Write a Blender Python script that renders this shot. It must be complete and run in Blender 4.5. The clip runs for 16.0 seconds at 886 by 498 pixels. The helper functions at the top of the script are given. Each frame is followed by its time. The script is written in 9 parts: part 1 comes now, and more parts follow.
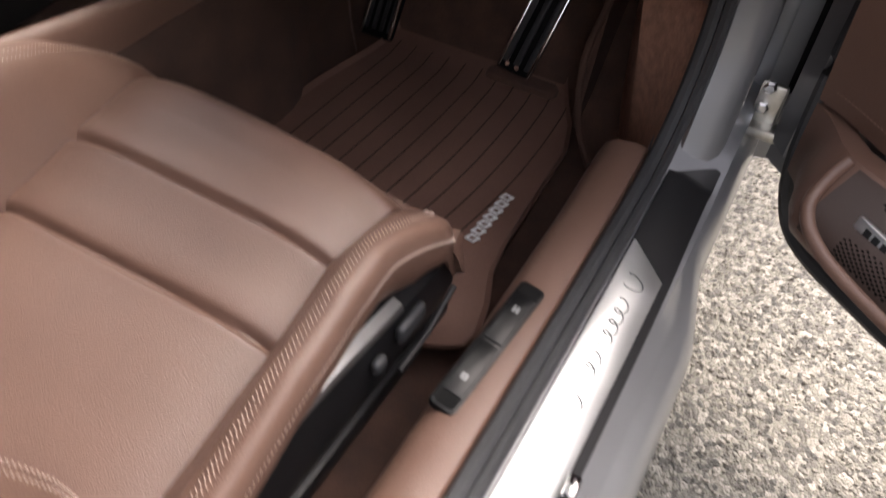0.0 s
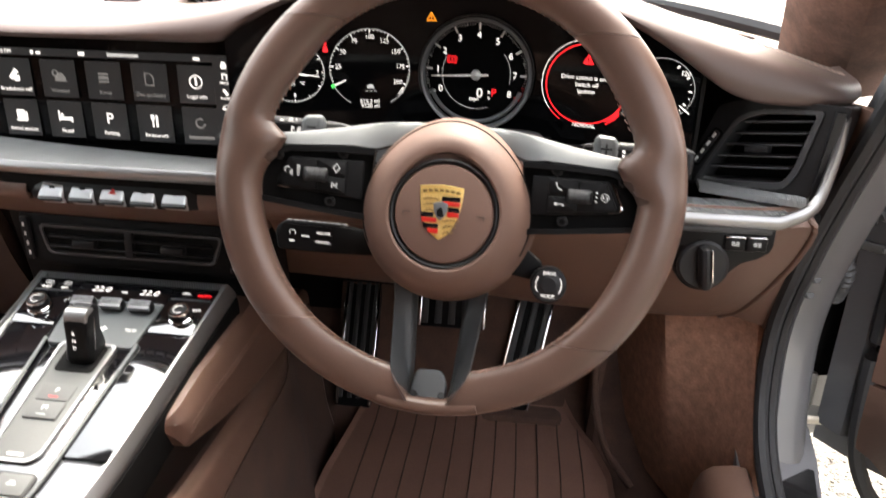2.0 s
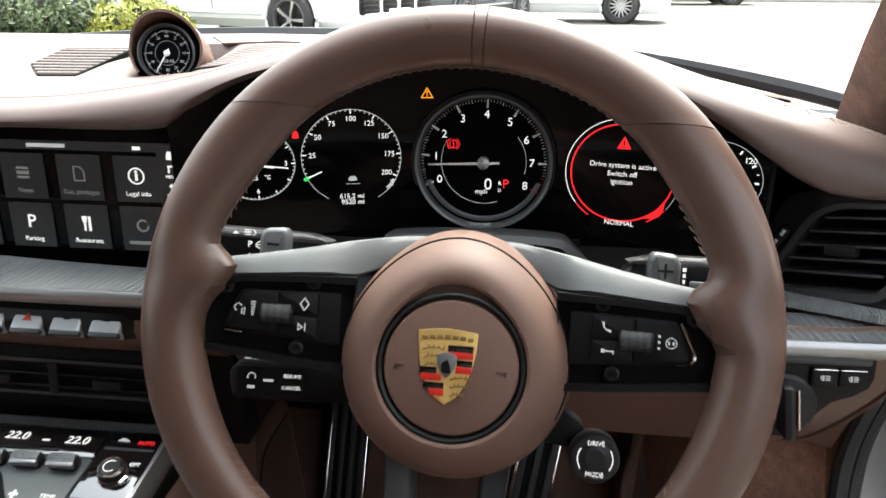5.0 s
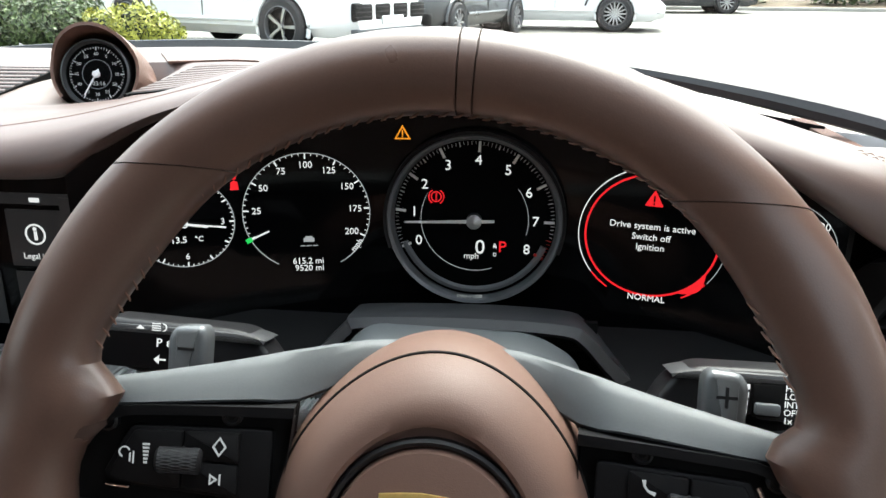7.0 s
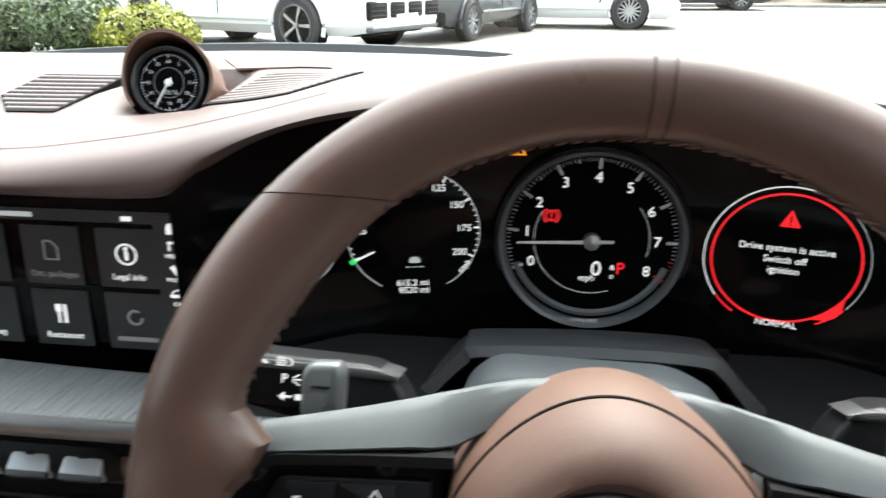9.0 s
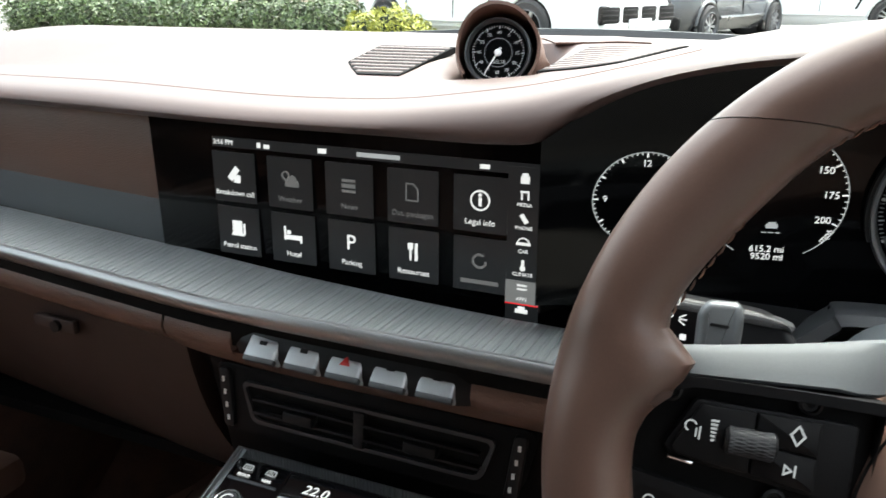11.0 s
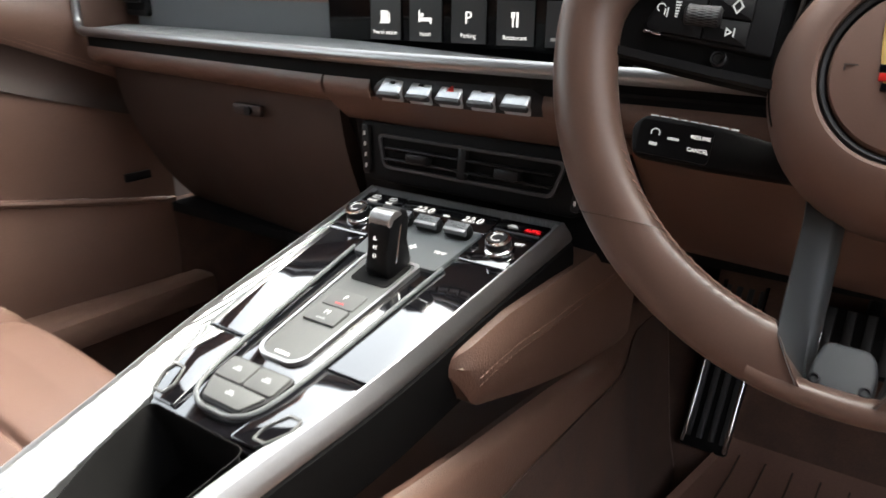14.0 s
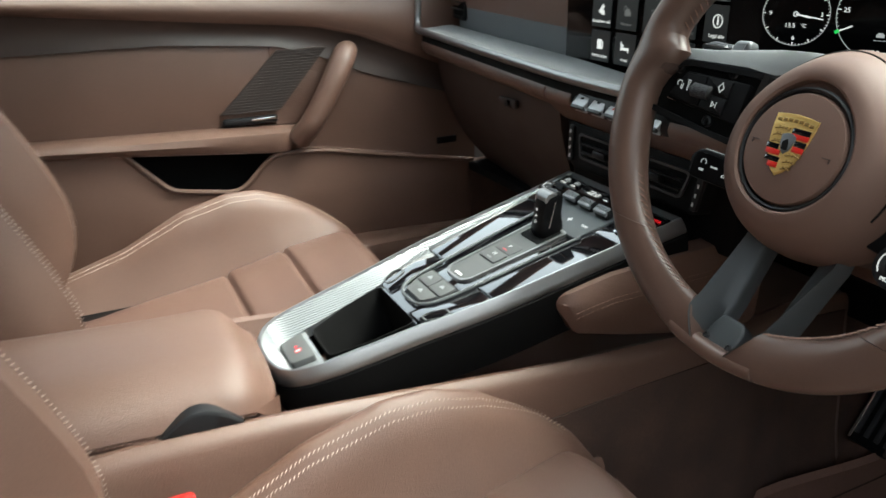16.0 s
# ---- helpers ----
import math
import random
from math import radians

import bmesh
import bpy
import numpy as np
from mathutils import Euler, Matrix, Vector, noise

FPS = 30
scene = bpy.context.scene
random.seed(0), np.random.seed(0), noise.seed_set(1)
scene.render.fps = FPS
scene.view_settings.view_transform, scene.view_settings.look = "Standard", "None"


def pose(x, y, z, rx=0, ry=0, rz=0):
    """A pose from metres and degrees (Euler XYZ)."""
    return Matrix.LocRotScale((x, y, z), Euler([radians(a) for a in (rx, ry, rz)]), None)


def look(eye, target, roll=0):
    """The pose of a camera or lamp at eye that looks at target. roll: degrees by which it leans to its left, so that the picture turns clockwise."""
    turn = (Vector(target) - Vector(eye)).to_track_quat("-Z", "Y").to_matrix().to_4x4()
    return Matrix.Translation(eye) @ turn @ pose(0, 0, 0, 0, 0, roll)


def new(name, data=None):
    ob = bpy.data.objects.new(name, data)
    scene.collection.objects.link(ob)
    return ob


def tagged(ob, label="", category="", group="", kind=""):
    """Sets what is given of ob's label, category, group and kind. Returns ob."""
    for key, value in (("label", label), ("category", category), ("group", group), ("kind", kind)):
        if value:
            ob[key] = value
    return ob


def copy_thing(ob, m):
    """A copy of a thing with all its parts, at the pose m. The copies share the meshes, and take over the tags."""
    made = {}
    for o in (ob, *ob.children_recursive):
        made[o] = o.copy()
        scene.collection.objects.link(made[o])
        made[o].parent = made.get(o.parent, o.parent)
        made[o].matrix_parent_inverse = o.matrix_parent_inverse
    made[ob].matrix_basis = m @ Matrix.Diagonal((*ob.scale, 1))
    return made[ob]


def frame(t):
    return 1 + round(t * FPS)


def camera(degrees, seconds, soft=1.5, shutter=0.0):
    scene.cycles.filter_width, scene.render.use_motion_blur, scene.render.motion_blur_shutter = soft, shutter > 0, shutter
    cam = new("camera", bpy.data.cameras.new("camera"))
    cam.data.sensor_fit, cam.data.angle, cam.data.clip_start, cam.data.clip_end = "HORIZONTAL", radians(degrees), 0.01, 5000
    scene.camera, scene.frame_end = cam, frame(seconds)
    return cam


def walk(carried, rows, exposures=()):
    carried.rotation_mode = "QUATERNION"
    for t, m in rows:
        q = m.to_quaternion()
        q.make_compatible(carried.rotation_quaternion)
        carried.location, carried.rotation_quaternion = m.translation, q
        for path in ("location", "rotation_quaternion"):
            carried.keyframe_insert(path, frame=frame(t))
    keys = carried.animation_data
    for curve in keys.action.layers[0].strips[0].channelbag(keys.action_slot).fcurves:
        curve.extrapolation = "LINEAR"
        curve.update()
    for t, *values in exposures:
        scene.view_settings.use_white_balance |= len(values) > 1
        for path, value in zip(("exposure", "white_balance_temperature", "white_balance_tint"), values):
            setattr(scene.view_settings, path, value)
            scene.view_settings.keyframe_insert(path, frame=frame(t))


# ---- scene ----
cam = camera(60.2, 16.0, shutter=0.5)
PATH = [  # seconds, place, turn
    (0.0, 0.8195, -0.5544, 0.9387, 45.64, -4.04, 29.20),
    (0.5, 0.6873, -0.5582, 0.9749, 50.01, -4.16, 21.00),
    (1.0, 0.5696, -0.5590, 0.9868, 56.77, -3.24, 13.74),
    (1.5, 0.4832, -0.5525, 0.9904, 62.46, -1.84, 9.67),
    (2.0, 0.4227, -0.5480, 1.0073, 66.38, -0.90, 7.55),
    (2.5, 0.3997, -0.5469, 1.0125, 68.50, -0.38, 6.94),
    (3.0, 0.3957, -0.5427, 1.0114, 69.98, -0.11, 6.73),
    (5.5, 0.3925, -0.3318, 1.0062, 70.00, -0.09, 6.62),
    (6.0, 0.3890, -0.2872, 1.0156, 70.28, -0.17, 6.47),
    (6.5, 0.3902, -0.2509, 1.0134, 70.39, -0.25, 6.36),
    (7.0, 0.3863, -0.2430, 1.0064, 70.46, -0.37, 6.24),
    (7.5, 0.3859, -0.2367, 1.0029, 70.36, -0.41, 6.23),
    (8.0, 0.3844, -0.2231, 0.9991, 70.32, -0.39, 6.22),
    (8.5, 0.3672, -0.2043, 0.9987, 70.26, -0.40, 6.20),
    (9.0, 0.3203, -0.2203, 1.0108, 70.30, -0.15, 6.97),
    (9.5, 0.2916, -0.2444, 1.0073, 70.42, 0.40, 10.46),
    (10.0, 0.2669, -0.2562, 1.0024, 70.31, 0.60, 15.91),
    (12.5, 0.2322, -0.3042, 0.9170, 71.06, -0.69, 26.87),
    (13.0, 0.2773, -0.3508, 0.8808, 70.46, -0.49, 28.50),
    (13.5, 0.3284, -0.3800, 0.8466, 70.83, -0.09, 31.68),
    (14.0, 0.3897, -0.4015, 0.8354, 70.63, 0.33, 36.74),
    (14.5, 0.4542, -0.4187, 0.8320, 70.59, 0.60, 43.21),
    (15.0, 0.5268, -0.4235, 0.8661, 70.12, 0.74, 50.25),
    (15.5, 0.6117, -0.4345, 0.9063, 69.34, 0.99, 57.44),
    (16.0, 0.7030, -0.4308, 0.9302, 68.05, 1.04, 64.05),
]
EXPOSURE = (  # seconds, stops, kelvin, tint
    (0.0, 1.9, 7000, 17), (0.5, 2.5, 7200, 16), (1.0, 3.4, 7500, 14), (1.5, 3.3, 7400, 12), (2.0, 3.05, 7200, 12), (3.0, 2.8, 7000, 10), (5.5, 2.4, 6600, 6), (7.0, 2.2, 6400, 4),
    (8.5, 2.5, 6400, 4), (10.0, 2.1, 6500, 4), (12.5, 2.75, 6500, 4), (14.0, 2.75, 6900, 9), (15.0, 2.4, 6700, 4), (16.0, 2.15, 6500, 0))
walk(cam, [(t, pose(*p)) for t, *p in PATH], EXPOSURE)

# ---- light: a bright overcast sky with a veiled sun high ahead on the driver's side
world = bpy.data.worlds.new("sky")
scene.world = world
world.use_nodes = True
wn = world.node_tree.nodes
sky = wn.new("ShaderNodeTexSky")
sky.sky_type, sky.sun_disc = "NISHITA", False
sky.sun_elevation, sky.sun_rotation = radians(60), radians(18)
sky.air_density, sky.dust_density, sky.ozone_density = 1.0, 4.0, 1.0
pale = wn.new("ShaderNodeHueSaturation")
pale.inputs["Saturation"].default_value = 0.35  # thin white cloud
world.node_tree.links.new(sky.outputs[0], pale.inputs["Color"])
# an overcast sky is brighter overhead than at the horizon
where, axis, climb, veil = wn.new("ShaderNodeTexCoord"), wn.new("ShaderNodeSeparateXYZ"), wn.new("ShaderNodeMapRange"), wn.new("ShaderNodeVectorMath")
climb.inputs[1].default_value, climb.inputs[2].default_value = 0.0, 1.0
climb.inputs[3].default_value, climb.inputs[4].default_value = 0.7, 2.1
veil.operation = "SCALE"
world.node_tree.links.new(where.outputs["Generated"], axis.inputs[0])
world.node_tree.links.new(axis.outputs["Z"], climb.inputs[0])
world.node_tree.links.new(pale.outputs[0], veil.inputs[0])
world.node_tree.links.new(climb.outputs[0], veil.inputs["Scale"])
world.node_tree.links.new(veil.outputs[0], wn["Background"].inputs[0])
wn["Background"].inputs[1].default_value = 0.15
sun_data = bpy.data.lights.new("sun", "SUN")
sun_data.energy, sun_data.angle, sun_data.color = 0.6, radians(24), (1.0, 0.96, 0.9)
sun = new("sun", sun_data)
sun.matrix_world = look((3.57, 11.0, 20.0), (0, 0, 0))


# ---- shapes
def under(ob, parent):
    """Hang ob under parent, keeping it where it was modelled."""
    ob.parent = parent
    if parent and parent.type == "EMPTY":
        ob.matrix_parent_inverse = Matrix.Translation(-parent.location)
    return ob


def part(name, bm, material, parent=None, label="", angle=38):
    """One bmesh as one mesh object under its thing or part."""
    me = bpy.data.meshes.new(name)
    bmesh.ops.recalc_face_normals(bm, faces=bm.faces)
    bm.to_mesh(me)
    bm.free()
    for p in me.polygons:
        p.use_smooth = True
    me.set_sharp_from_angle(angle=radians(angle))
    me.materials.append(material)
    return tagged(under(new(name, me), parent), label)


def thing(name, label, category, at=(0, 0, 0), group="", kind=""):
    ob = new(name)
    ob.empty_display_size = 0.02
    ob.location = at
    return tagged(ob, label, category, group, kind)


def fill(verts, faces):
    bm = bmesh.new()
    vs = [bm.verts.new(v) for v in verts]
    for f in faces:
        try:
            bm.faces.new([vs[i] for i in f])
        except ValueError:
            pass
    return bm


def join(*bms):
    out = bmesh.new()
    for b in bms:
        me = bpy.data.meshes.new("tmp")
        b.to_mesh(me)
        b.free()
        out.from_mesh(me)
        bpy.data.meshes.remove(me)
    return out


def moved(bm, m):
    bmesh.ops.transform(bm, matrix=m, verts=bm.verts)
    return bm


def spline(pts, n, closed=False):
    """Points along a smooth curve through pts, n to each span."""
    P = [Vector(p) for p in pts]
    k = len(P)
    out = []
    for i in range(k if closed else k - 1):
        a, b = P[i], P[(i + 1) % k]
        p0 = P[(i - 1) % k] if closed or i else a + (a - b)
        p3 = P[(i + 2) % k] if closed or i + 2 < k else b + (b - a)
        for j in range(n):
            t = j / n
            out.append(0.5 * (2 * a + (b - p0) * t + (2 * p0 - 5 * a + 4 * b - p3) * t * t + (3 * a - p0 - 3 * b + p3) * t ** 3))
    if not closed:
        out.append(P[-1].copy())
    return out


def loft(rings, closed=True, cap=True, loop=False):
    n = len(rings[0])
    verts = [v for r in rings for v in r]
    faces = []
    m = len(rings)
    for i in range(m if loop else m - 1):
        for j in range(n if closed else n - 1):
            a, b = i * n + j, i * n + (j + 1) % n
            c, d = ((i + 1) % m) * n + (j + 1) % n, ((i + 1) % m) * n + j
            faces.append((a, b, c, d))
    if cap and closed and not loop:
        faces.append(tuple(range(n))[::-1])
        faces.append(tuple((m - 1) * n + j for j in range(n)))
    return fill(verts, faces)


def tube(pts, r, n=8, closed=False, wide=1.0, up=(0, 0, 1)):
    """A round or flattened bar along points; r is a number or one for each point."""
    P = [Vector(p) for p in pts]
    rings = []
    side = None
    for i, p in enumerate(P):
        a = P[i - 1] if i or closed else p
        b = P[(i + 1) % len(P)] if i + 1 < len(P) or closed else p
        d = (b - a).normalized()
        s = d.cross(Vector(up))
        if s.length < 1e-3:
            s = side if side else d.orthogonal()
        side = s.normalized()
        u = side.cross(d).normalized()
        q = r[i] if isinstance(r, (list, tuple)) else r
        rings.append([p + (side * math.cos(2 * math.pi * j / n) * wide + u * math.sin(2 * math.pi * j / n)) * q for j in range(n)])
    return loft(rings, loop=closed)


def lathe(profile, n=40, m=Matrix()):
    """A turned shape: (radius, height) along local z."""
    rings = [[m @ Vector((max(r, 1e-5) * math.cos(2 * math.pi * j / n), max(r, 1e-5) * math.sin(2 * math.pi * j / n), h)) for j in range(n)] for r, h in profile]
    return loft(rings, cap=False)


def rbox(c, s, bev=0.0, m=Matrix(), seg=2):
    """A box with centre c and size s and rounded edges."""
    bm = bmesh.new()
    bmesh.ops.create_cube(bm, size=1.0)
    bmesh.ops.transform(bm, matrix=Matrix.LocRotScale(Vector(c), None, Vector(s)), verts=bm.verts)
    if bev:
        bmesh.ops.bevel(bm, geom=bm.edges[:], offset=min(bev, 0.49 * min(s)), segments=seg, profile=0.5, affect="EDGES")
    return moved(bm, m)


def rounded(pts, r, n=5):
    """A polygon in the plane with its corners rounded; r is a number or one for each corner."""
    out = []
    k = len(pts)
    for i in range(k):
        p, a, b = Vector(pts[i]), Vector(pts[i - 1]), Vector(pts[(i + 1) % k])
        q = r[i] if isinstance(r, (list, tuple)) else r
        da, db = a - p, b - p
        if q <= 0 or not da.length or not db.length:
            out.append(p)
            continue
        q = min(q, 0.49 * da.length, 0.49 * db.length)
        pa, pb = p + da.normalized() * q, p + db.normalized() * q
        for j in range(n + 1):
            t = j / n
            out.append((1 - t) ** 2 * pa + 2 * t * (1 - t) * p + t * t * pb)
    return out


def prism(pts, h0, h1, m=Matrix(), bev=0.0, seg=2):
    """A polygon in local xy, from height h0 to h1; its upper rim is rounded by bev."""
    P = [Vector((p[0], p[1])) for p in pts]
    area = sum(P[i - 1].x * P[i].y - P[i].x * P[i - 1].y for i in range(len(P)))
    if area < 0:
        P.reverse()
    c = sum(P, Vector((0, 0))) / len(P)

    def inset(d):
        out = []
        k = len(P)
        for i in range(k):
            e1, e2 = P[i] - P[i - 1], P[(i + 1) % k] - P[i]
            e1 = e1.normalized() if e1.length > 1e-9 else e2.normalized()
            e2 = e2.normalized() if e2.length > 1e-9 else e1
            n1, n2 = Vector((-e1.y, e1.x)), Vector((-e2.y, e2.x))
            b = n1 + n2
            b = b.normalized() if b.length > 1e-6 else n1
            out.append(P[i] + b * min(d / max(0.3, b.dot(n1)), 2 * d))
        return out
    rings = [[(p.x, p.y, h0) for p in P]]
    if bev:
        for j in range(seg + 1):
            a = 0.5 * math.pi * j / seg
            rings.append([(p.x, p.y, h1 - bev + bev * math.sin(a)) for p in inset(bev * (1 - math.cos(a)))])
    else:
        rings.append([(p.x, p.y, h1) for p in P])
    return loft([[m @ Vector(v) for v in r] for r in rings])


def frame_ring(outer, inner, h0, h1, m=Matrix()):
    """A flat frame between two outlines with the same number of points."""
    rings = [[m @ Vector((p[0], p[1], h)) for p in ps] for ps, h in ((outer, h0), (outer, h1), (inner, h1), (inner, h0))]
    return loft(rings, loop=True)


def sheet(fn, nu, nv, thick=0.004, back=None, flip=1):
    """A surface fn(u, v), u and v from 0 to 1, given thickness along back or its own normals."""
    G = [[Vector(fn(i / nu, j / nv)) for j in range(nv + 1)] for i in range(nu + 1)]
    B = []
    for i in range(nu + 1):
        row = []
        for j in range(nv + 1):
            if back is not None:
                n = Vector(back)
            else:
                du = G[min(i + 1, nu)][j] - G[max(i - 1, 0)][j]
                dv = G[i][min(j + 1, nv)] - G[i][max(j - 1, 0)]
                n = -flip * du.cross(dv).normalized()
            row.append(G[i][j] + n * thick)
        B.append(row)
    w = nv + 1
    k = (nu + 1) * w
    verts = [v for r in G for v in r] + [v for r in B for v in r]
    faces = []
    for i in range(nu):
        for j in range(nv):
            a, b, c, d = i * w + j, (i + 1) * w + j, (i + 1) * w + j + 1, i * w + j + 1
            faces += [(a, b, c, d), (k + d, k + c, k + b, k + a)]
    for i in range(nu):
        for j in (0, nv):
            a, b = i * w + j, (i + 1) * w + j
            faces.append((a, b, k + b, k + a))
    for j in range(nv):
        for i in (0, nu):
            a, b = i * w + j, i * w + j + 1
            faces.append((a, b, k + b, k + a))
    return fill(verts, faces)


def stitches(pts, length=0.0045, gap=0.0022, r=0.0007, lift=(0, 0, 0), slant=0.0, across=(0, 0, 1)):
    """A seam of short raised threads along points."""
    P = [Vector(p) for p in pts]
    seg = []
    run, on = 0.0, True
    start = P[0]
    need = length
    verts, faces = [], []
    up = Vector(lift)
    pos = P[0].copy()
    i = 1
    while i < len(P):
        d = (P[i] - pos).length
        if d < need:
            need -= d
            pos = P[i].copy()
            i += 1
            continue
        q = pos + (P[i] - pos).normalized() * need
        if on:
            t = (q - start)
            if t.length > 1e-6:
                t.normalize()
                s = t.cross(up if up.length else Vector(across)).normalized()
                n = s.cross(t).normalized()
                a, b = start + s * slant, q - s * slant
                mid = (a + b) / 2 + n * r * 1.2
                k = len(verts)
                for c, w in ((a, 0.5), (mid, 1.0), (b, 0.5)):
                    for j in range(4):
                        an = math.pi / 4 + j * math.pi / 2
                        verts.append(c + (s * math.cos(an) + n * math.sin(an)) * r * w + up)
                for e in range(2):
                    for j in range(4):
                        faces.append((k + e * 4 + j, k + e * 4 + (j + 1) % 4, k + e * 4 + 4 + (j + 1) % 4, k + e * 4 + 4 + j))
                faces.append((k + 3, k + 2, k + 1, k))
                faces.append((k + 8, k + 9, k + 10, k + 11))
        on = not on
        start = q
        pos = q
        need = length if on else gap
    return fill(verts, faces)


def text(name, body, m, size, material, parent=None, align="CENTER", thick=0.0002, squeeze=1.0):
    """Lettering as a mesh; it reads along local x with local y up."""
    cu = bpy.data.curves.new("letters", "FONT")
    cu.body, cu.size, cu.align_x, cu.align_y, cu.extrude = body, size, align, "CENTER", thick
    cu.resolution_u = 3
    ob = bpy.data.objects.new("letters", cu)
    me = bpy.data.meshes.new_from_object(ob)
    bpy.data.objects.remove(ob)
    bpy.data.curves.remove(cu)
    me.transform(m @ Matrix.Diagonal((squeeze, 1, 1, 1)))
    me.materials.clear()
    me.materials.append(material)
    return under(new(name, me), parent)


def axes(o, x, y):
    """A frame with its origin, its x and about its y."""
    x = Vector(x).normalized()
    z = x.cross(Vector(y)).normalized()
    y = z.cross(x)
    m = Matrix((x, y, z)).transposed().to_4x4()
    m.translation = Vector(o)
    return m


def lerp(xs, ys, x):
    return float(np.interp(x, xs, ys))


def flow(xs, ys, x):
    """A smooth curve through values."""
    i = min(max(int(np.searchsorted(xs, x)) - 1, 0), len(xs) - 2)
    slope = lambda k: (ys[k + 1] - ys[k]) / (xs[k + 1] - xs[k])
    tang = lambda k: slope(0) if k == 0 else slope(k - 1) if k == len(xs) - 1 else 0.5 * (slope(k - 1) + slope(k))
    h = xs[i + 1] - xs[i]
    t = min(1.0, max(0.0, (x - xs[i]) / h))
    return (2 * t ** 3 - 3 * t * t + 1) * ys[i] + (t ** 3 - 2 * t * t + t) * h * tang(i) + (3 * t * t - 2 * t ** 3) * ys[i + 1] + (t ** 3 - t * t) * h * tang(i + 1)


def smooth(a, b, x):
    t = min(1.0, max(0.0, (x - a) / (b - a)))
    return t * t * (3 - 2 * t)


# ---- materials
def material(name, colour, rough=0.5, metal=0.0, vary=0.15, scale=6.0, bump=0.0, grain=400.0, kind="noise", coat=0.0, rvary=0.1, dirt=0.0):
    """A surface with large and fine variation of colour, gloss and relief."""
    ma = bpy.data.materials.new(name)
    ma.use_nodes = True
    nt = ma.node_tree
    N, L = nt.nodes, nt.links
    b = N["Principled BSDF"]
    b.inputs["Metallic"].default_value = metal
    b.inputs["Coat Weight"].default_value = coat
    b.inputs["Coat Roughness"].default_value = 0.05
    co = N.new("ShaderNodeTexCoord")
    big = N.new("ShaderNodeTexNoise")
    big.inputs["Scale"].default_value, big.inputs["Detail"].default_value = scale, 6
    L.new(co.outputs["Object"], big.inputs["Vector"])
    ramp = N.new("ShaderNodeMapRange")
    ramp.inputs[1].default_value, ramp.inputs[2].default_value = 0.3, 0.7
    ramp.inputs[3].default_value, ramp.inputs[4].default_value = 1 - vary, 1 + vary
    L.new(big.outputs["Fac"], ramp.inputs[0])
    fine = N.new("ShaderNodeTexNoise")
    fine.inputs["Scale"].default_value, fine.inputs["Detail"].default_value = grain * 0.6, 3
    L.new(co.outputs["Object"], fine.inputs["Vector"])
    r2 = N.new("ShaderNodeMapRange")
    r2.inputs[1].default_value, r2.inputs[2].default_value = 0.3, 0.7
    r2.inputs[3].default_value, r2.inputs[4].default_value = 1 - vary * 0.5, 1 + vary * 0.5
    L.new(fine.outputs["Fac"], r2.inputs[0])
    mul = N.new("ShaderNodeMath")
    mul.operation = "MULTIPLY"
    L.new(ramp.outputs[0], mul.inputs[0])
    L.new(r2.outputs[0], mul.inputs[1])
    hsv = N.new("ShaderNodeHueSaturation")
    hsv.inputs["Color"].default_value = (*colour, 1)
    L.new(mul.outputs[0], hsv.inputs["Value"])
    L.new(hsv.outputs[0], b.inputs["Base Color"])
    rr = N.new("ShaderNodeMapRange")
    rr.inputs[1].default_value, rr.inputs[2].default_value = 0.3, 0.7
    rr.inputs[3].default_value, rr.inputs[4].default_value = max(0.02, rough * (1 - rvary)), min(1, rough * (1 + rvary))
    L.new(big.outputs["Fac"], rr.inputs[0])
    L.new(rr.outputs[0], b.inputs["Roughness"])
    if bump:
        if kind == "cells":
            tex = N.new("ShaderNodeTexVoronoi")
            tex.inputs["Scale"].default_value = grain
            out = tex.outputs["Distance"]
        elif kind == "ribs":
            tex = N.new("ShaderNodeTexWave")
            tex.bands_direction = "X"
            tex.inputs["Scale"].default_value = grain
            out = tex.outputs["Fac"]
        else:
            tex = N.new("ShaderNodeTexNoise")
            tex.inputs["Scale"].default_value, tex.inputs["Detail"].default_value = grain, 4
            out = tex.outputs["Fac"]
        L.new(co.outputs["Object"], tex.inputs["Vector"])
        bu = N.new("ShaderNodeBump")
        bu.inputs["Strength"].default_value, bu.inputs["Distance"].default_value = bump, 0.001
        L.new(out, bu.inputs["Height"])
        L.new(bu.outputs[0], b.inputs["Normal"])
    return ma


GLOW = 0.15  # how bright lit displays are beside the daylight


def glowing(name, colour, strength):
    ma = bpy.data.materials.new(name)
    ma.use_nodes = True
    b = ma.node_tree.nodes["Principled BSDF"]
    b.inputs["Base Color"].default_value = (*[0.3 * c for c in colour], 1)
    b.inputs["Roughness"].default_value = 0.3
    b.inputs["Emission Color"].default_value = (*colour, 1)
    b.inputs["Emission Strength"].default_value = strength * GLOW
    return ma


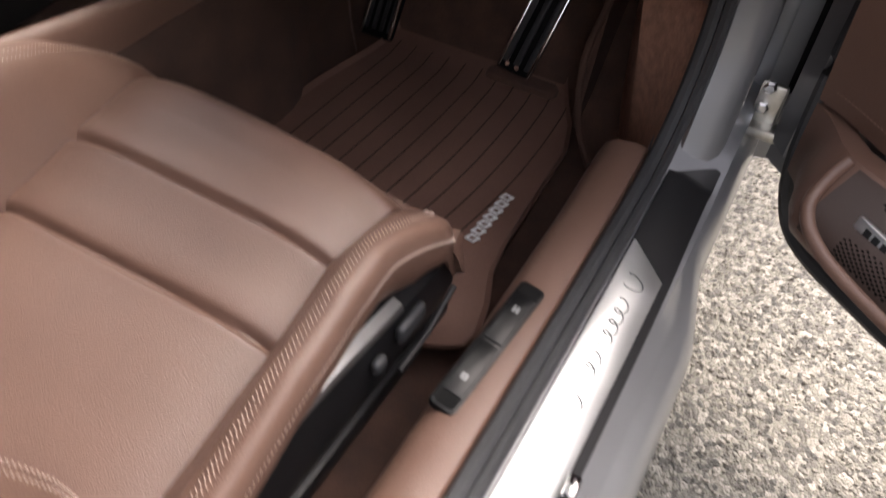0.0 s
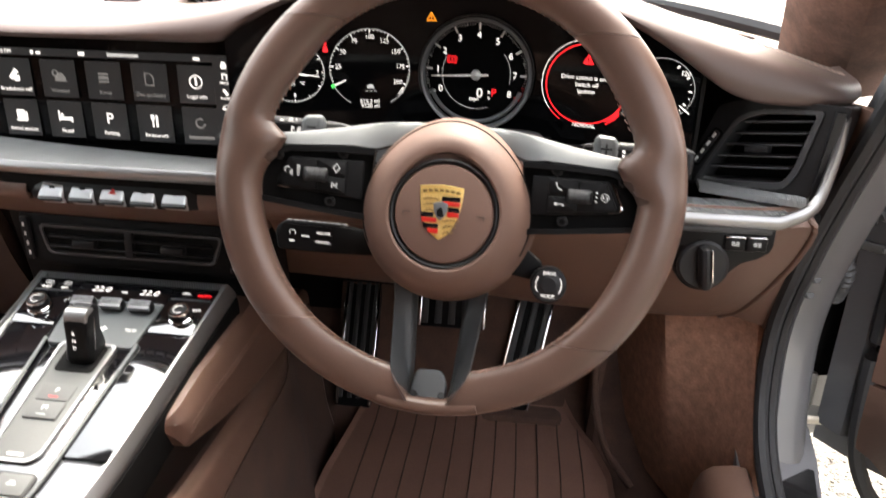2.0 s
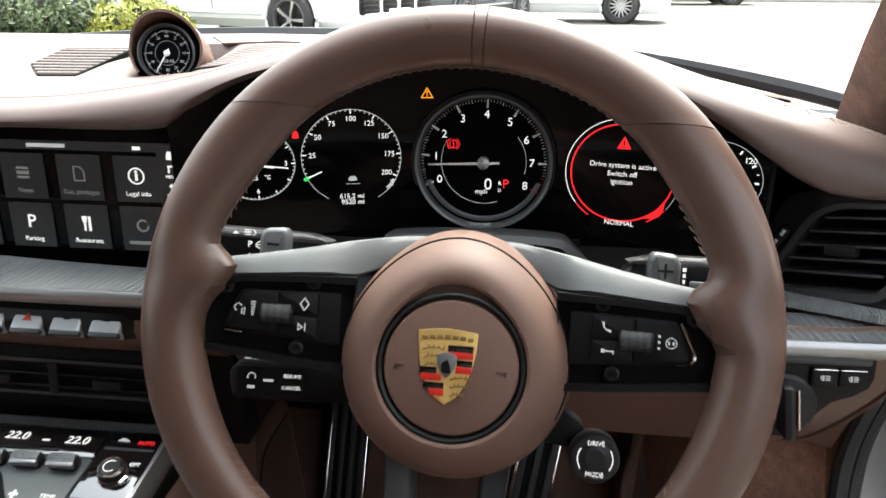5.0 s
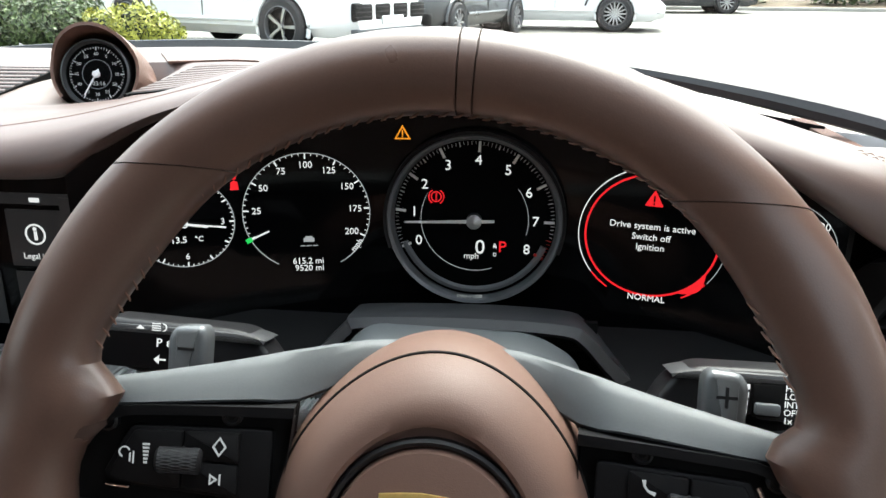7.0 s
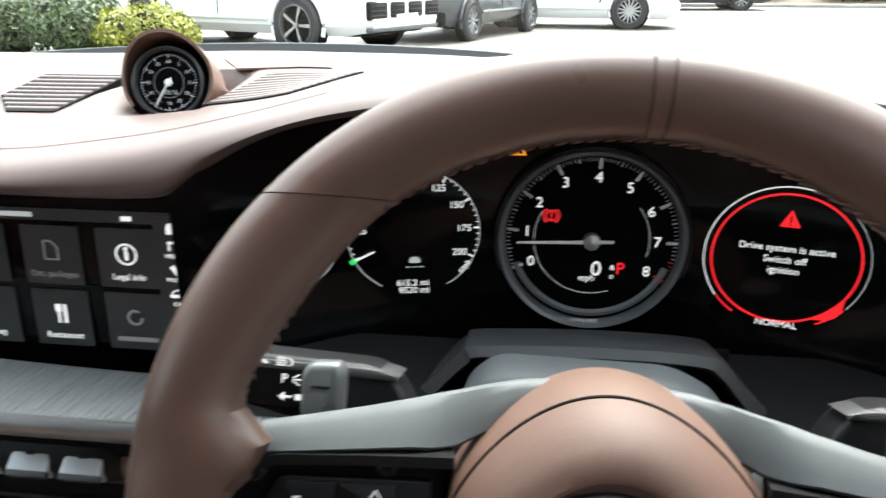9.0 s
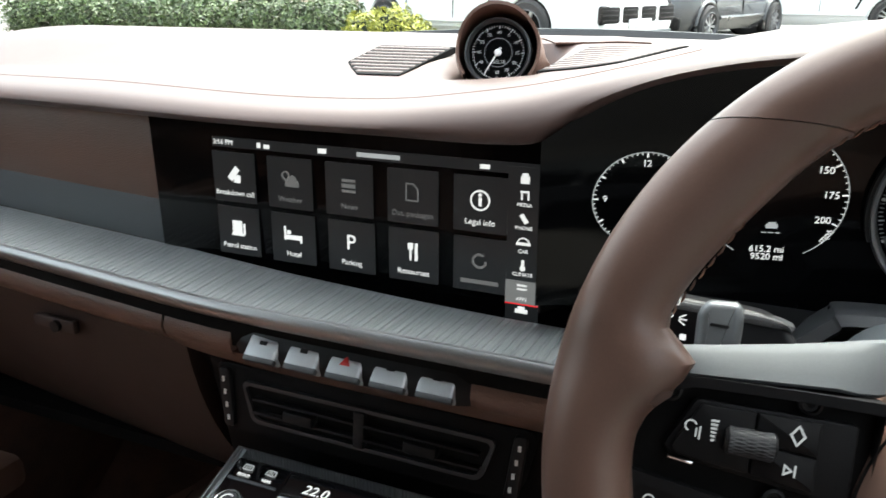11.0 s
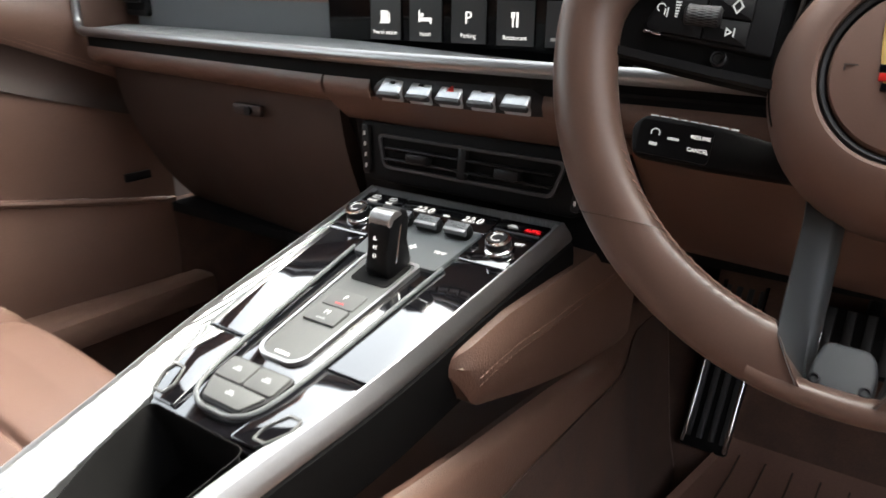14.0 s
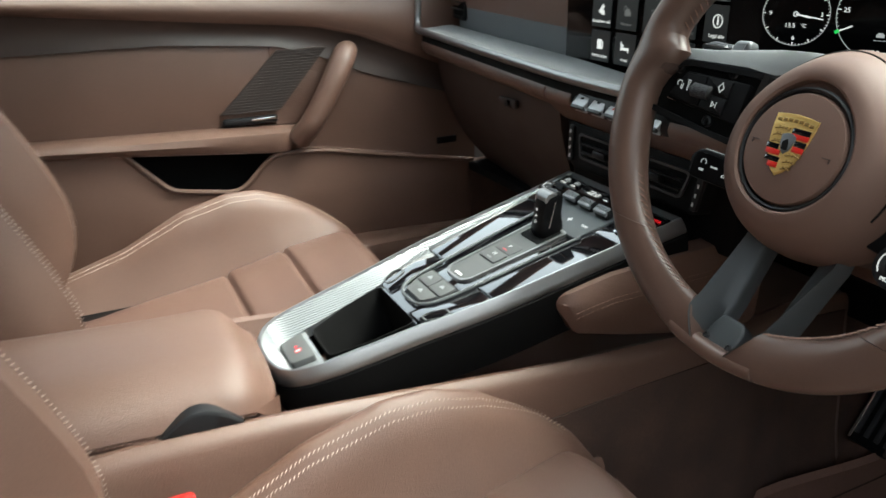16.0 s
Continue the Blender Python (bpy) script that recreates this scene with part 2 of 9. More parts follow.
def clear(name, tint=(1, 1, 1), rough=0.0):
    """Thin glass: mostly clear, with a reflection that grows towards grazing."""
    ma = bpy.data.materials.new(name)
    ma.use_nodes = True
    N, L = ma.node_tree.nodes, ma.node_tree.links
    N.remove(N["Principled BSDF"])
    t, g, mix, f, p = N.new("ShaderNodeBsdfTransparent"), N.new("ShaderNodeBsdfGlossy"), N.new("ShaderNodeMixShader"), N.new("ShaderNodeLayerWeight"), N.new("ShaderNodeMath")
    t.inputs[0].default_value = (*tint, 1)
    g.inputs["Roughness"].default_value = rough
    p.operation, p.inputs[1].default_value = "POWER", 5.0
    L.new(f.outputs["Facing"], p.inputs[0])
    weak = N.new("ShaderNodeMath")
    weak.operation, weak.inputs[1].default_value = "MULTIPLY", 0.12
    L.new(p.outputs[0], weak.inputs[0])
    L.new(weak.outputs[0], mix.inputs[0])
    L.new(t.outputs[0], mix.inputs[1])
    L.new(g.outputs[0], mix.inputs[2])
    L.new(mix.outputs[0], N["Material Output"].inputs[0])
    return ma


BROWN = (0.125, 0.07, 0.051)
leather = material("brown_leather", BROWN, 0.46, vary=0.1, scale=7, bump=0.3, grain=800, kind="cells", rvary=0.18)
leather_perf = material("perforated_leather", (0.12, 0.067, 0.05), 0.45, vary=0.1, scale=6, bump=0.3, grain=800, kind="cells")
leather_mesh = material("punched_leather", (0.12, 0.068, 0.052), 0.45, vary=0.1, scale=6, bump=0.9, grain=330, kind="cells")
leather_rim = material("rim_leather", (0.088, 0.052, 0.04), 0.34, vary=0.08, scale=14, bump=0.03, grain=1300, kind="cells", rvary=0.2)
hub_skin = material("hub_leather", (0.125, 0.073, 0.056), 0.56, vary=0.05, scale=9, bump=0.07, grain=1600, kind="cells")
deck_skin = material("dash_leather", (0.084, 0.054, 0.046), 0.46, vary=0.05, scale=4, bump=0.06, grain=1400, kind="cells")
hub_skin.node_tree.nodes["Principled BSDF"].inputs["Specular IOR Level"].default_value = 0.3
deck_skin.node_tree.nodes["Principled BSDF"].inputs["Specular IOR Level"].default_value = 0.6
# dark brown trim; on the glove box lid it also paints in shade
dark_brown = material("dark_brown_trim_and_shade", (0.036, 0.021, 0.016), 0.55, vary=0.12, scale=7, bump=0.15, grain=900)
suede = material("brown_suede", (0.36, 0.19, 0.13), 0.95, vary=0.24, scale=70, bump=1.0, grain=420)
pillar_suede = material("pillar_suede", (0.13, 0.074, 0.055), 0.95, vary=0.36, scale=40, bump=0.9, grain=500)
suede_dark = material("dark_brown_suede", (0.066, 0.036, 0.026), 0.95, vary=0.3, scale=16, bump=0.5, grain=900)
carpet = material("brown_carpet", (0.08, 0.043, 0.031), 0.98, vary=0.28, scale=20, bump=0.9, grain=700)
rubber_mat = material("brown_rubber", (0.16, 0.085, 0.063), 0.62, vary=0.14, scale=8, bump=0.2, grain=500)
mat_groove = material("dark_groove", (0.05, 0.028, 0.021), 0.85)
thread = material("pale_thread", (0.5, 0.4, 0.34), 0.75, vary=0.1, grain=2000)
thread_brown = material("brown_thread", (0.22, 0.13, 0.1), 0.7, vary=0.1, grain=2000)
black_gloss = material("piano_black", (0.004, 0.004, 0.005), 0.06, vary=0.05, coat=0.5, rvary=0.3)
black_satin = material("black_satin_plastic", (0.011, 0.011, 0.012), 0.42, vary=0.12, bump=0.08, grain=1500)
black_soft = material("black_soft_plastic", (0.0045, 0.0045, 0.005), 0.62, vary=0.15, bump=0.15, grain=1600)
# near-black for black parts; also stands in for shade in gaps and openings
black_deep = material("black_parts_and_shade", (0.005, 0.005, 0.005), 0.8)
rubber_black = material("black_rubber_seal", (0.022, 0.023, 0.025), 0.55, vary=0.2, scale=15, bump=0.1, grain=600)
grey_satin = material("dark_grey_satin", (0.078, 0.086, 0.09), 0.62, metal=0.0, vary=0.06, scale=10, bump=0.05, grain=1600)
pale_grey = material("pale_satin_grey", (0.11, 0.118, 0.122), 0.4, metal=0.4, vary=0.05, bump=0.04, grain=1600)
switch_black = material("switch_black", (0.005, 0.005, 0.0055), 0.3, vary=0.08)
switch_black.node_tree.nodes["Principled BSDF"].inputs["Specular IOR Level"].default_value = 0.15
console_metal = material("console_metal", (0.3, 0.3, 0.3), 0.34, metal=0.9, vary=0.05, scale=12, bump=0.06, grain=800)
blade_grey = material("blade_grey", (0.04, 0.043, 0.045), 0.5, metal=0.1, vary=0.06, scale=10, bump=0.05, grain=1600)
grey_dark = material("dark_grey_plastic", (0.035, 0.036, 0.038), 0.45, vary=0.08, bump=0.05, grain=1500)
slat_grey = material("slat_plastic", (0.05, 0.051, 0.053), 0.35, vary=0.08)
toggle_metal = material("toggle_metal", (0.52, 0.54, 0.55), 0.3, metal=0.55, vary=0.05)
grey_plastic = material("grey_button_plastic", (0.085, 0.088, 0.088), 0.5, vary=0.06, bump=0.05, grain=1500)
silver_ribs = material("ribbed_aluminium", (0.3, 0.315, 0.32), 0.4, metal=0.85, vary=0.05, bump=1.0, grain=115, kind="ribs")
silver_weave = material("fine_patterned_aluminium", (0.3, 0.31, 0.31), 0.42, metal=0.35, vary=0.05, bump=0.8, grain=170, kind="ribs")
aluminium = material("brushed_aluminium", (0.56, 0.58, 0.59), 0.36, metal=0.95, vary=0.05, scale=12, bump=0.06, grain=800)
chrome = material("chrome", (0.78, 0.78, 0.78), 0.1, metal=1.0, vary=0.03)
steel = material("zinc_plated_steel", (0.55, 0.54, 0.5), 0.33, metal=0.9, vary=0.12, scale=30, bump=0.1, grain=300)
paint = material("silver_metallic_paint", (0.2, 0.207, 0.22), 0.42, metal=0.6, vary=0.04, scale=8, coat=0.6, grain=2500)
gold = material("gold_metal", (0.75, 0.52, 0.18), 0.38, metal=0.75, vary=0.06, scale=300, bump=0.1, grain=1500)
gold_matt = material("gold_field", (0.62, 0.42, 0.14), 0.5, metal=0.4, vary=0.08, scale=400, bump=0.3, grain=1500)
gold_dark = material("dark_gold", (0.22, 0.13, 0.035), 0.5, metal=0.3)
red_enamel = material("red_enamel", (0.5, 0.02, 0.015), 0.3)
red_plastic = material("red_plastic", (0.55, 0.02, 0.015), 0.4)
screen_black = material("screen_glass", (0.002, 0.0022, 0.0025), 0.09, vary=0.05)
tile_grey = glowing("screen_tile", (0.013, 0.0145, 0.016), 1.0)
tab_grey = glowing("screen_tab", (0.22, 0.22, 0.22), 1.0)
icon_dim = glowing("dim_icon", (0.17, 0.17, 0.17), 1.0)
lit_white = glowing("lit_white", (1.0, 1.0, 1.0), 1.15)
lit_grey = glowing("lit_grey", (0.5, 0.52, 0.53), 1.0)
lit_red = glowing("lit_red", (1.0, 0.02, 0.03), 1.2)
lit_amber = glowing("lit_amber", (1.0, 0.33, 0.02), 1.3)
lit_green = glowing("lit_green", (0.05, 0.85, 0.15), 1.0)
dial_face = material("black_dial", (0.0022, 0.0024, 0.0026), 0.6, vary=0.1, scale=60)
mark_white = material("white_print", (0.75, 0.75, 0.74), 0.5, vary=0.03)
silver_ring = material("satin_silver_ring", (0.16, 0.168, 0.175), 0.4, metal=0.5, vary=0.05)
glass_clear = clear("window_glass", (0.96, 0.98, 0.97))
white_paint = material("white_car_paint", (0.8, 0.8, 0.79), 0.25, vary=0.03, coat=0.5)
dark_paint = material("dark_grey_car_paint", (0.045, 0.047, 0.05), 0.25, vary=0.05, coat=0.5)
tyre_rubber = material("tyre_rubber", (0.025, 0.025, 0.026), 0.8, vary=0.15, bump=0.2, grain=200)
alloy = material("alloy_wheel", (0.45, 0.45, 0.46), 0.3, metal=0.8, vary=0.05)
alloy_dark = material("dark_alloy_wheel", (0.12, 0.12, 0.125), 0.35, metal=0.7, vary=0.05)
window_dark = material("dark_car_glass", (0.02, 0.022, 0.024), 0.05, vary=0.02)
headliner = material("dark_headliner", (0.028, 0.02, 0.017), 0.9, vary=0.06, bump=0.2, grain=700)

for ma, sp in ((grey_plastic, 0.2), (screen_black, 0.15), (dial_face, 0.02), (black_deep, 0.1), (black_soft, 0.14), (black_satin, 0.26)):
    ma.node_tree.nodes["Principled BSDF"].inputs["Specular IOR Level"].default_value = sp

lacquer = black_gloss.node_tree.nodes["Principled BSDF"].inputs
lacquer["Specular IOR Level"].default_value, lacquer["Coat Weight"].default_value, lacquer["Coat IOR"].default_value = 0.9, 1.0, 1.75


def aggregate(name):
    """Exposed pebble paving: buff stones in pale grit."""
    ma = bpy.data.materials.new(name)
    ma.use_nodes = True
    N, L = ma.node_tree.nodes, ma.node_tree.links
    b = N["Principled BSDF"]
    co = N.new("ShaderNodeTexCoord")
    v = N.new("ShaderNodeTexVoronoi")
    v.inputs["Scale"].default_value = 115
    v2 = N.new("ShaderNodeTexVoronoi")
    v2.inputs["Scale"].default_value = 260
    n = N.new("ShaderNodeTexNoise")
    n.inputs["Scale"].default_value, n.inputs["Detail"].default_value = 3.0, 5
    for t in (v, v2, n):
        L.new(co.outputs["Object"], t.inputs["Vector"])
    ramp = N.new("ShaderNodeValToRGB")
    e = ramp.color_ramp.elements
    e[0].position, e[0].color = 0.05, (0.04, 0.037, 0.03, 1)
    e[1].position, e[1].color = 0.95, (0.25, 0.235, 0.2, 1)
    e.new(0.35).color = (0.1, 0.093, 0.076, 1)
    e.new(0.7).color = (0.165, 0.153, 0.126, 1)
    sep = N.new("ShaderNodeSeparateColor")
    L.new(v.outputs["Color"], sep.inputs[0])
    L.new(sep.outputs[0], ramp.inputs[0])
    mul = N.new("ShaderNodeMixRGB")
    mul.blend_type, mul.inputs[0].default_value = "MULTIPLY", 0.5
    r = N.new("ShaderNodeMapRange")
    r.inputs[3].default_value, r.inputs[4].default_value = 0.6, 1.5
    L.new(n.outputs["Fac"], r.inputs[0])
    L.new(ramp.outputs[0], mul.inputs[1])
    L.new(r.outputs[0], mul.inputs[2])
    L.new(mul.outputs[0], b.inputs["Base Color"])
    add = N.new("ShaderNodeMath")
    add.operation = "ADD"
    L.new(v.outputs["Distance"], add.inputs[0])
    L.new(v2.outputs["Distance"], add.inputs[1])
    bu = N.new("ShaderNodeBump")
    bu.invert = True
    bu.inputs["Strength"].default_value, bu.inputs["Distance"].default_value = 0.8, 0.004
    L.new(add.outputs[0], bu.inputs["Height"])
    L.new(bu.outputs[0], b.inputs["Normal"])
    b.inputs["Roughness"].default_value = 0.6
    return ma


paving = aggregate("pebble_paving")


def foliage(name, dark, light):
    ma = bpy.data.materials.new(name)
    ma.use_nodes = True
    N, L = ma.node_tree.nodes, ma.node_tree.links
    b = N["Principled BSDF"]
    g = N.new("ShaderNodeNewGeometry")
    ramp = N.new("ShaderNodeValToRGB")
    ramp.color_ramp.elements[0].color, ramp.color_ramp.elements[1].color = (*dark, 1), (*light, 1)
    L.new(g.outputs["Random Per Island"], ramp.inputs[0])
    L.new(ramp.outputs[0], b.inputs["Base Color"])
    b.inputs["Roughness"].default_value = 0.5
    b.inputs["Transmission Weight"].default_value = 0.0
    return ma


leaf_green = foliage("hedge_leaf", (0.016, 0.032, 0.008), (0.1, 0.15, 0.045))
leaf_yellow = foliage("yellow_leaf", (0.14, 0.16, 0.02), (0.4, 0.4, 0.05))

# ---- ground and the car's shell
g = part("ground", sheet(lambda u, v: (-400 + 800 * u, -300 + 800 * v, 0.0), 8, 8, 0.2, back=(0, 0, -1)), paving)
tagged(g, "pale exposed-pebble paving of a forecourt", "ground", kind="structure")

# loose-looking stones that stand proud beside the open door
rng = random.Random(5)
vs, fs = [], []
for k in range(7000):
    x, y = rng.uniform(0.84, 1.75), rng.uniform(-0.3, 1.6)
    r = rng.uniform(0.0018, 0.0052)
    h = r * rng.uniform(0.45, 0.8)
    a0 = rng.uniform(0, 6.28)
    b0 = len(vs)
    for j in range(6):
        a = a0 + j * math.pi / 3
        q = r * rng.uniform(0.8, 1.2)
        vs.append((x + q * math.cos(a), y + q * math.sin(a) * 0.8, 0.0005))
    for j in range(6):
        a = a0 + j * math.pi / 3
        q = r * rng.uniform(0.45, 0.7)
        vs.append((x + q * math.cos(a), y + q * math.sin(a) * 0.8, 0.0005 + h * rng.uniform(0.8, 1.1)))
    for j in range(6):
        fs.append((b0 + j, b0 + (j + 1) % 6, b0 + 6 + (j + 1) % 6, b0 + 6 + j))
    fs.append(tuple(b0 + 6 + j for j in range(6)))
peb = bpy.data.meshes.new("pebbles")
peb.from_pydata(vs, [], fs)
peb_mat = foliage("pebble", (0.06, 0.053, 0.041), (0.24, 0.222, 0.185))
peb.materials.append(peb_mat)
tagged(new("pebbles", peb), "buff pebbles set in the paving", "pebbles", kind="stuff")

shell = thing("car_body", "silver metallic car body shell with brown-trimmed pillars", "car body", (0, -0.2, 0.12), kind="structure")
# floor pan and tunnel
part("floor_pan", sheet(lambda u, v: (-0.76 + 1.5 * u, -1.0 + 1.95 * v, 0.165 + 0.45 * smooth(0.72, 1.0, v)), 8, 24, 0.03, back=(0, 0, -1)), carpet, shell, "dark brown carpeted floor")


def tunnel_side(y):
    """Height of the tunnel's padded edge."""
    return lerp((-1.0, -0.44, -0.29, -0.02, 0.15, 0.5), (0.53, 0.541, 0.533, 0.506, 0.497, 0.46), y)


def tunnel_width(y):
    return 0.123 - 0.045 * smooth(0.22, 0.42, y)


def tunnel_ring(y, foot=0.165):
    w = tunnel_width(y)
    t = tunnel_side(y)
    sunk = 0.05 * smooth(0.3, 0.2, y)
    half = [(0.0, t - sunk), (0.6 * w, t - sunk), (0.76 * w, t - 0.4 * sunk), (0.82 * w, t - 0.002), (0.88 * w, t), (0.95 * w, t - 0.004), (0.985 * w, t - 0.012), (w, t - 0.03), (w + 0.006, t - 0.08), (w + 0.02, 0.25), (w + 0.04, foot)]
    right = [Vector((x, y, z)) for x, z in half]
    left = [Vector((-x, y, z)) for x, z in half[1:]]
    return left[::-1] + right


part("centre_tunnel", loft([tunnel_ring(-1.0 + 1.5 * i / 24) for i in range(25)]), leather, shell, "brown leather-covered centre tunnel")
def carpet_pt(u, v):
    y = -0.32 + 0.81 * u
    z = 0.18 + (lerp((-0.35, -0.04, 0.1, 0.2, 0.5), (0.45, 0.452, 0.458, 0.46, 0.44), y) - 0.18) * v
    t = tunnel_side(y)
    return (0.003 + lerp((0.165, 0.25, t - 0.08, t - 0.03), (0.163, 0.143, 0.129, 0.123), z) - 0.123 + tunnel_width(y), y, z)


part("tunnel_carpet", sheet(carpet_pt, 24, 14, 0.002, back=(-1, 0, 0)), suede_dark, shell, "dark brown carpet on the tunnel side")
part("front_bulkhead", sheet(lambda u, v: (-0.74 + 1.48 * u, 0.62 + 0.1 * v, 0.2 + 0.62 * v), 10, 8, 0.03, back=(0, 1, 0)), black_deep, shell)
# footwell lining beside the accelerator
def footwell(u, v):
    z = 0.19 + 0.375 * v
    a = Vector((0.7105, lerp((0.19, 0.30, 0.388, 0.435, 0.5, 0.544, 0.57), (0.2, 0.215, 0.245, 0.283, 0.315, 0.333, 0.335), z), z))
    b = Vector((lerp((0.19, 0.262, 0.476, 0.57), (0.655, 0.649, 0.617, 0.605), z), 0.42, z))
    c = Vector((0.685, 0.385, z))
    if u > 0.6:
        return b + (Vector((0.56, 0.64, z)) - b) * ((u - 0.6) / 0.4)
    t = u / 0.6
    return a * (1 - t) ** 2 + c * 2 * t * (1 - t) + b * t * t


part("footwell_side", sheet(footwell, 20, 12, 0.02, back=(1, 0.3, 0)), suede, shell, "brown suede-like carpeted footwell side")
part("pocket_rim", tube(spline([(0.575, 0.5, 0.55), (0.553, 0.5, 0.44), (0.536, 0.49, 0.34), (0.556, 0.46, 0.25), (0.6, 0.42, 0.2)], 8), 0.006, 8), carpet, shell, "brown bound carpet edge")
part("pocket", sheet(lambda u, v: (0.53 + 0.02 * v, 0.5 + 0.15 * u, 0.2 + 0.36 * v), 4, 4, 0.012, back=(1, 0, 0)), carpet, shell)
part("passenger_footwell_side", sheet(lambda u, v: (-0.70, 0.31 + 0.42 * u, 0.2 + 0.29 * v), 6, 6, 0.03, back=(-1, 0, 0)), carpet, shell)

# brown lining between the dashboard's end and the door seal
def post_lining(u, v):
    z = 0.55 + 0.305 * v
    y = lerp((0.55, 0.57, 0.65, 0.74, 0.832, 0.925), (0.309, 0.306, 0.275, 0.225, 0.165, 0.1), z)
    return (0.7105 - 0.05 * u * u, y + 0.002 + 0.075 * u, z)


part("post_lining", sheet(post_lining, 8, 16, 0.01, back=(1, 0.3, 0)), leather, shell, "brown leather door post lining")
part("sill_lining", sheet(lambda u, v: (-0.712, -0.9 + 1.6 * u, 0.15 + 0.2 * v), 8, 4, 0.05, back=(-1, 0, 0)), carpet, shell)
part("cowl_side", sheet(lambda u, v: (-0.745, 0.42 + 0.36 * u, 0.15 + 0.7 * v), 6, 6, 0.02, back=(-1, 0, 0)), carpet, shell)
part("cowl_side", sheet(lambda u, v: (0.725, 0.44 + 0.34 * u, 0.15 + 0.69 * v), 6, 6, 0.02, back=(1, 0, 0)), carpet, shell)
# sill: leather top, rubber seals, painted flange, black moulding, outer skin
SILL = [(-0.75, 0.3425), (0.12, 0.3686), (0.25, 0.385), (0.31, 0.43)]


def sill_z(y):
    return lerp([p[0] for p in SILL], [p[1] for p in SILL], y)


def aperture(n=6):
    """The edge of the door opening, from the rear along the sill and up the front post."""
    return spline([(0.712, -0.75, 0.352), (0.712, -0.4, 0.356), (0.712, -0.1, 0.362), (0.713, 0.12, 0.374), (0.714, 0.22, 0.392), (0.715, 0.28, 0.435), (0.716, 0.308, 0.5), (0.716, 0.306, 0.57), (0.716, 0.275, 0.65), (0.715, 0.225, 0.74), (0.714, 0.165, 0.832), (0.712, 0.1, 0.925), (0.69, -0.02, 1.06), (0.64, -0.2, 1.2), (0.6, -0.5, 1.245), (0.6, -0.8, 1.24)], n)


AP = aperture()


def along_aperture(points, a=0, b=None, drop=0.0):
    """Sweep (outward x, outward in the plane of the opening) offsets along the aperture."""
    P = AP[a:b]
    rings = []
    for i, p in enumerate(P):
        d = (P[min(i + 1, len(P) - 1)] - P[max(i - 1, 0)]).normalized()
        n = Vector((0, d.z, -d.y))
        low = drop * (1 - smooth(0.19, 0.305, p.y)) if p.z < 0.5 else 0.0
        rings.append([p + Vector((x, 0, 0)) + n * (q + low) for x, q in points])
    return rings


part("door_seal", loft(along_aperture([(-0.004, 0.004), (-0.0045, -0.004), (-0.001, -0.009), (0.006, -0.0105), (0.0115, -0.006), (0.0118, 0.003), (0.003, 0.006)])), rubber_black, shell, "black rubber door seal")
part("seal_lip", loft(along_aperture([(0.013, -0.006), (0.019, -0.0075), (0.0235, -0.003), (0.023, 0.004), (0.014, 0.006)])), rubber_black, shell, "grey-black rubber sealing lip")
part("painted_flange", loft(along_aperture([(0.02, 0.004), (0.026, -0.001), (0.046, 0.002), (0.06, 0.008), (0.068, 0.018), (0.07, 0.034), (0.066, 0.06), (0.02, 0.06)], 18, None, 0.075)), paint, shell, "silver painted door post")
# sill outer
def sill_ring(y):
    z = sill_z(y) - 0.012
    k = -0.03 * smooth(0.05, 0.22, y)
    pts = [(0.73, z - 0.01), (0.735, z), (0.80, z - 0.022), (0.812, z - 0.04), (0.82, z - 0.046), (0.832, z - 0.052), (0.842, z - 0.064), (0.848, z - 0.085), (0.85, z - 0.12), (0.845, z - 0.2), (0.80, z - 0.235), (0.70, z - 0.235), (0.70, z - 0.02)]
    return [Vector((x + k * (x > 0.81), y, zz)) for x, zz in pts]


part("sill_skin", loft([sill_ring(-0.75 + 1.3 * i / 30) for i in range(31)]), paint, shell, "silver painted outer sill")
part("front_wing", sheet(lambda u, v: (0.80 + 0.09 * smooth(0, 0.5, u), 0.47 + 0.7 * u, 0.24 + 0.62 * v - 0.1 * v * u), 14, 10, 0.02, back=(-1, 0, 0)), paint, shell, "silver painted front wing")

# leather sill cover with the seat switches
def sill_cover(y):
    z = sill_z(y)
    b = 0.19 + 0.02 * smooth(0.1, 0.3, y)
    return [Vector((x, y, zz)) for x, zz in ((0.7085, z - 0.004), (0.703, z + 0.004), (0.688, z + 0.006), (0.665, z + 0.002), (0.652, z - 0.008), (0.645, z - 0.026), (0.64, z - 0.07), (0.634, b), (0.7085, b))]


cover = thing("sill_cover", "brown leather sill cover with black switch panel", "sill cover", (0.67, -0.2, 0.36))
part("cover_skin", loft([sill_cover(-0.75 + 1.0 * i / 36) for i in range(37)]), leather, cover)
SM = axes((0.6705, -0.112, 0.3665), (0.07, 0.99, 0.045), (-1, 0.06, 0.12))
swp = rounded([(-0.088, -0.0145), (0.088, -0.0145), (0.088, 0.0145), (-0.088, 0.0145)], 0.008, 6)
swb = part("switch_panel", prism(swp, -0.004, 0.0035, SM, 0.002), switch_black, cover, "glossy black switch panel")
part("switch_well", prism(rounded([(-0.084, -0.011), (-0.052, -0.011), (-0.052, 0.011), (-0.084, 0.011)], 0.006), 0.002, 0.0042, SM), black_deep, swb)
part("switch_well", prism(rounded([(0.055, -0.011), (0.084, -0.011), (0.084, 0.011), (0.055, 0.011)], 0.006), 0.002, 0.0042, SM), black_deep, swb)
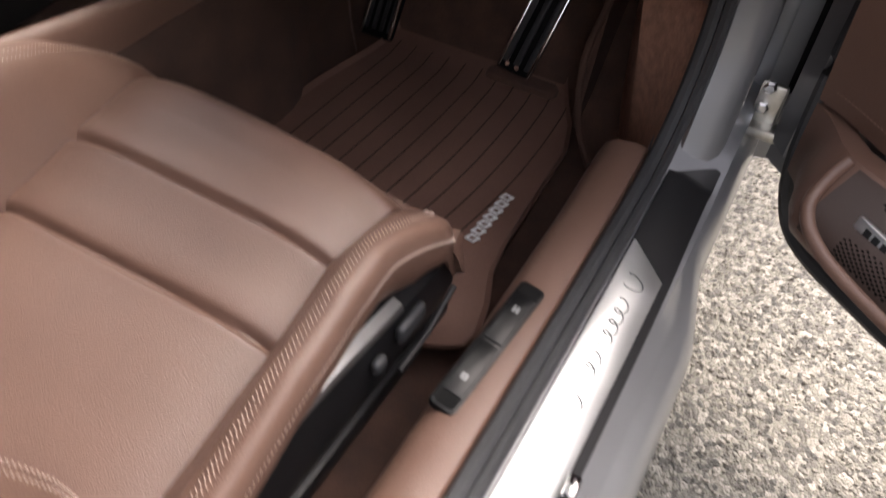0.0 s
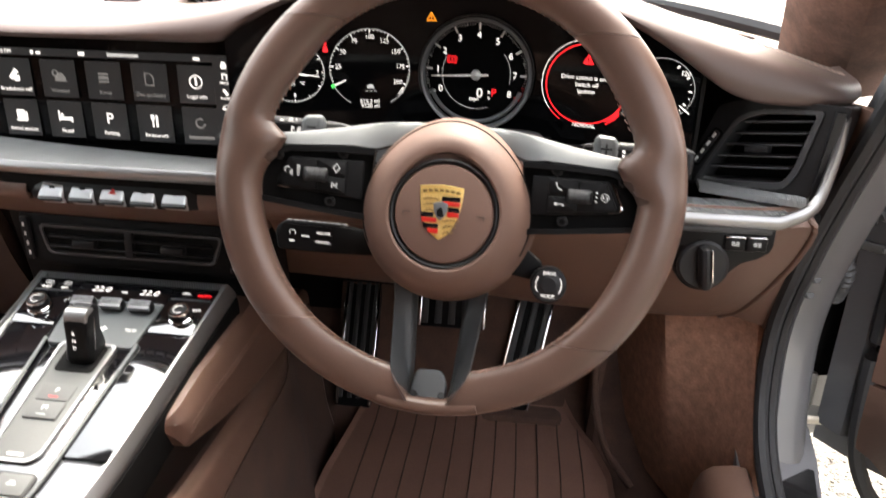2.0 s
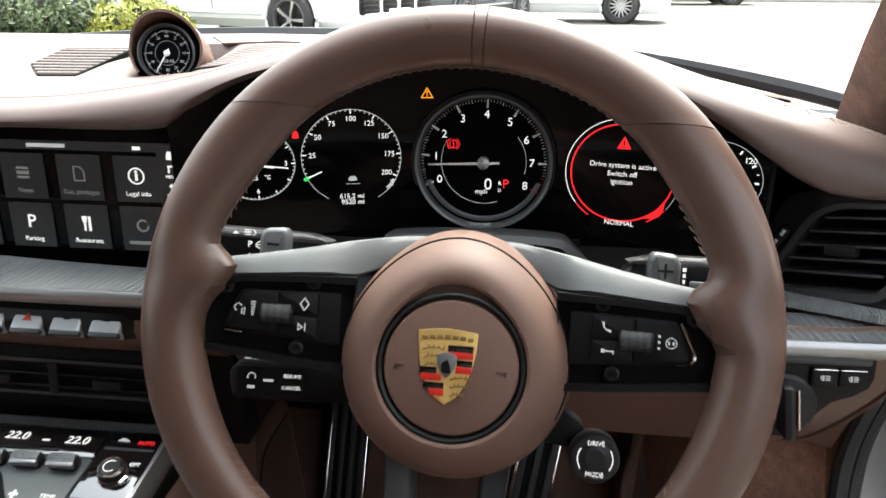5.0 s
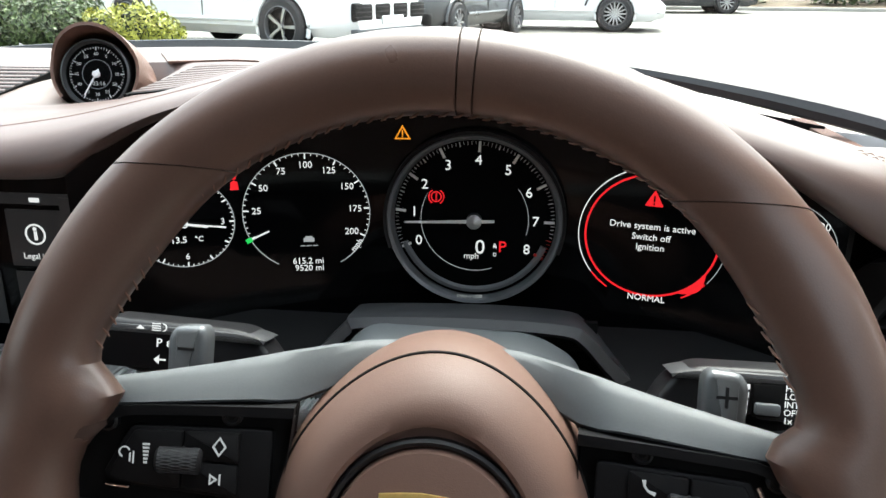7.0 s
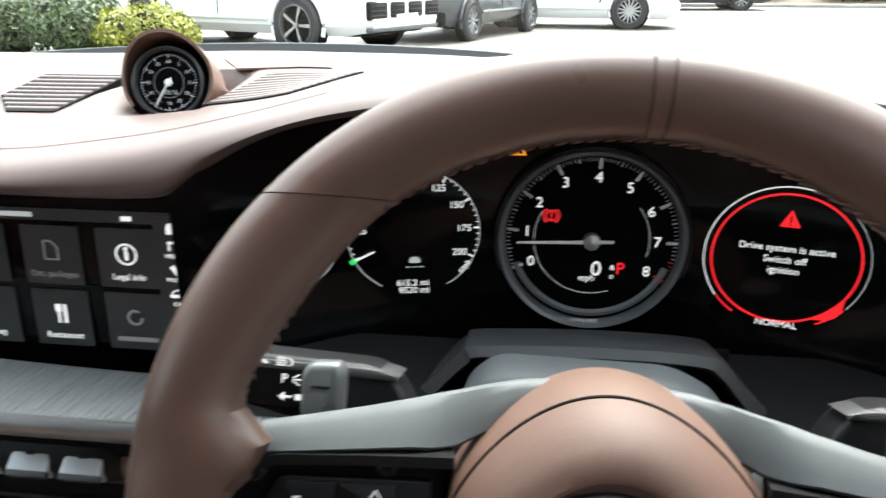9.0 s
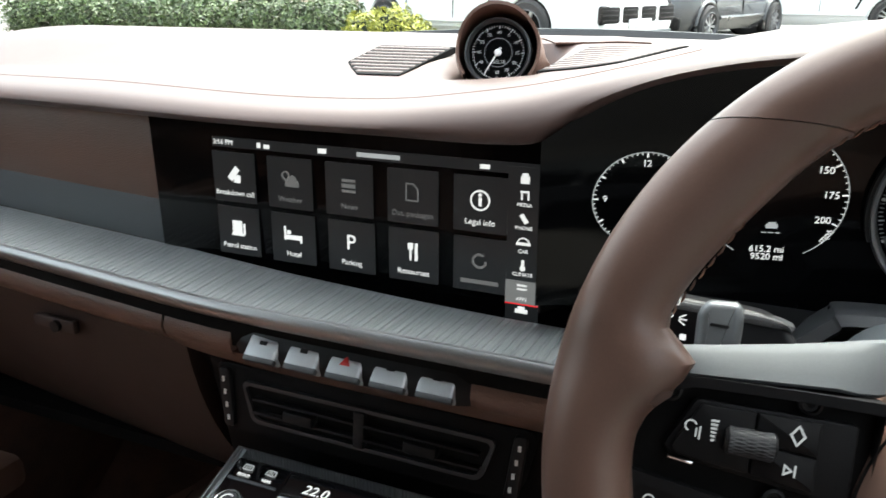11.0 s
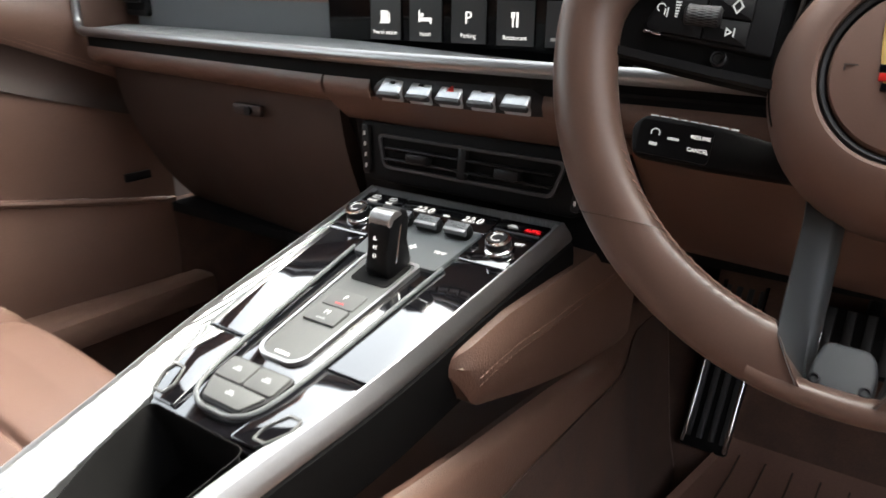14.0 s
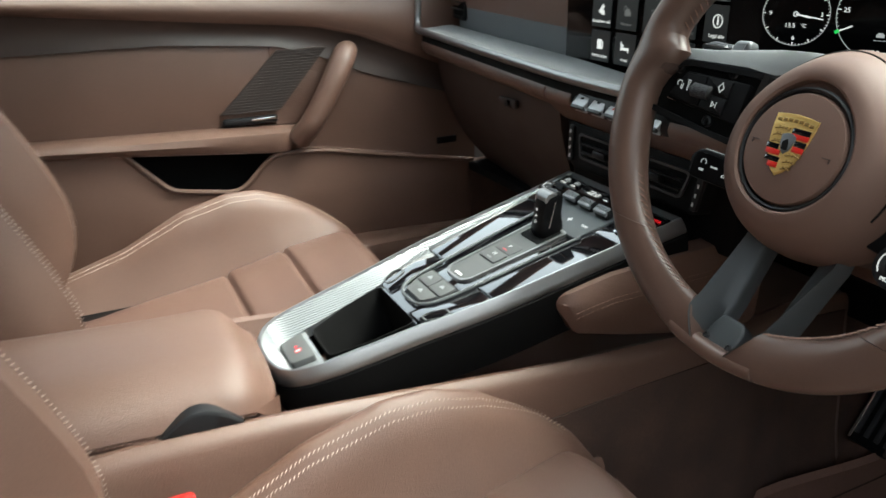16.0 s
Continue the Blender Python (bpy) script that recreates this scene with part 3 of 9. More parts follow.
for s in (-0.036, 0.036):
    part("rocker_switch", prism(rounded([(s - 0.034, -0.011), (s + 0.034, -0.011), (s + 0.034, 0.011), (s - 0.034, 0.011)], 0.003), 0.002, 0.0052, SM, 0.0015), switch_black, swb)
    part("seat_symbol", join(rbox((s + 0.012 * (1 if s > 0 else -1), 0.002, 0.0056), (0.008, 0.0018, 0.0006), 0, SM), rbox((s + 0.012 * (1 if s > 0 else -1), -0.002, 0.0056), (0.008, 0.0018, 0.0006), 0, SM)), lit_grey, swb)

# sill plate
plate = thing("sill_plate", "brushed aluminium tread plate in a black moulding on the sill", "tread plate", (0.76, -0.2, 0.35))
def plate_pt(x, y, h):
    return Vector((x, y, sill_z(y) - 0.012 - 0.34 * (x - 0.735) + h))


def strip(x0, x1, y0, y1, h0, h1, n=24, nose=0.0):
    """A band on the sill from y0 to y1 between x0(y) and x1(y), with softened edges."""
    rings = []
    for k in range(n + 1):
        y = y0 + (y1 - y0) * k / n
        a, b = x0(y), x1(y)
        rings.append([plate_pt(a, y, h0), plate_pt(a, y, h1 - 0.001), plate_pt(a + 0.0015, y, h1), plate_pt(b - 0.0015, y, h1), plate_pt(b, y, h1 - 0.001), plate_pt(b, y, h0)])
    return loft(rings)


part("moulding", strip(lambda y: 0.737, lambda y: 0.797 - 0.004 * smooth(0.0, 0.25, y), -0.7, 0.245, -0.004, 0.0035), black_satin, plate, "black satin moulding")
part("moulding_tip", strip(lambda y: 0.737 + 1.6 * max(0.0, y - 0.245), lambda y: 0.794, 0.245, 0.275, -0.004, 0.0034, 6), black_satin, plate, "black satin moulding tip")
part("plate", strip(lambda y: 0.739, lambda y: 0.787 - 2.0 * max(0.0, y - 0.095), -0.66, 0.117, 0.003, 0.006), aluminium, plate, "brushed aluminium plate")
part("moulding_clip", rbox((0.794, -0.195, 0.341), (0.012, 0.025, 0.01), 0.003), black_gloss, plate)
# script lettering stands as plain looped strokes
for y0, n_, tall in ((0.066, 1, 1.6), (0.028, 4, 1.0), (-0.052, 2, 1.0), (-0.108, 1, 1.5)):
    run = []
    for k in range(int(18 * n_) + 1):
        a = 2 * math.pi * k / 18
        run.append(plate_pt(0.7605 - 0.0062 * tall * math.cos(a) + 0.0015, y0 - 0.0165 * a / (2 * math.pi) + 0.0058 * math.sin(a), 0.0064))
    part("script_stroke", tube(run, 0.0009, 5), grey_satin, plate, "dark chrome script stroke")

# hinge area on the front post
post = thing("door_hinge", "zinc-plated door hinge and check strap on the door post", "hinge", (0.81, 0.42, 0.38))
part("hinge_plate", rbox((0.812, 0.415, 0.40), (0.034, 0.01, 0.07), 0.004), steel, post)
part("hinge_arm", rbox((0.825, 0.405, 0.372), (0.06, 0.03, 0.016), 0.005), steel, post)
part("hinge_pin", lathe([(0.006, -0.03), (0.0085, -0.028), (0.0085, 0.024), (0.006, 0.03)], 14, Matrix.Translation((0.848, 0.4, 0.375))), steel, post)
for dz in (0.028, -0.002):
    part("bolt", lathe([(0.0, -0.006), (0.009, -0.006), (0.009, 0.001), (0.006, 0.004), (0, 0.004)], 6, Matrix.Translation((0.806, 0.404, 0.405 + dz)) @ pose(0, 0, 0, 90)), chrome, post)
# inner post, black
part("post_inner", sheet(lambda u, v: (0.80 + 0.1 * u, 0.445 + 0.03 * u - 0.33 * smooth(0.45, 1.0, v) * 0.9, 0.3 + 0.75 * v), 6, 20, 0.03, back=(0, 1, 0)), paint, shell, "silver painted inner door post")
part("post_cover", sheet(lambda u, v: (0.825 + 0.05 * u, 0.43 + 0.01 * u - 0.33 * smooth(0.45, 1.0, v) * 0.9, 0.42 + 0.5 * v), 6, 16, 0.01, back=(0, 1, 0)), black_soft, shell, "black plastic post cover")
# ribbed cable sleeve between post and door
cable = thing("cable_sleeve", "ribbed black rubber cable sleeve between post and door", "cable sleeve", (0.84, 0.3, 0.72))
for run in ([(0.86, 0.285, 0.742), (0.806, 0.3, 0.713), (0.774, 0.3, 0.691), (0.768, 0.315, 0.682)], [(0.768, 0.315, 0.682), (0.777, 0.305, 0.668), (0.788, 0.31, 0.63), (0.789, 0.33, 0.59)]):
    cp = spline(run, 26)
    part("sleeve", tube(cp, [0.0088 + 0.0019 * math.sin(i * 2 * math.pi / 5.2) for i in range(len(cp))], 14), rubber_black, cable, "close-ribbed rubber sleeve")
part("sleeve_grommet", tube([(0.755, 0.31, 0.694), (0.764, 0.305, 0.69), (0.772, 0.302, 0.687)], [0.013, 0.0135, 0.011], 14), black_soft, cable)
check = thing("check_arm", "black door check arm reaching from post to door", "check arm", (0.76, 0.3, 0.68))
CA = axes((0.805, 0.285, 0.676), (0.96, 0.06, -0.24), (0.24, 0.0, 0.96))
part("arm", rbox((0, 0, 0), (0.12, 0.011, 0.007), 0.002, CA), black_satin, check)
part("arm_end", rbox((-0.05, 0.001, 0.001), (0.022, 0.018, 0.014), 0.004, CA), black_soft, check)
part("arm_face", rbox((0.03, 0.0, 0.0042), (0.055, 0.006, 0.002), 0.0006, CA), grey_plastic, check, "worn grey face")
for z_, y_ in ((0.635, 0.288), (0.61, 0.298)):
    bm_ = Matrix.Translation((0.746, y_ - 0.003, z_)) @ pose(0, 0, 0, 62) @ Matrix.Scale(0.8, 4)
    part("post_bolt", lathe([(0.0, 0.0), (0.008, 0.0), (0.0085, 0.002), (0.006, 0.0025), (0.006, 0.006), (0.0, 0.0065)], 6, bm_), grey_dark, post, "dark grey bolt")

# pillars, roof, rear of the cabin, windscreen
def pillar(s):
    base = [(s * 0.74, 0.44, 0.845), (s * 0.675, 0.2, 1.0), (s * 0.64, -0.02, 1.12), (s * 0.6, -0.2, 1.2)]
    P = spline(base, 8)
    rings = []
    for p in P:
        rings.append([p + Vector((s * dx, dy, dz)) for dx, dy, dz in ((-0.03, 0.03, 0.0), (-0.018, -0.02, -0.018), (0.02, -0.05, -0.03), (0.07, -0.05, -0.02), (0.07, 0.05, 0.03), (0.0, 0.06, 0.02))])
    return loft(rings)


part("windscreen_pillar", pillar(1), pillar_suede, shell, "brown suede-covered windscreen pillar")
part("windscreen_pillar", pillar(-1), pillar_suede, shell, "brown suede-covered windscreen pillar")
part("roof", sheet(lambda u, v: (-0.68 + 1.3 * u, -1.25 + 1.15 * v, 1.25 + 0.04 * math.sin(math.pi * u) - 0.05 * v ** 4 - 0.12 * (1 - v) ** 3), 12, 14, 0.04, back=(0, 0, 1)), headliner, shell, "dark fabric-lined roof")
part("rear_bulkhead", sheet(lambda u, v: (-0.8 + 1.55 * u, -1.1 - 0.05 * v, 0.1 + 1.1 * v), 6, 8, 0.04, back=(0, -1, 0)), carpet, shell)
part("quarter_panel", sheet(lambda u, v: (0.66 - 0.05 * v, -1.15 + 0.45 * u, 0.1 + 1.15 * v), 6, 8, 0.05, back=(1, 0, 0)), carpet, shell)
part("quarter_panel", sheet(lambda u, v: (-0.74 + 0.1 * smooth(0.6, 1, v), -1.15 + 0.5 * u, 0.1 + 1.15 * v), 6, 8, 0.05, back=(-1, 0, 0)), carpet, shell)
wind = thing("windscreen", "clear raked windscreen with black border", "windscreen", (0, 0.75, 0.92), kind="structure")


def screen_pt(u, v):
    x = (-1 + 2 * u)
    w = 0.74 - 0.14 * v
    return Vector((w * x, 0.86 - 0.95 * v - 0.16 * x * x * (1 - 0.3 * v), 0.905 + 0.33 * v - 0.05 * x * x))


wp = part("pane", sheet(screen_pt, 18, 10, 0.005, back=(0, 0.35, 0.94)), glass_clear, wind)
wp.visible_shadow = False
part("black_border", tube([screen_pt(i / 24, 0.012) + Vector((0, 0.0, 0.003)) for i in range(18)], 0.011, 6), rubber_black, wind, "black glass edge")
seal_r = spline([(0.36, 0.76, 0.912), (0.45, 0.735, 0.907), (0.52, 0.715, 0.9), (0.61, 0.7, 0.886), (0.69, 0.68, 0.872), (0.77, 0.64, 0.857), (0.86, 0.58, 0.835)], 6)
part("black_border", tube(seal_r, [0.004 + 0.009 * min(1.0, i / 26) for i in range(len(seal_r))], 8), rubber_black, wind, "broad black glass edge")
part("scuttle", sheet(lambda u, v: (screen_pt(u, 0) + Vector((0, 0.004 + 0.12 * v, -0.012 - 0.05 * v))), 20, 4, 0.02, back=(0, 0, -1)), black_soft, shell, "black plastic scuttle below the windscreen")
part("bonnet", sheet(lambda u, v: ((-1 + 2 * u) * (0.72 - 0.08 * v), 0.93 + 1.0 * v - 0.14 * (-1 + 2 * u) ** 2, 0.868 - 0.22 * v * v - 0.06 * v - 0.06 * smooth(0.7, 1.0, abs(-1 + 2 * u))), 24, 14, 0.02, back=(0, 0, -1)), paint, shell, "silver painted bonnet")
for s in (-1, 1):
    fl = [Vector((s * 0.72, 0.95 + 0.9 * i / 16, 0.72 + 0.03 * math.sin(math.pi * i / 16) - 0.08 * (i / 16) ** 2)) for i in range(17)]
    part("wing_crown", tube(fl, [0.07 + 0.02 * math.sin(math.pi * i / 16) for i in range(17)], 14), paint, shell, "silver painted raised wing")
for x0, x1, yb in ((-0.35, 0.16, 0.84), (0.08, 0.3, 0.83)):
    wiper = thing("windscreen_wiper", "black windscreen wiper parked at the glass edge", "wiper", (x0, yb, 0.9), "wipers")
    pts = [screen_pt((x + 0.74) / 1.48, 0.0) + Vector((0, 0.02, 0.004)) for x in np.linspace(x0, x1, 9)]
    part("blade", tube(pts, 0.006, 6), rubber_black, wiper)
    part("arm", tube([p + Vector((0, 0.012, 0.004)) for p in pts[::2]], 0.0055, 6), black_satin, wiper)
# ---- dashboard
dash = thing("dashboard", "brown leather dashboard with silver trim strip", "dashboard", (0, 0.3, 0.6))
CX = (-0.74, -0.3, 0.0, 0.06, 0.10, 0.14, 0.18, 0.21, 0.24, 0.30, 0.36, 0.42, 0.47, 0.53, 0.584, 0.637, 0.71)
CZ = (0.894, 0.905, 0.908, 0.9155, 0.922, 0.931, 0.941, 0.949, 0.955, 0.962, 0.964, 0.958, 0.9455, 0.926, 0.910, 0.8945, 0.871)
LX = (-0.74, -0.3, 0.0, 0.10, 0.116, 0.126, 0.134, 0.148, 0.165, 0.182, 0.214, 0.25, 0.36, 0.45, 0.483, 0.51, 0.53, 0.555, 0.57, 0.588, 0.683, 0.71)
LZ = (0.876, 0.886, 0.889, 0.890, 0.892, 0.898, 0.905, 0.914, 0.923, 0.930, 0.938, 0.943, 0.948, 0.939, 0.927, 0.914, 0.902, 0.887, 0.876, 0.861, 0.853, 0.853)


def sweep_back(x):
    """How far the passenger side of the dashboard curves away."""
    d = -x - 0.1
    return 0.0625 * (d + math.sqrt(d * d + 0.0025))


def end_back(x):
    """Rounding of the dashboard's driver's-side end."""
    return 0.05 * smooth(0.675, 0.73, x) ** 2


def deck_z(x, y):
    """Height of the deck behind the padded brow, with the slot in which the stopwatch sits."""
    zc = flow(CX, CZ, x)
    far = 0.80 - 0.16 * (x / 0.72) ** 2
    zf = 0.915 - 0.05 * (x / 0.72) ** 2 if x < 0 else flow((0.0, 0.3, 0.4, 0.5, 0.6, 0.72), (0.915, 0.91, 0.9, 0.88, 0.855, 0.826), x)
    lift = zc - 0.908
    low = flow((0.24, 0.335, 0.4, 0.46, 0.54, 0.62, 0.82), (zc + 0.0015, 0.9075 + 0.8 * lift, 0.9165 + 0.5 * lift, 0.926 + 0.3 * lift, 0.929 + 0.1 * lift, 0.926, 0.915), y)
    z45 = flow((0.12, 0.25, 0.36, 0.5, 0.6, 0.72), (0.922, 0.938, 0.942, 0.912, 0.882, 0.845), max(0.12, x))
    high = lerp((0.24, 0.31, 0.38, 0.5, 0.62, far), (zc + 0.0025, 0.5 * (zc + z45) + 0.003, 0.15 * zc + 0.85 * z45, z45, 0.5 * (z45 + zf), zf), y)
    k = smooth(0.1, 0.2, x)
    z = low + (high - low) * k
    if y > 0.62:
        z = z + (zf - z) * smooth(0.62, far, y)
    slot = smooth(-0.046, -0.041, x) * smooth(0.058, 0.051, x) * smooth(0.336, 0.341, y) * smooth(0.47, 0.45, y)
    return z + slot * (0.9065 - 0.17 * (y - 0.338) - z)


DY = [0.24, 0.27, 0.30, 0.325, 0.336, 0.341, 0.36, 0.38, 0.40, 0.42, 0.44, 0.45, 0.46, 0.475, 0.5, 0.54, 0.58, 0.62]


def pad_ring(x):
    zc, zl = flow(CX, CZ, x), flow(LX, LZ, x)
    o = sweep_back(x) + end_back(x)
    far = 0.80 - 0.16 * (x / 0.72) ** 2
    prof = [(0.21, zl + 0.004), (0.186, zl + 0.001), (0.176, zl + 0.0005), (0.171, zl + 0.004), (0.170, zl + 0.4 * (zc - zl)), (0.178, zl + 0.78 * (zc - zl)), (0.193, zl + 0.94 * (zc - zl)), (0.212, zc)]
    prof = [(p.x, p.y) for p in spline([(y, z, 0) for y, z in prof], 3)]
    prof = [(y + o, z) for y, z in prof] + [(y + o * (1 - smooth(0.24, 0.36, y)), deck_z(x, y)) for y in DY]
    zf = deck_z(x, far)
    prof += [(far, zf), (far, zf - 0.03), (0.5, 0.86), (0.24 + o, zl)]
    return [Vector((x, y, z)) for y, z in prof]


xs = list(np.linspace(-0.70, 0.70, 281)) + [0.706, 0.712, 0.717, 0.72]
pads = [pad_ring(float(x)) for x in xs]
for _ in range(4):
    pads = [pads[0]] + [[(Vector(a) + 2 * Vector(b) + Vector(c)) / 4 for a, b, c in zip(pads[i - 1], pads[i], pads[i + 1])] for i in range(1, len(pads) - 1)] + [pads[-1]]
for _ in range(24):
    pads = [[(a + 2 * b + c) / 4 for a, b, c in zip(pads[i - 1], pads[i], pads[i + 1])] if 0.46 < pads[i][4].x < 0.69 else pads[i] for i in range(len(pads) - 1)] + [pads[-1]]
part("upper_pad", loft(pads), deck_skin, dash, "brown leather-covered upper pad")
# double seam along the far end of the pad
se = [Vector((x, 0.2 + end_back(x) + 0.004, lerp(CX, CZ, x) + 0.0018)) for x in np.linspace(0.575, 0.705, 16)]
part("seam", join(stitches(se, 0.0042, 0.002, 0.0006), stitches([p + Vector((0, 0.006, 0.0008)) for p in se], 0.0042, 0.002, 0.0006)), thread, dash, "pale double stitching")
# padded crease on the deck
part("deck_seam", tube([Vector((x, 0.2145 + sweep_back(x), flow(CX, CZ, x) + 0.0002)) for x in np.linspace(-0.68, 0.2, 80)], 0.0005, 4), leather, dash)

# passenger-side panel below the pad
def pax_panel(u, v):
    x = -0.70 + 0.487 * u
    o = sweep_back(x)
    return (x, 0.196 + o - 0.006 * math.sin(math.pi * v), 0.814 + 0.078 * v)


part("passenger_panel", sheet(pax_panel, 16, 8, 0.02, back=(0, 1, 0)), leather, dash, "brown leather passenger panel")
part("grey_band", sheet(lambda u, v: (-0.665 + 0.451 * u, 0.197 + sweep_back(-0.665 + 0.451 * u) - 0.001 * v, 0.775 + 0.041 * v), 16, 3, 0.01, back=(0, 1, 0)), grey_satin, dash, "satin grey decor band")

# ledge of fine-patterned metal and its bright front edge, with the loop round the outer vents
def ledge_y(x):
    return 0.119 + sweep_back(x) + 0.004 * smooth(0.45, 0.7, x)


def ledge_z(x):
    return 0.770 - 0.012 * smooth(0.2, 0.6, x)


def ledge(u, v):
    x = -0.695 + 1.352 * u
    y0, z0 = ledge_y(x) + 0.008, ledge_z(x) + 0.003
    y1 = 0.192 + sweep_back(x)
    return (x, y0 + (y1 - y0) * v, z0 + (0.004 - 0.010 * smooth(-0.21, 0.12, x)) * v)


part("patterned_ledge", sheet(ledge, 50, 4, 0.006, back=(0, 0, -1)), silver_weave, dash, "fine-patterned grey metal ledge")
vs, fs = [], []
for k in range(520):
    u = (k + 0.5) / 520
    b0 = len(vs)
    for v in (0.03, 0.5, 0.97):
        p = Vector(ledge(u, v))
        for du, h in ((-0.0009, 0.0), (-0.0005, 0.0007), (0.0005, 0.0007), (0.0009, 0.0)):
            vs.append(p + Vector((du, 0, h)))
    for q in (0, 4):
        for e in range(3):
            fs.append((b0 + q + e, b0 + q + e + 1, b0 + q + e + 5, b0 + q + e + 4))
me = bpy.data.meshes.new("ledge_ribs")
me.from_pydata(vs, [], fs)
me.materials.append(silver_weave)
tagged(under(new("ledge_ribs", me), dash), "fine ribs of the metal ledge", kind="stuff")
edge = [Vector((x, ledge_y(x) + 0.003, ledge_z(x))) for x in np.linspace(-0.70, 0.642, 60)]
loop_r = spline([edge[-1], (0.6625, 0.1295, 0.7655), (0.6735, 0.136, 0.773), (0.680, 0.142, 0.7865), (0.687, 0.151, 0.815), (0.691, 0.16, 0.853)], 6)
part("bright_edge", tube(edge[:-1] + loop_r, 0.0066, 10, wide=0.75), console_metal, dash, "satin aluminium edge")
loop_l = spline([edge[0], (-0.712, 0.2, 0.775), (-0.722, 0.205, 0.79), (-0.728, 0.21, 0.85)], 6)
part("bright_edge", tube(loop_l, 0.006, 10), console_metal, dash, "satin aluminium edge")

# leather bar below the ledge, in three lengths
def bar_ring(x):
    o = sweep_back(x)
    y, z = 0.127 + o + 0.004 * smooth(0.5, 0.69, x), ledge_z(x) - 0.013
    return [Vector((x, y + a, z + b)) for a, b in ((0.05, -0.003), (0.012, -0.001), (0.004, -0.003), (0.0, -0.009), (-0.002, -0.016), (0.001, -0.024), (0.01, -0.032), (0.03, -0.038), (0.06, -0.038))]


for a, b in ((-0.70, -0.1595), (-0.1565, -0.092), (0.092, 0.30)):
    part("leather_bar", loft([bar_ring(x) for x in np.linspace(a, b, 24)]), leather, dash)
part("bar_gap", loft([[p + Vector((0, 0.004, 0)) for p in bar_ring(x)] for x in (-0.165, -0.151)]), black_deep, dash)
# black sheet painted in as the shade between ledge and bar
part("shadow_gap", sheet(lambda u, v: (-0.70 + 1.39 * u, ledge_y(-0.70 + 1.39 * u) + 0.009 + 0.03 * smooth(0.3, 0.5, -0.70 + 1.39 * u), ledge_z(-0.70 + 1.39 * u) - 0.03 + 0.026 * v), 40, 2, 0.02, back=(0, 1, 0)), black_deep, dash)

# five bright toggle switches in a black tray
tray = part("toggle_tray", loft([[p + Vector((0, -0.003 + (0.006 if k in (0, 11) else 0.0), 0)) for p in bar_ring(x)[:6]] + [Vector((x, 0.16, 0.732))] for k, x in enumerate(np.linspace(-0.088, 0.098, 12))]), black_satin, dash, "black switch tray")
part("leather_skirt", sheet(lambda u, v: (-0.1595 + 0.31 * u, 0.128 + 0.024 * v + 0.01 * v * v + sweep_back(-0.1595 + 0.31 * u), 0.7345 - 0.031 * v), 20, 6, 0.012, back=(0, 1, 0)), leather, dash, "brown leather below the switches")
for i in range(5):
    x = -0.0605 + 0.0327 * i
    m = axes((x, 0.1275, 0.7465), (1, 0, 0), (0, 0.72, 0.69))
    t = part("toggle", prism(rounded([(-0.0128, -0.011), (0.0128, -0.011), (0.0122, 0.0105), (-0.0122, 0.0105)], 0.003), -0.008, 0.0035, m, 0.002, 3), toggle_metal, dash, "satin silver toggle switch")
    part("knurled_lip", rbox((0, -0.0105, 0.0005), (0.025, 0.005, 0.006), 0.0015, m), grey_dark, t)
    if i == 2:
        part("hazard_triangle", prism([(-0.004, -0.003), (0.004, -0.003), (0, 0.004)], 0.003, 0.0039, m), red_plastic, t, "red hazard triangle")
    else:
        part("symbol", rbox((0, 0.001, 0.0036), (0.006, 0.003, 0.0005), 0.0002, m), black_satin, t)

# centre vents
vent = part("centre_vent", prism(rounded([(-0.132, 0.028), (-0.118, -0.03), (0.118, -0.03), (0.132, 0.028)], 0.01), -0.05, 0.004, axes((-0.005, 0.163, 0.6755), (1, 0, -0.008), (0, 0.12, 1)), 0.003), black_soft, dash, "black centre air vent")
VM = axes((-0.005, 0.163, 0.6755), (1, 0, -0.008), (0, 0.12, 1))
part("vent_mouth", prism(rounded([(-0.102, 0.0145), (-0.092, -0.0135), (0.092, -0.0135), (0.102, 0.0145)], 0.006), 0.003, 0.0046, VM), black_deep, vent)
for z in (-0.0065, 0.0045):
    part("slat", rbox((0, z, 0.006), (0.186, 0.0022, 0.008), 0.0008, VM), black_satin, vent)
part("divider", rbox((0, 0.0005, 0.006), (0.009, 0.028, 0.008), 0.001, VM), black_satin, vent)
for x in (-0.05, 0.05):
    part("vent_tab", rbox((x, -0.0015, 0.009), (0.026, 0.009, 0.01), 0.002, VM), black_satin, vent)
o, i_ = rounded([(-0.1045, 0.017), (-0.0945, -0.016), (0.0945, -0.016), (0.1045, 0.017)], 0.007), rounded([(-0.1015, 0.014), (-0.0915, -0.013), (0.0915, -0.013), (0.1015, 0.014)], 0.006)
part("vent_rim", frame_ring(o, i_, 0.003, 0.0075, VM), grey_dark, vent, "satin grey vent rim")
for s in (-1, 1):
    w = part("thumb_wheel", prism(rounded([(s * 0.116 - 0.005, -0.024), (s * 0.116 + 0.005, -0.024), (s * 0.121 + 0.005, 0.024), (s * 0.121 - 0.005, 0.024)], 0.004), 0.003, 0.008, VM, 0.002), black_satin, vent)
    for k in range(4):
        part("white_dash", rbox((s * (0.116 + 0.0016 * k), -0.016 + 0.0105 * k, 0.0083), (0.0022, 0.0042, 0.0005), 0, VM), mark_white, w)
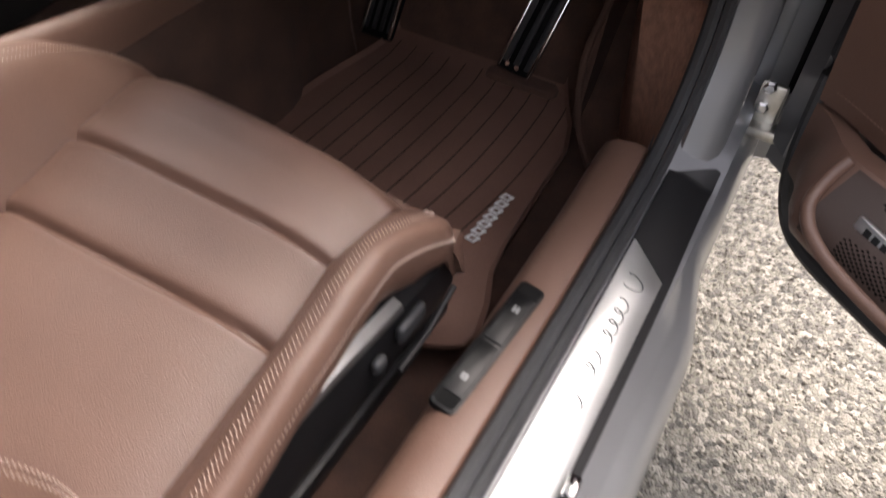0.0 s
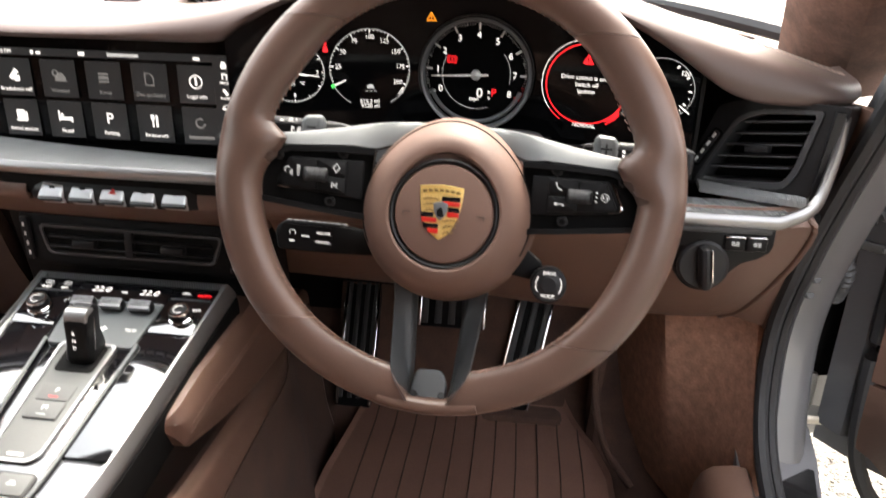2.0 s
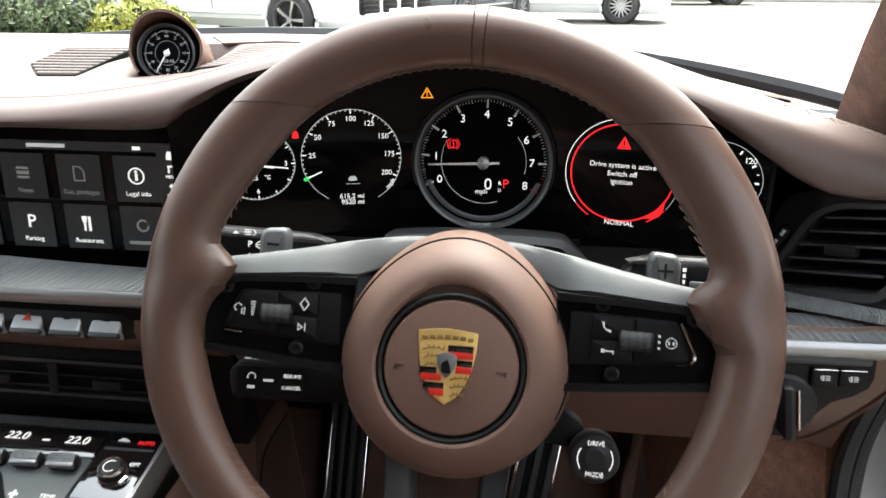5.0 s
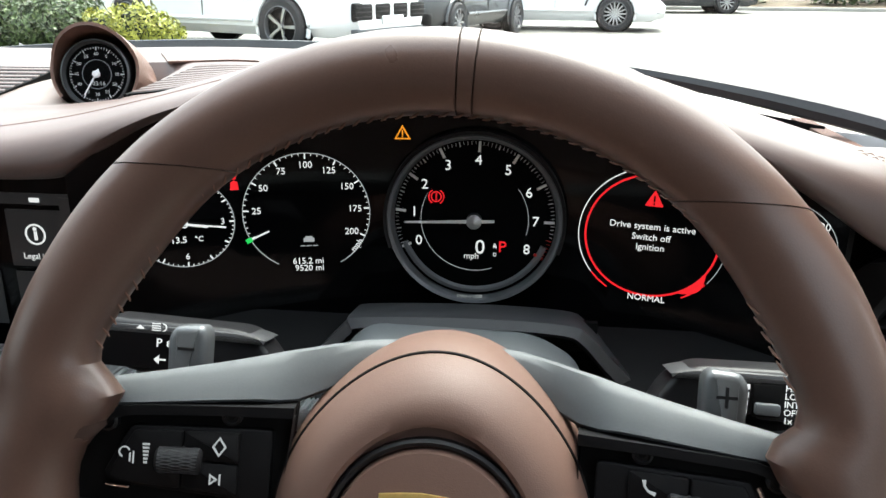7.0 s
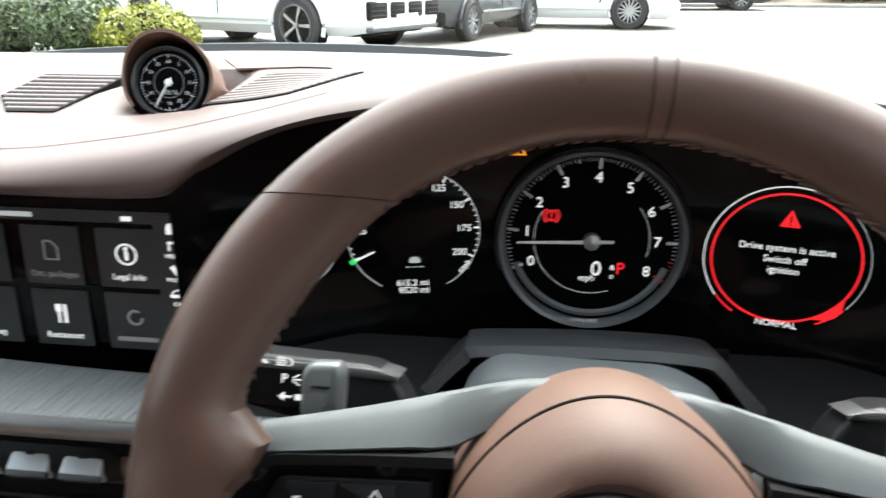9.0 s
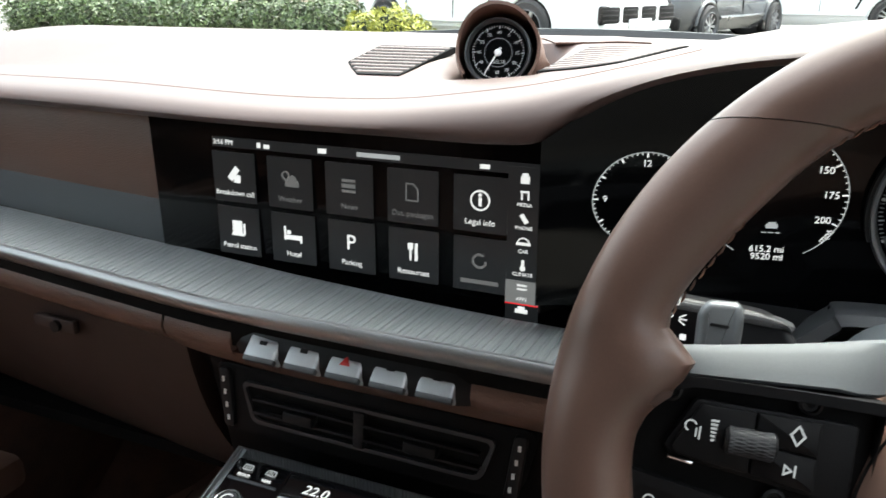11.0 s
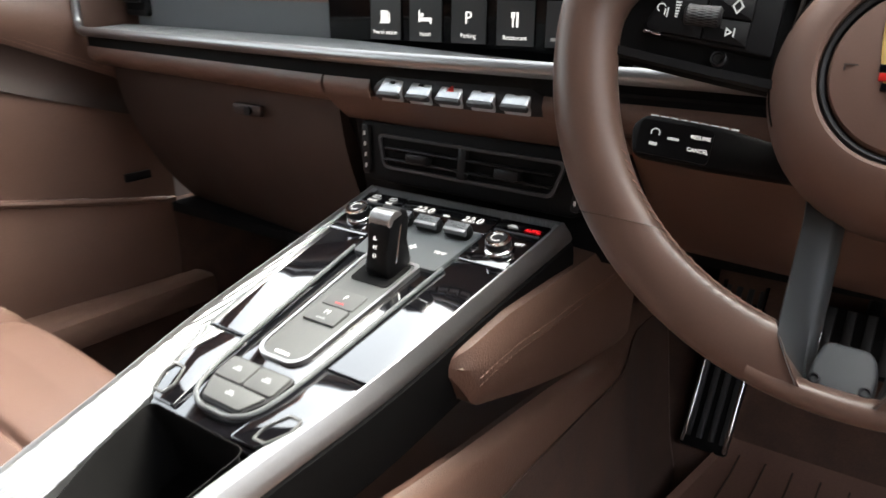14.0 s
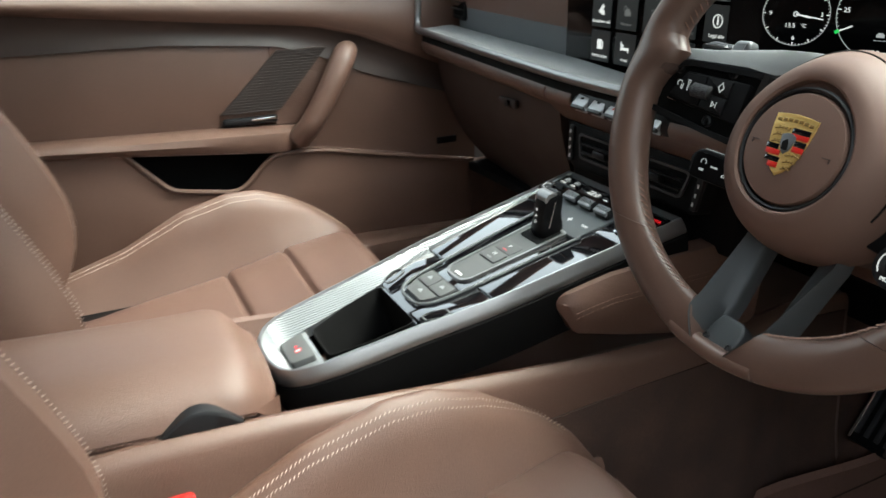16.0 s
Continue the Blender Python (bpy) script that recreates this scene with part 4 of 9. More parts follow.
# panel behind and under the vents down to the console
part("centre_console_front", sheet(lambda u, v: (-0.15 + 0.3 * u, 0.168 + 0.02 * (1 - v), 0.60 + 0.125 * v), 8, 6, 0.03, back=(0, 1, 0)), black_soft, dash, "black centre stack")

# glove box and passenger knee panel
def glove(u, v):
    x = -0.69 + 0.52 * u
    o = sweep_back(x)
    return (x, 0.157 + o + 0.02 * (1 - v) + 0.11 * (1 - v) ** 2.2, 0.48 + 0.245 * v)


# the lid's darker brown stands in for the shade below the dashboard
gb = part("glove_box", sheet(glove, 20, 12, 0.02, back=(0, 1, 0)), dark_brown, dash, "glove box lid, its brown darkened to paint in the dashboard's shade")
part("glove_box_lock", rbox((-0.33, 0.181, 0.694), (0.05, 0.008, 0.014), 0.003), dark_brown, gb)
part("lock_barrel", lathe([(0, 0), (0.0055, 0), (0.0055, 0.005), (0, 0.005)], 12, axes((-0.325, 0.1785, 0.694), (1, 0, 0), (0, 0, 1))), black_satin, gb)
part("stack_side", sheet(lambda u, v: (-0.175 + 0.03 * u, 0.17 + 0.1 * (1 - v), 0.5 + 0.225 * v), 3, 6, 0.03, back=(0, 1, 0)), black_soft, dash)

# driver's knee panel: one swept skin, its far edge running down and back to the side lining
def knee(u, v):
    edge_x = lerp((0, 0.12, 0.35, 0.6, 0.8, 0.92, 1), (0.655, 0.668, 0.676, 0.684, 0.686, 0.683, 0.677), v)
    x = 0.115 + (edge_x - 0.115) * u
    out = smooth(0.62, 0.69, x)
    y = flow((0, 0.14, 0.35, 0.6, 0.8, 0.93, 1), (0.305, 0.275, 0.228, 0.176, 0.148, 0.138, 0.145), v) + 0.014 * out - 0.012 * math.sin(math.pi * min(1, 1.6 * (1 - u))) * (1 - v)
    z = flow((0, 0.14, 0.35, 0.6, 0.8, 0.93, 1), (0.565, 0.585, 0.63, 0.69, 0.73, 0.748, 0.754), v) + 0.02 * (1 - u) * (1 - v)
    return (x, y, z)


part("knee_panel", sheet(knee, 40, 24, 0.012, back=(0, 0.8, 0.6)), leather, dash, "brown leather driver's knee panel")
part("knee_edge", tube([knee(1, k / 24) for k in range(25)], 0.0035, 8), leather, dash)


def cheek(u, v):
    a = Vector(knee(1, v)) + Vector((-0.03, 0.03, 0))
    b = Vector((0.713, lerp((0.54, 0.65, 0.72, 0.76), (0.325, 0.272, 0.236, 0.214), a.z - 0.01), a.z - 0.014 * (1 - v)))
    return a + (b - a) * u


part("lower_cheek", sheet(cheek, 8, 12, 0.01, back=(0, 1, 0.2)), leather, dash, "brown leather side lining")
part("under_tray", sheet(lambda u, v: (0.14 + 0.56 * u, 0.34 + 0.32 * v, 0.56 - 0.02 * v), 6, 6, 0.015, back=(0, 0, 1)), black_deep, dash)
part("under_tray", sheet(lambda u, v: (-0.69 + 0.55 * u, 0.3 + 0.36 * v, 0.48 + 0.02 * v), 6, 6, 0.015, back=(0, 0, 1)), black_deep, dash)

# light switch panel, flush with the skin
LM = axes((0.6035, 0.1275, 0.7315), (1, 0.02, 0), (0, 0.14, 1))
ring_l = [(-0.0225 + 0.0255 * math.cos(radians(q)), -0.018 + 0.0255 * math.sin(radians(q))) for q in range(140, 345, 12)]
lp = part("light_switch_panel", prism([(-0.06, 0.02), (-0.06, 0.004), (-0.052, 0.0)] + ring_l + [(0.012, -0.0155), (0.026, -0.0105), (0.036, -0.004), (0.039, 0.004), (0.039, 0.02)], -0.03, 0.003, LM, 0.002), switch_black, dash, "black light switch panel")
KN = LM @ Matrix.Translation((-0.0225, -0.018, 0.0))
part("dial_collar", lathe([(0.0235, 0.0), (0.0235, 0.005), (0.021, 0.007), (0.0, 0.007)], 36, KN), black_satin, lp)
part("dial_grip", rbox((0, 0, 0.014), (0.011, 0.041, 0.02), 0.005, KN @ pose(0, 0, 0, 0, 0, 6)), black_satin, lp)
# thin bright strip put on the grip to draw its glint
part("dial_glint", rbox((0.0045, 0.004, 0.0235), (0.0016, 0.03, 0.003), 0.0008, KN @ pose(0, 0, 0, 0, 0, 6)), chrome, lp, "chrome strip added as the glint on the dial grip")
for k in range(2):
    xx = 0.003 + 0.0192 * k
    b = part("lamp_button", rbox((xx, 0.0045, 0.004), (0.0184, 0.0135, 0.006), 0.0012, LM), switch_black, lp)
    part("button_cap", rbox((xx, 0.0108, 0.0072), (0.0178, 0.001, 0.0012), 0.0004, LM), chrome, b, "chrome button edge")
    part("lamp_symbol", join(frame_ring([(xx - 0.001, 0.0025), (xx - 0.001, 0.0065), (xx - 0.0025, 0.0058), (xx - 0.003, 0.0045), (xx - 0.0025, 0.0032)], [(xx - 0.0014, 0.0031), (xx - 0.0014, 0.0059), (xx - 0.0021, 0.0054), (xx - 0.0025, 0.0045), (xx - 0.0021, 0.0036)], 0.007, 0.0074, LM), rbox((xx - 0.0008, 0.0045, 0.0072), (0.0006, 0.0042, 0.0004), 0, LM), *[rbox((xx + 0.0022, 0.003 + 0.0015 * q, 0.0072), (0.003, 0.0006, 0.0004), 0, LM) for q in range(3)]), lit_grey, b)
part("panel_bar", rbox((-0.012, 0.0165, 0.002), (0.095, 0.0065, 0.006), 0.002, LM), grey_dark, lp, "dark grey bar")
part("red_dot", rbox((-0.05, 0.008, 0.0035), (0.006, 0.005, 0.001), 0.0005, LM), lit_red, lp)

# outer driver's vent: slats in a slanted mouth, a thumb wheel beside it
OM = axes((0.633, 0.19, 0.806), (0.79, -0.61, 0.0), (0, 0.14, 0.99))
ovp = thing("outer_vent_unit", "black slatted outer air vent with thumb wheel", "air vent", (0.63, 0.2, 0.78))
mouth = rounded([(-0.0545, -0.0395), (-0.026, 0.0235), (-0.009, 0.034), (0.0436, 0.0425), (0.0335, -0.012), (0.0265, -0.025)], [0.005, 0.008, 0.01, 0.004, 0.01, 0.008], 4)
lip_o = rounded([(-0.0605, -0.0445), (-0.0305, 0.026), (-0.0105, 0.0385), (0.0495, 0.047), (0.0392, -0.0145), (0.029, -0.0315)], [0.006, 0.01, 0.012, 0.005, 0.013, 0.01], 4)
frame_o = rounded([(-0.0745, -0.0465), (-0.05, 0.0355), (-0.02, 0.047), (0.0705, 0.0535), (0.06, -0.022), (0.043, -0.046)], [0.004, 0.006, 0.012, 0.005, 0.02, 0.014], 4)
part("surround", frame_ring(frame_o, lip_o, -0.03, 0.0, OM), black_satin, ovp, "black satin vent surround")
part("lip", frame_ring(lip_o, mouth, -0.03, 0.0022, OM), grey_dark, ovp, "dark grey rim")
part("mouth", prism(mouth, -0.045, -0.03, OM), black_deep, ovp)
for k in range(5):
    z = 0.0278 - 0.011 * k
    yl = lambda xx: z + 0.19 * xx
    a = lerp((-0.04, 0.0, 0.03), (-0.054, -0.036, -0.016), z - 0.005)
    b = lerp((-0.02, 0.0, 0.04), (0.027, 0.034, 0.042), z)
    part("slat", loft([[OM @ Vector((xx, yl(xx) + dy, dz)) for dy, dz in ((0.0007, -0.001), (-0.0007, -0.001), (-0.0012, -0.024), (0.0006, -0.024))] for xx in (a, b)]), slat_grey, ovp)
part("vent_tab", rbox((-0.0025, 0.0022, 0.0), (0.0225, 0.0075, 0.012), 0.0015, OM @ pose(0, 0, 0, 0, 0, 9)), black_satin, ovp)
turn = OM @ Matrix.Translation((-0.0535, -0.007, 0.0)) @ pose(0, 0, 0, 0, 0, -27)
part("wheel_slot", prism(rounded([(-0.0055, -0.022), (0.0055, -0.022), (0.0055, 0.022), (-0.0055, 0.022)], 0.005), -0.004, 0.0008, turn), black_deep, ovp)
tw = part("thumb_wheel", rbox((0, 0, 0.0), (0.007, 0.04, 0.007), 0.003, turn), black_satin, ovp)
for k in range(4):
    part("white_dash", rbox((0, -0.0145 + 0.0098 * k, 0.0036), (0.0024, 0.0052, 0.0006), 0, turn), mark_white, tw)
part("vent_frame", sheet(lambda u, v: (0.575 + 0.125 * u, 0.295 - 0.09 * u, 0.755 + 0.105 * v), 6, 4, 0.02, back=(0, 1, 0)), black_satin, dash, "black satin vent frame")
part("vent_apron", sheet(lambda u, v: (0.585 + 0.095 * u, 0.232 - 0.085 * u - 0.03 * v * (1 - u), 0.768 - 0.004 * v + 0.006 * u), 8, 3, 0.006, back=(0, 0, -1)), silver_weave, dash, "fine-patterned grey metal below the vent")
part("vent_cheek", sheet(lambda u, v: (0.672 + 0.012 * u + 0.008 * v, 0.15 + 0.07 * u, 0.772 + 0.082 * v), 6, 6, 0.008, back=(1, 0, 0)), black_satin, dash)
# passenger's outer vent
PM = axes((-0.665, 0.272, 0.824), (0.97, -0.22, 0), (0, 0.1, 1))
pv = part("outer_vent", prism(rounded([(-0.045, -0.035), (0.045, -0.035), (0.045, 0.042), (-0.045, 0.042)], 0.01), -0.05, 0.004, PM, 0.003), black_soft, dash, "black outer air vent")
part("vent_mouth", prism(rounded([(-0.036, -0.027), (0.036, -0.027), (0.036, 0.034), (-0.036, 0.034)], 0.008), 0.003, 0.0046, PM), black_deep, pv)
for k in range(4):
    part("slat", rbox((0, -0.016 + 0.013 * k, 0.006), (0.07, 0.0024, 0.009), 0.0008, PM), black_satin, pv)

# slatted louvres and speaker cover in the deck
for pts, n in ((((-0.103, 0.348), (-0.062, 0.348), (-0.048, 0.447), (-0.129, 0.447), (-0.133, 0.385)), 9), (((0.0625, 0.348), (0.132, 0.348), (0.17, 0.447), (0.086, 0.447)), 10)):
    gr = thing("deck_louvre", "brown slatted louvre in the dashboard top", "louvre", (pts[0][0], 0.4, 0.91), "deck louvres")

    def span(y):
        cut = []
        for q in range(len(pts)):
            p0, p1 = pts[q], pts[(q + 1) % len(pts)]
            if (p0[1] - y) * (p1[1] - y) < 0:
                cut.append(p0[0] + (p1[0] - p0[0]) * (y - p0[1]) / (p1[1] - p0[1]))
        return min(cut), max(cut)

    def bed(u, v):
        y = 0.3485 + 0.098 * v
        lo_x, hi_x = span(y)
        x = lo_x + (hi_x - lo_x) * u
        return (x, y, deck_z(x, y) + 0.0014)
    part("well", sheet(bed, 16, 16, 0.006, back=(0, 0, -1)), black_deep, gr)
    for k in range(n):
        y = 0.352 + 0.092 * (k + 0.5) / n
        a, b = span(y)
        a, b = a + 0.002, b - 0.002
        part("slat", loft([[Vector((x, y + dy, deck_z(x, y) + dz)) for dy, dz in ((-0.0026, 0.0008), (-0.0018, 0.0018), (0.0016, 0.0024), (0.0024, 0.001))] for x in np.linspace(a, b, 12)]), deck_skin, gr)
part("speaker_mesh", sheet(lambda u, v: (0.045 - 0.045 * v + 0.09 * u, 0.47 + 0.08 * v, deck_z(0.045 - 0.045 * v + 0.09 * u, 0.47 + 0.08 * v) + 0.0016), 12, 10, 0.002, back=(0, 0, -1)), leather_mesh, dash, "perforated brown speaker cover")

# ---- stopwatch on the dashboard top
watch = thing("stopwatch", "round black stopwatch in a brown leather hood on the dashboard", "stopwatch", (0.008, 0.42, 0.92))
WD = axes((0.0105, 0.404, 0.9245), (0.99, 0.13, 0), (0, 0.25, 0.97)) @ Matrix.Scale(0.78, 4)
part("case", lathe([(0.0, -0.05), (0.036, -0.05), (0.0385, -0.01), (0.0385, 0.002), (0.036, 0.004), (0.034, 0.0)], 44, WD), black_satin, watch, "dark metal case")
part("bezel", lathe([(0.0355, 0.0), (0.0385, 0.001), (0.0385, 0.006), (0.0365, 0.007), (0.0345, 0.001)], 44, WD), grey_dark, watch, "dark satin bezel")
face = part("dial", lathe([(0, -0.001), (0.034, -0.001), (0.034, 0.0005), (0.0, 0.0005)], 40, WD), dial_face, watch, "black dial")
for k in range(60):
    a = math.pi / 2 - 2 * math.pi * k / 60
    L = 0.004 if k % 5 == 0 else 0.0022
    m = WD @ pose(0, 0, 0.001, 0, 0, math.degrees(a) - 90) @ Matrix.Translation((0, 0.0305 - L / 2, 0))
    part("tick", rbox((0, 0, 0), (0.0008 if k % 5 == 0 else 0.0004, L, 0.0003), 0, m), mark_white, face)
for k in range(12):
    a = math.pi / 2 - 2 * math.pi * k / 12
    text("numeral", str(60 if k == 0 else 5 * k), WD @ Matrix.Translation((0.0225 * math.cos(a), 0.0225 * math.sin(a), 0.001)), 0.0052, lit_grey, face)
part("inner_ring", frame_ring([(0.0165 * math.cos(2 * math.pi * j / 40), 0.0165 * math.sin(2 * math.pi * j / 40)) for j in range(40)], [(0.0158 * math.cos(2 * math.pi * j / 40), 0.0158 * math.sin(2 * math.pi * j / 40)) for j in range(40)], 0.0006, 0.0012, WD), silver_ring, face)
text("readout", "03:16", WD @ Matrix.Translation((0.002, -0.0105, 0.0012)), 0.0066, lit_grey, face)
pm = WD @ pose(0, 0, 0.003, 0, 0, 150)
part("pointer", prism([(-0.0009, -0.006), (0.0009, -0.006), (0.0004, 0.027), (-0.0004, 0.027)], 0, 0.0008, pm), mark_white, watch, "white pointer")
part("pointer_cap", lathe([(0, 0), (0.0042, 0), (0.0036, 0.003), (0, 0.0034)], 20, WD @ Matrix.Translation((0, 0, 0.002))), mark_white, watch)
# hood: a leather cowl over the case running back into the deck
rings = []
for k in range(15):
    f = k / 14
    rr = 0.0495 + 0.003 * f - 0.036 * f ** 3
    ring = []
    for j in range(26):
        a = radians(-38 + 256 * j / 25)
        ring.append(WD @ Vector((rr * math.cos(a) * (1 + 0.5 * f * (math.sin(a) < 0)), rr * math.sin(a) + 0.004 - 0.016 * f, 0.024 * (1 - 0.9 * f) * max(0.25, math.sin(a)) - 0.12 * f)))
    rings.append(ring)
inner = [[WD @ Vector(((WD.inverted() @ p).x * 0.93, (WD.inverted() @ p).y * 0.93, (WD.inverted() @ p).z)) for p in r] for r in rings]
hood = loft(rings + inner[::-1], closed=False, loop=True)
part("hood", hood, leather, watch, "brown leather hood")
part("plinth", loft([[Vector((-0.125 + 0.245 * f, y + 0.01 * math.cos(2 * math.pi * (f - 0.5)), z)) for f in np.linspace(0, 1, 21)] for y, z in ((0.43, 0.885), (0.45, 0.9), (0.48, 0.905))], closed=False), leather, watch, "brown leather plinth")
# ---- touch screen
pcm = thing("touch_screen", "wide black touch screen showing two rows of app tiles", "touch screen", (0, 0.21, 0.82))
def on_screen(x, z, h=0.0):
    return axes((x, 0.2035 - h, z), (1, 0, 0), (0, 0.03, 1))


glass = part("glass", prism(rounded([(-0.214, 0.757), (0.15, 0.757), (0.15, 0.894), (-0.214, 0.894)], 0.004), -0.02, 0.0, axes((0, 0.2045, 0), (1, 0, 0), (0, 0, 1)), 0.001), screen_black, pcm, "glossy black screen glass")
part("status_bar", rbox((0, 0, 0), (0.266, 0.0075, 0.0004), 0, on_screen(-0.0185, 0.8695)), tile_grey, pcm)
part("side_bar", rbox((0, 0, 0), (0.0235, 0.112, 0.0004), 0, axes((0.1, 0.203, 0.815), (1, 0, 0), (0, 0, 1))), tile_grey, pcm)
TX = [-0.1335 + 0.0506 * i for i in range(5)]
names = [["Breakdown call", "Weather", "News", "Dat. packages", "Legal info"], ["Petrol station", "Hotel", "Parking", "Restaurant", ""]]
dim = {(0, 1), (0, 2), (0, 3), (1, 4)}


def bar(cx, cz, w, h, turn=0.0):
    return rbox((0, 0, 0), (w, h, 0.0003), 0, on_screen(cx, cz, 0.0012) @ pose(0, 0, 0, 0, 0, turn))


def disc(cx, cz, r, n=20):
    return lathe([(0, 0), (r, 0), (r, 0.0003), (0, 0.0003)], n, on_screen(cx, cz, 0.0012))


def hoop(cx, cz, r, w, m=None, n=28, a0=0.0, a1=360.0, h=0.0):
    m = on_screen(cx, cz, 0.0012 + h) if m is None else m
    P = [(math.cos(radians(a0 + (a1 - a0) * j / n)), math.sin(radians(a0 + (a1 - a0) * j / n))) for j in range(n + 1)]
    rings = [[m @ Vector((c * (r - w), s * (r - w), 0)), m @ Vector((c * r, s * r, 0)), m @ Vector((c * r, s * r, 0.0004)), m @ Vector((c * (r - w), s * (r - w), 0.0004))] for c, s in P]
    return loft(rings)


for r in range(2):
    for c in range(5):
        x, z = TX[c], 0.8425 - 0.0435 * r
        tl = part("app_tile", prism(rounded([(-0.0195, -0.0195), (0.0195, -0.0195), (0.0195, 0.0195), (-0.0195, 0.0195)], 0.0008, 2), 0.0002, 0.0008, on_screen(x, z)), tile_grey, pcm)
        ink = icon_dim if (r, c) in dim else lit_white
        if names[r][c]:
            text("caption", names[r][c], on_screen(x, z - 0.0125, 0.0012), 0.0058, ink, tl)
        else:
            part("caption_bar", bar(x, z - 0.0125, 0.028, 0.003), ink, tl)
        zi = z + 0.003
        icon = {(0, 0): lambda: join(bar(x, zi, 0.012, 0.005, 50), bar(x + 0.003, zi - 0.004, 0.006, 0.006)),
                (0, 1): lambda: join(hoop(x - 0.003, zi + 0.003, 0.0035, 0.0012), bar(x + 0.002, zi - 0.003, 0.012, 0.005), disc(x + 0.003, zi, 0.0035)),
                (0, 2): lambda: join(bar(x, zi + 0.004, 0.011, 0.002), bar(x, zi, 0.011, 0.003), bar(x, zi - 0.004, 0.011, 0.002)),
                (0, 3): lambda: frame_ring([(-0.005, -0.006), (0.005, -0.006), (0.005, 0.003), (0.001, 0.007), (-0.005, 0.007)], [(-0.004, -0.005), (0.004, -0.005), (0.004, 0.0025), (0.0006, 0.006), (-0.004, 0.006)], 0, 0.0003, on_screen(x, zi, 0.0012)),
                (0, 4): lambda: join(hoop(x, zi, 0.0072, 0.0012), bar(x, zi - 0.001, 0.0022, 0.006), disc(x, zi + 0.0038, 0.0013)),
                (1, 0): lambda: join(bar(x - 0.001, zi, 0.009, 0.011), bar(x + 0.0055, zi - 0.001, 0.0018, 0.009), bar(x - 0.001, zi - 0.006, 0.012, 0.0016)),
                (1, 1): lambda: join(bar(x, zi - 0.002, 0.015, 0.0035), bar(x - 0.007, zi + 0.001, 0.0016, 0.011), bar(x + 0.007, zi - 0.003, 0.0016, 0.006), disc(x - 0.0035, zi + 0.002, 0.0018)),
                (1, 3): lambda: join(bar(x - 0.002, zi, 0.0016, 0.013), bar(x - 0.0035, zi + 0.004, 0.001, 0.005), bar(x - 0.0005, zi + 0.004, 0.001, 0.005), bar(x + 0.0025, zi, 0.0022, 0.013)),
                (1, 4): lambda: hoop(x, zi, 0.0055, 0.0016, a0=50, a1=360)}
        if (r, c) == (1, 2):
            text("icon", "P", on_screen(x, zi, 0.0012), 0.0165, ink, tl)
        else:
            part("icon", icon[(r, c)](), ink, tl)
text("clock_readout", "3:16 PM", on_screen(-0.141, 0.8695, 0.001), 0.0056, lit_white, pcm)
part("title_bar", bar(-0.0105 + 0.003, 0.8695, 0.034, 0.0032), lit_grey, pcm)
part("status_icon", join(bar(-0.108, 0.8695, 0.003, 0.004), bar(-0.101, 0.869, 0.005, 0.003)), lit_white, pcm)
part("status_icon", bar(-0.053, 0.8695, 0.007, 0.0035), lit_white, pcm)
part("status_icon", bar(0.072, 0.869, 0.007, 0.003), lit_white, pcm)
for k, (w, z) in enumerate((("", 0.8635), ("MEDIA", 0.849), ("PHONE", 0.833), ("CAR", 0.8165), ("CLIMATE", 0.8))):
    xx = 0.1
    ic = {0: lambda: join(bar(xx, z - 0.001, 0.006, 0.005), bar(xx, z + 0.0025, 0.004, 0.002)), 1: lambda: join(bar(xx - 0.002, z + 0.003, 0.0012, 0.006), bar(xx + 0.0025, z + 0.003, 0.0012, 0.006), bar(xx, z + 0.0055, 0.006, 0.0014)),
          2: lambda: bar(xx, z + 0.003, 0.003, 0.007, 35), 3: lambda: join(bar(xx, z + 0.002, 0.01, 0.002), hoop(xx, z + 0.002, 0.0045, 0.0008, a0=0, a1=180)), 4: lambda: join(bar(xx, z + 0.004, 0.002, 0.006), disc(xx, z + 0.001, 0.002))}[k]
    part("menu_icon", ic(), lit_white, pcm)
    if w:
        text("menu_caption", w, on_screen(xx, z - 0.0035, 0.0012), 0.0036, lit_white, pcm)
tb = part("active_tab", bar(0.1, 0.7835, 0.0235, 0.0165), tab_grey, pcm, "pale active tab")
part("tab_line", bar(0.1, 0.7748, 0.0235, 0.0012), lit_red, tb, "red underline")
part("menu_icon", join(*[bar(0.1, 0.783 + 0.0028 * q, 0.007, 0.0013) for q in range(3)]), lit_white, tb)
text("menu_caption", "APPS", on_screen(0.1, 0.7785, 0.0014), 0.0036, lit_white, tb)
part("menu_icon", join(bar(0.1, 0.7695, 0.009, 0.003), bar(0.1, 0.772, 0.005, 0.002)), lit_white, pcm)

# ---- instrument cluster
clus = thing("instrument_cluster", "curved black instrument display with round gauges", "instrument cluster", (0.36, 0.22, 0.8))


def cl_y(x):
    return 0.2265 - 1.1 * (x - 0.356) ** 2


def cl(x, z, h=0.0005):
    """The frame of the curved display at x, z."""
    t = -2.2 * (x - 0.356)
    n = Vector((t, -1, 0)).normalized()
    return axes(Vector((x, cl_y(x), z)) + n * h, (1, t, 0), (0, 0.0, 1))


def display_pt(u, v):
    x = 0.12 + 0.446 * u
    top = flow(LX, LZ, x) + 0.002
    return (x, cl_y(x), 0.792 + (top - 0.792) * v)


part("display", sheet(display_pt, 60, 4, 0.006, back=(0, 1, 0)), screen_black, clus, "curved black display glass")
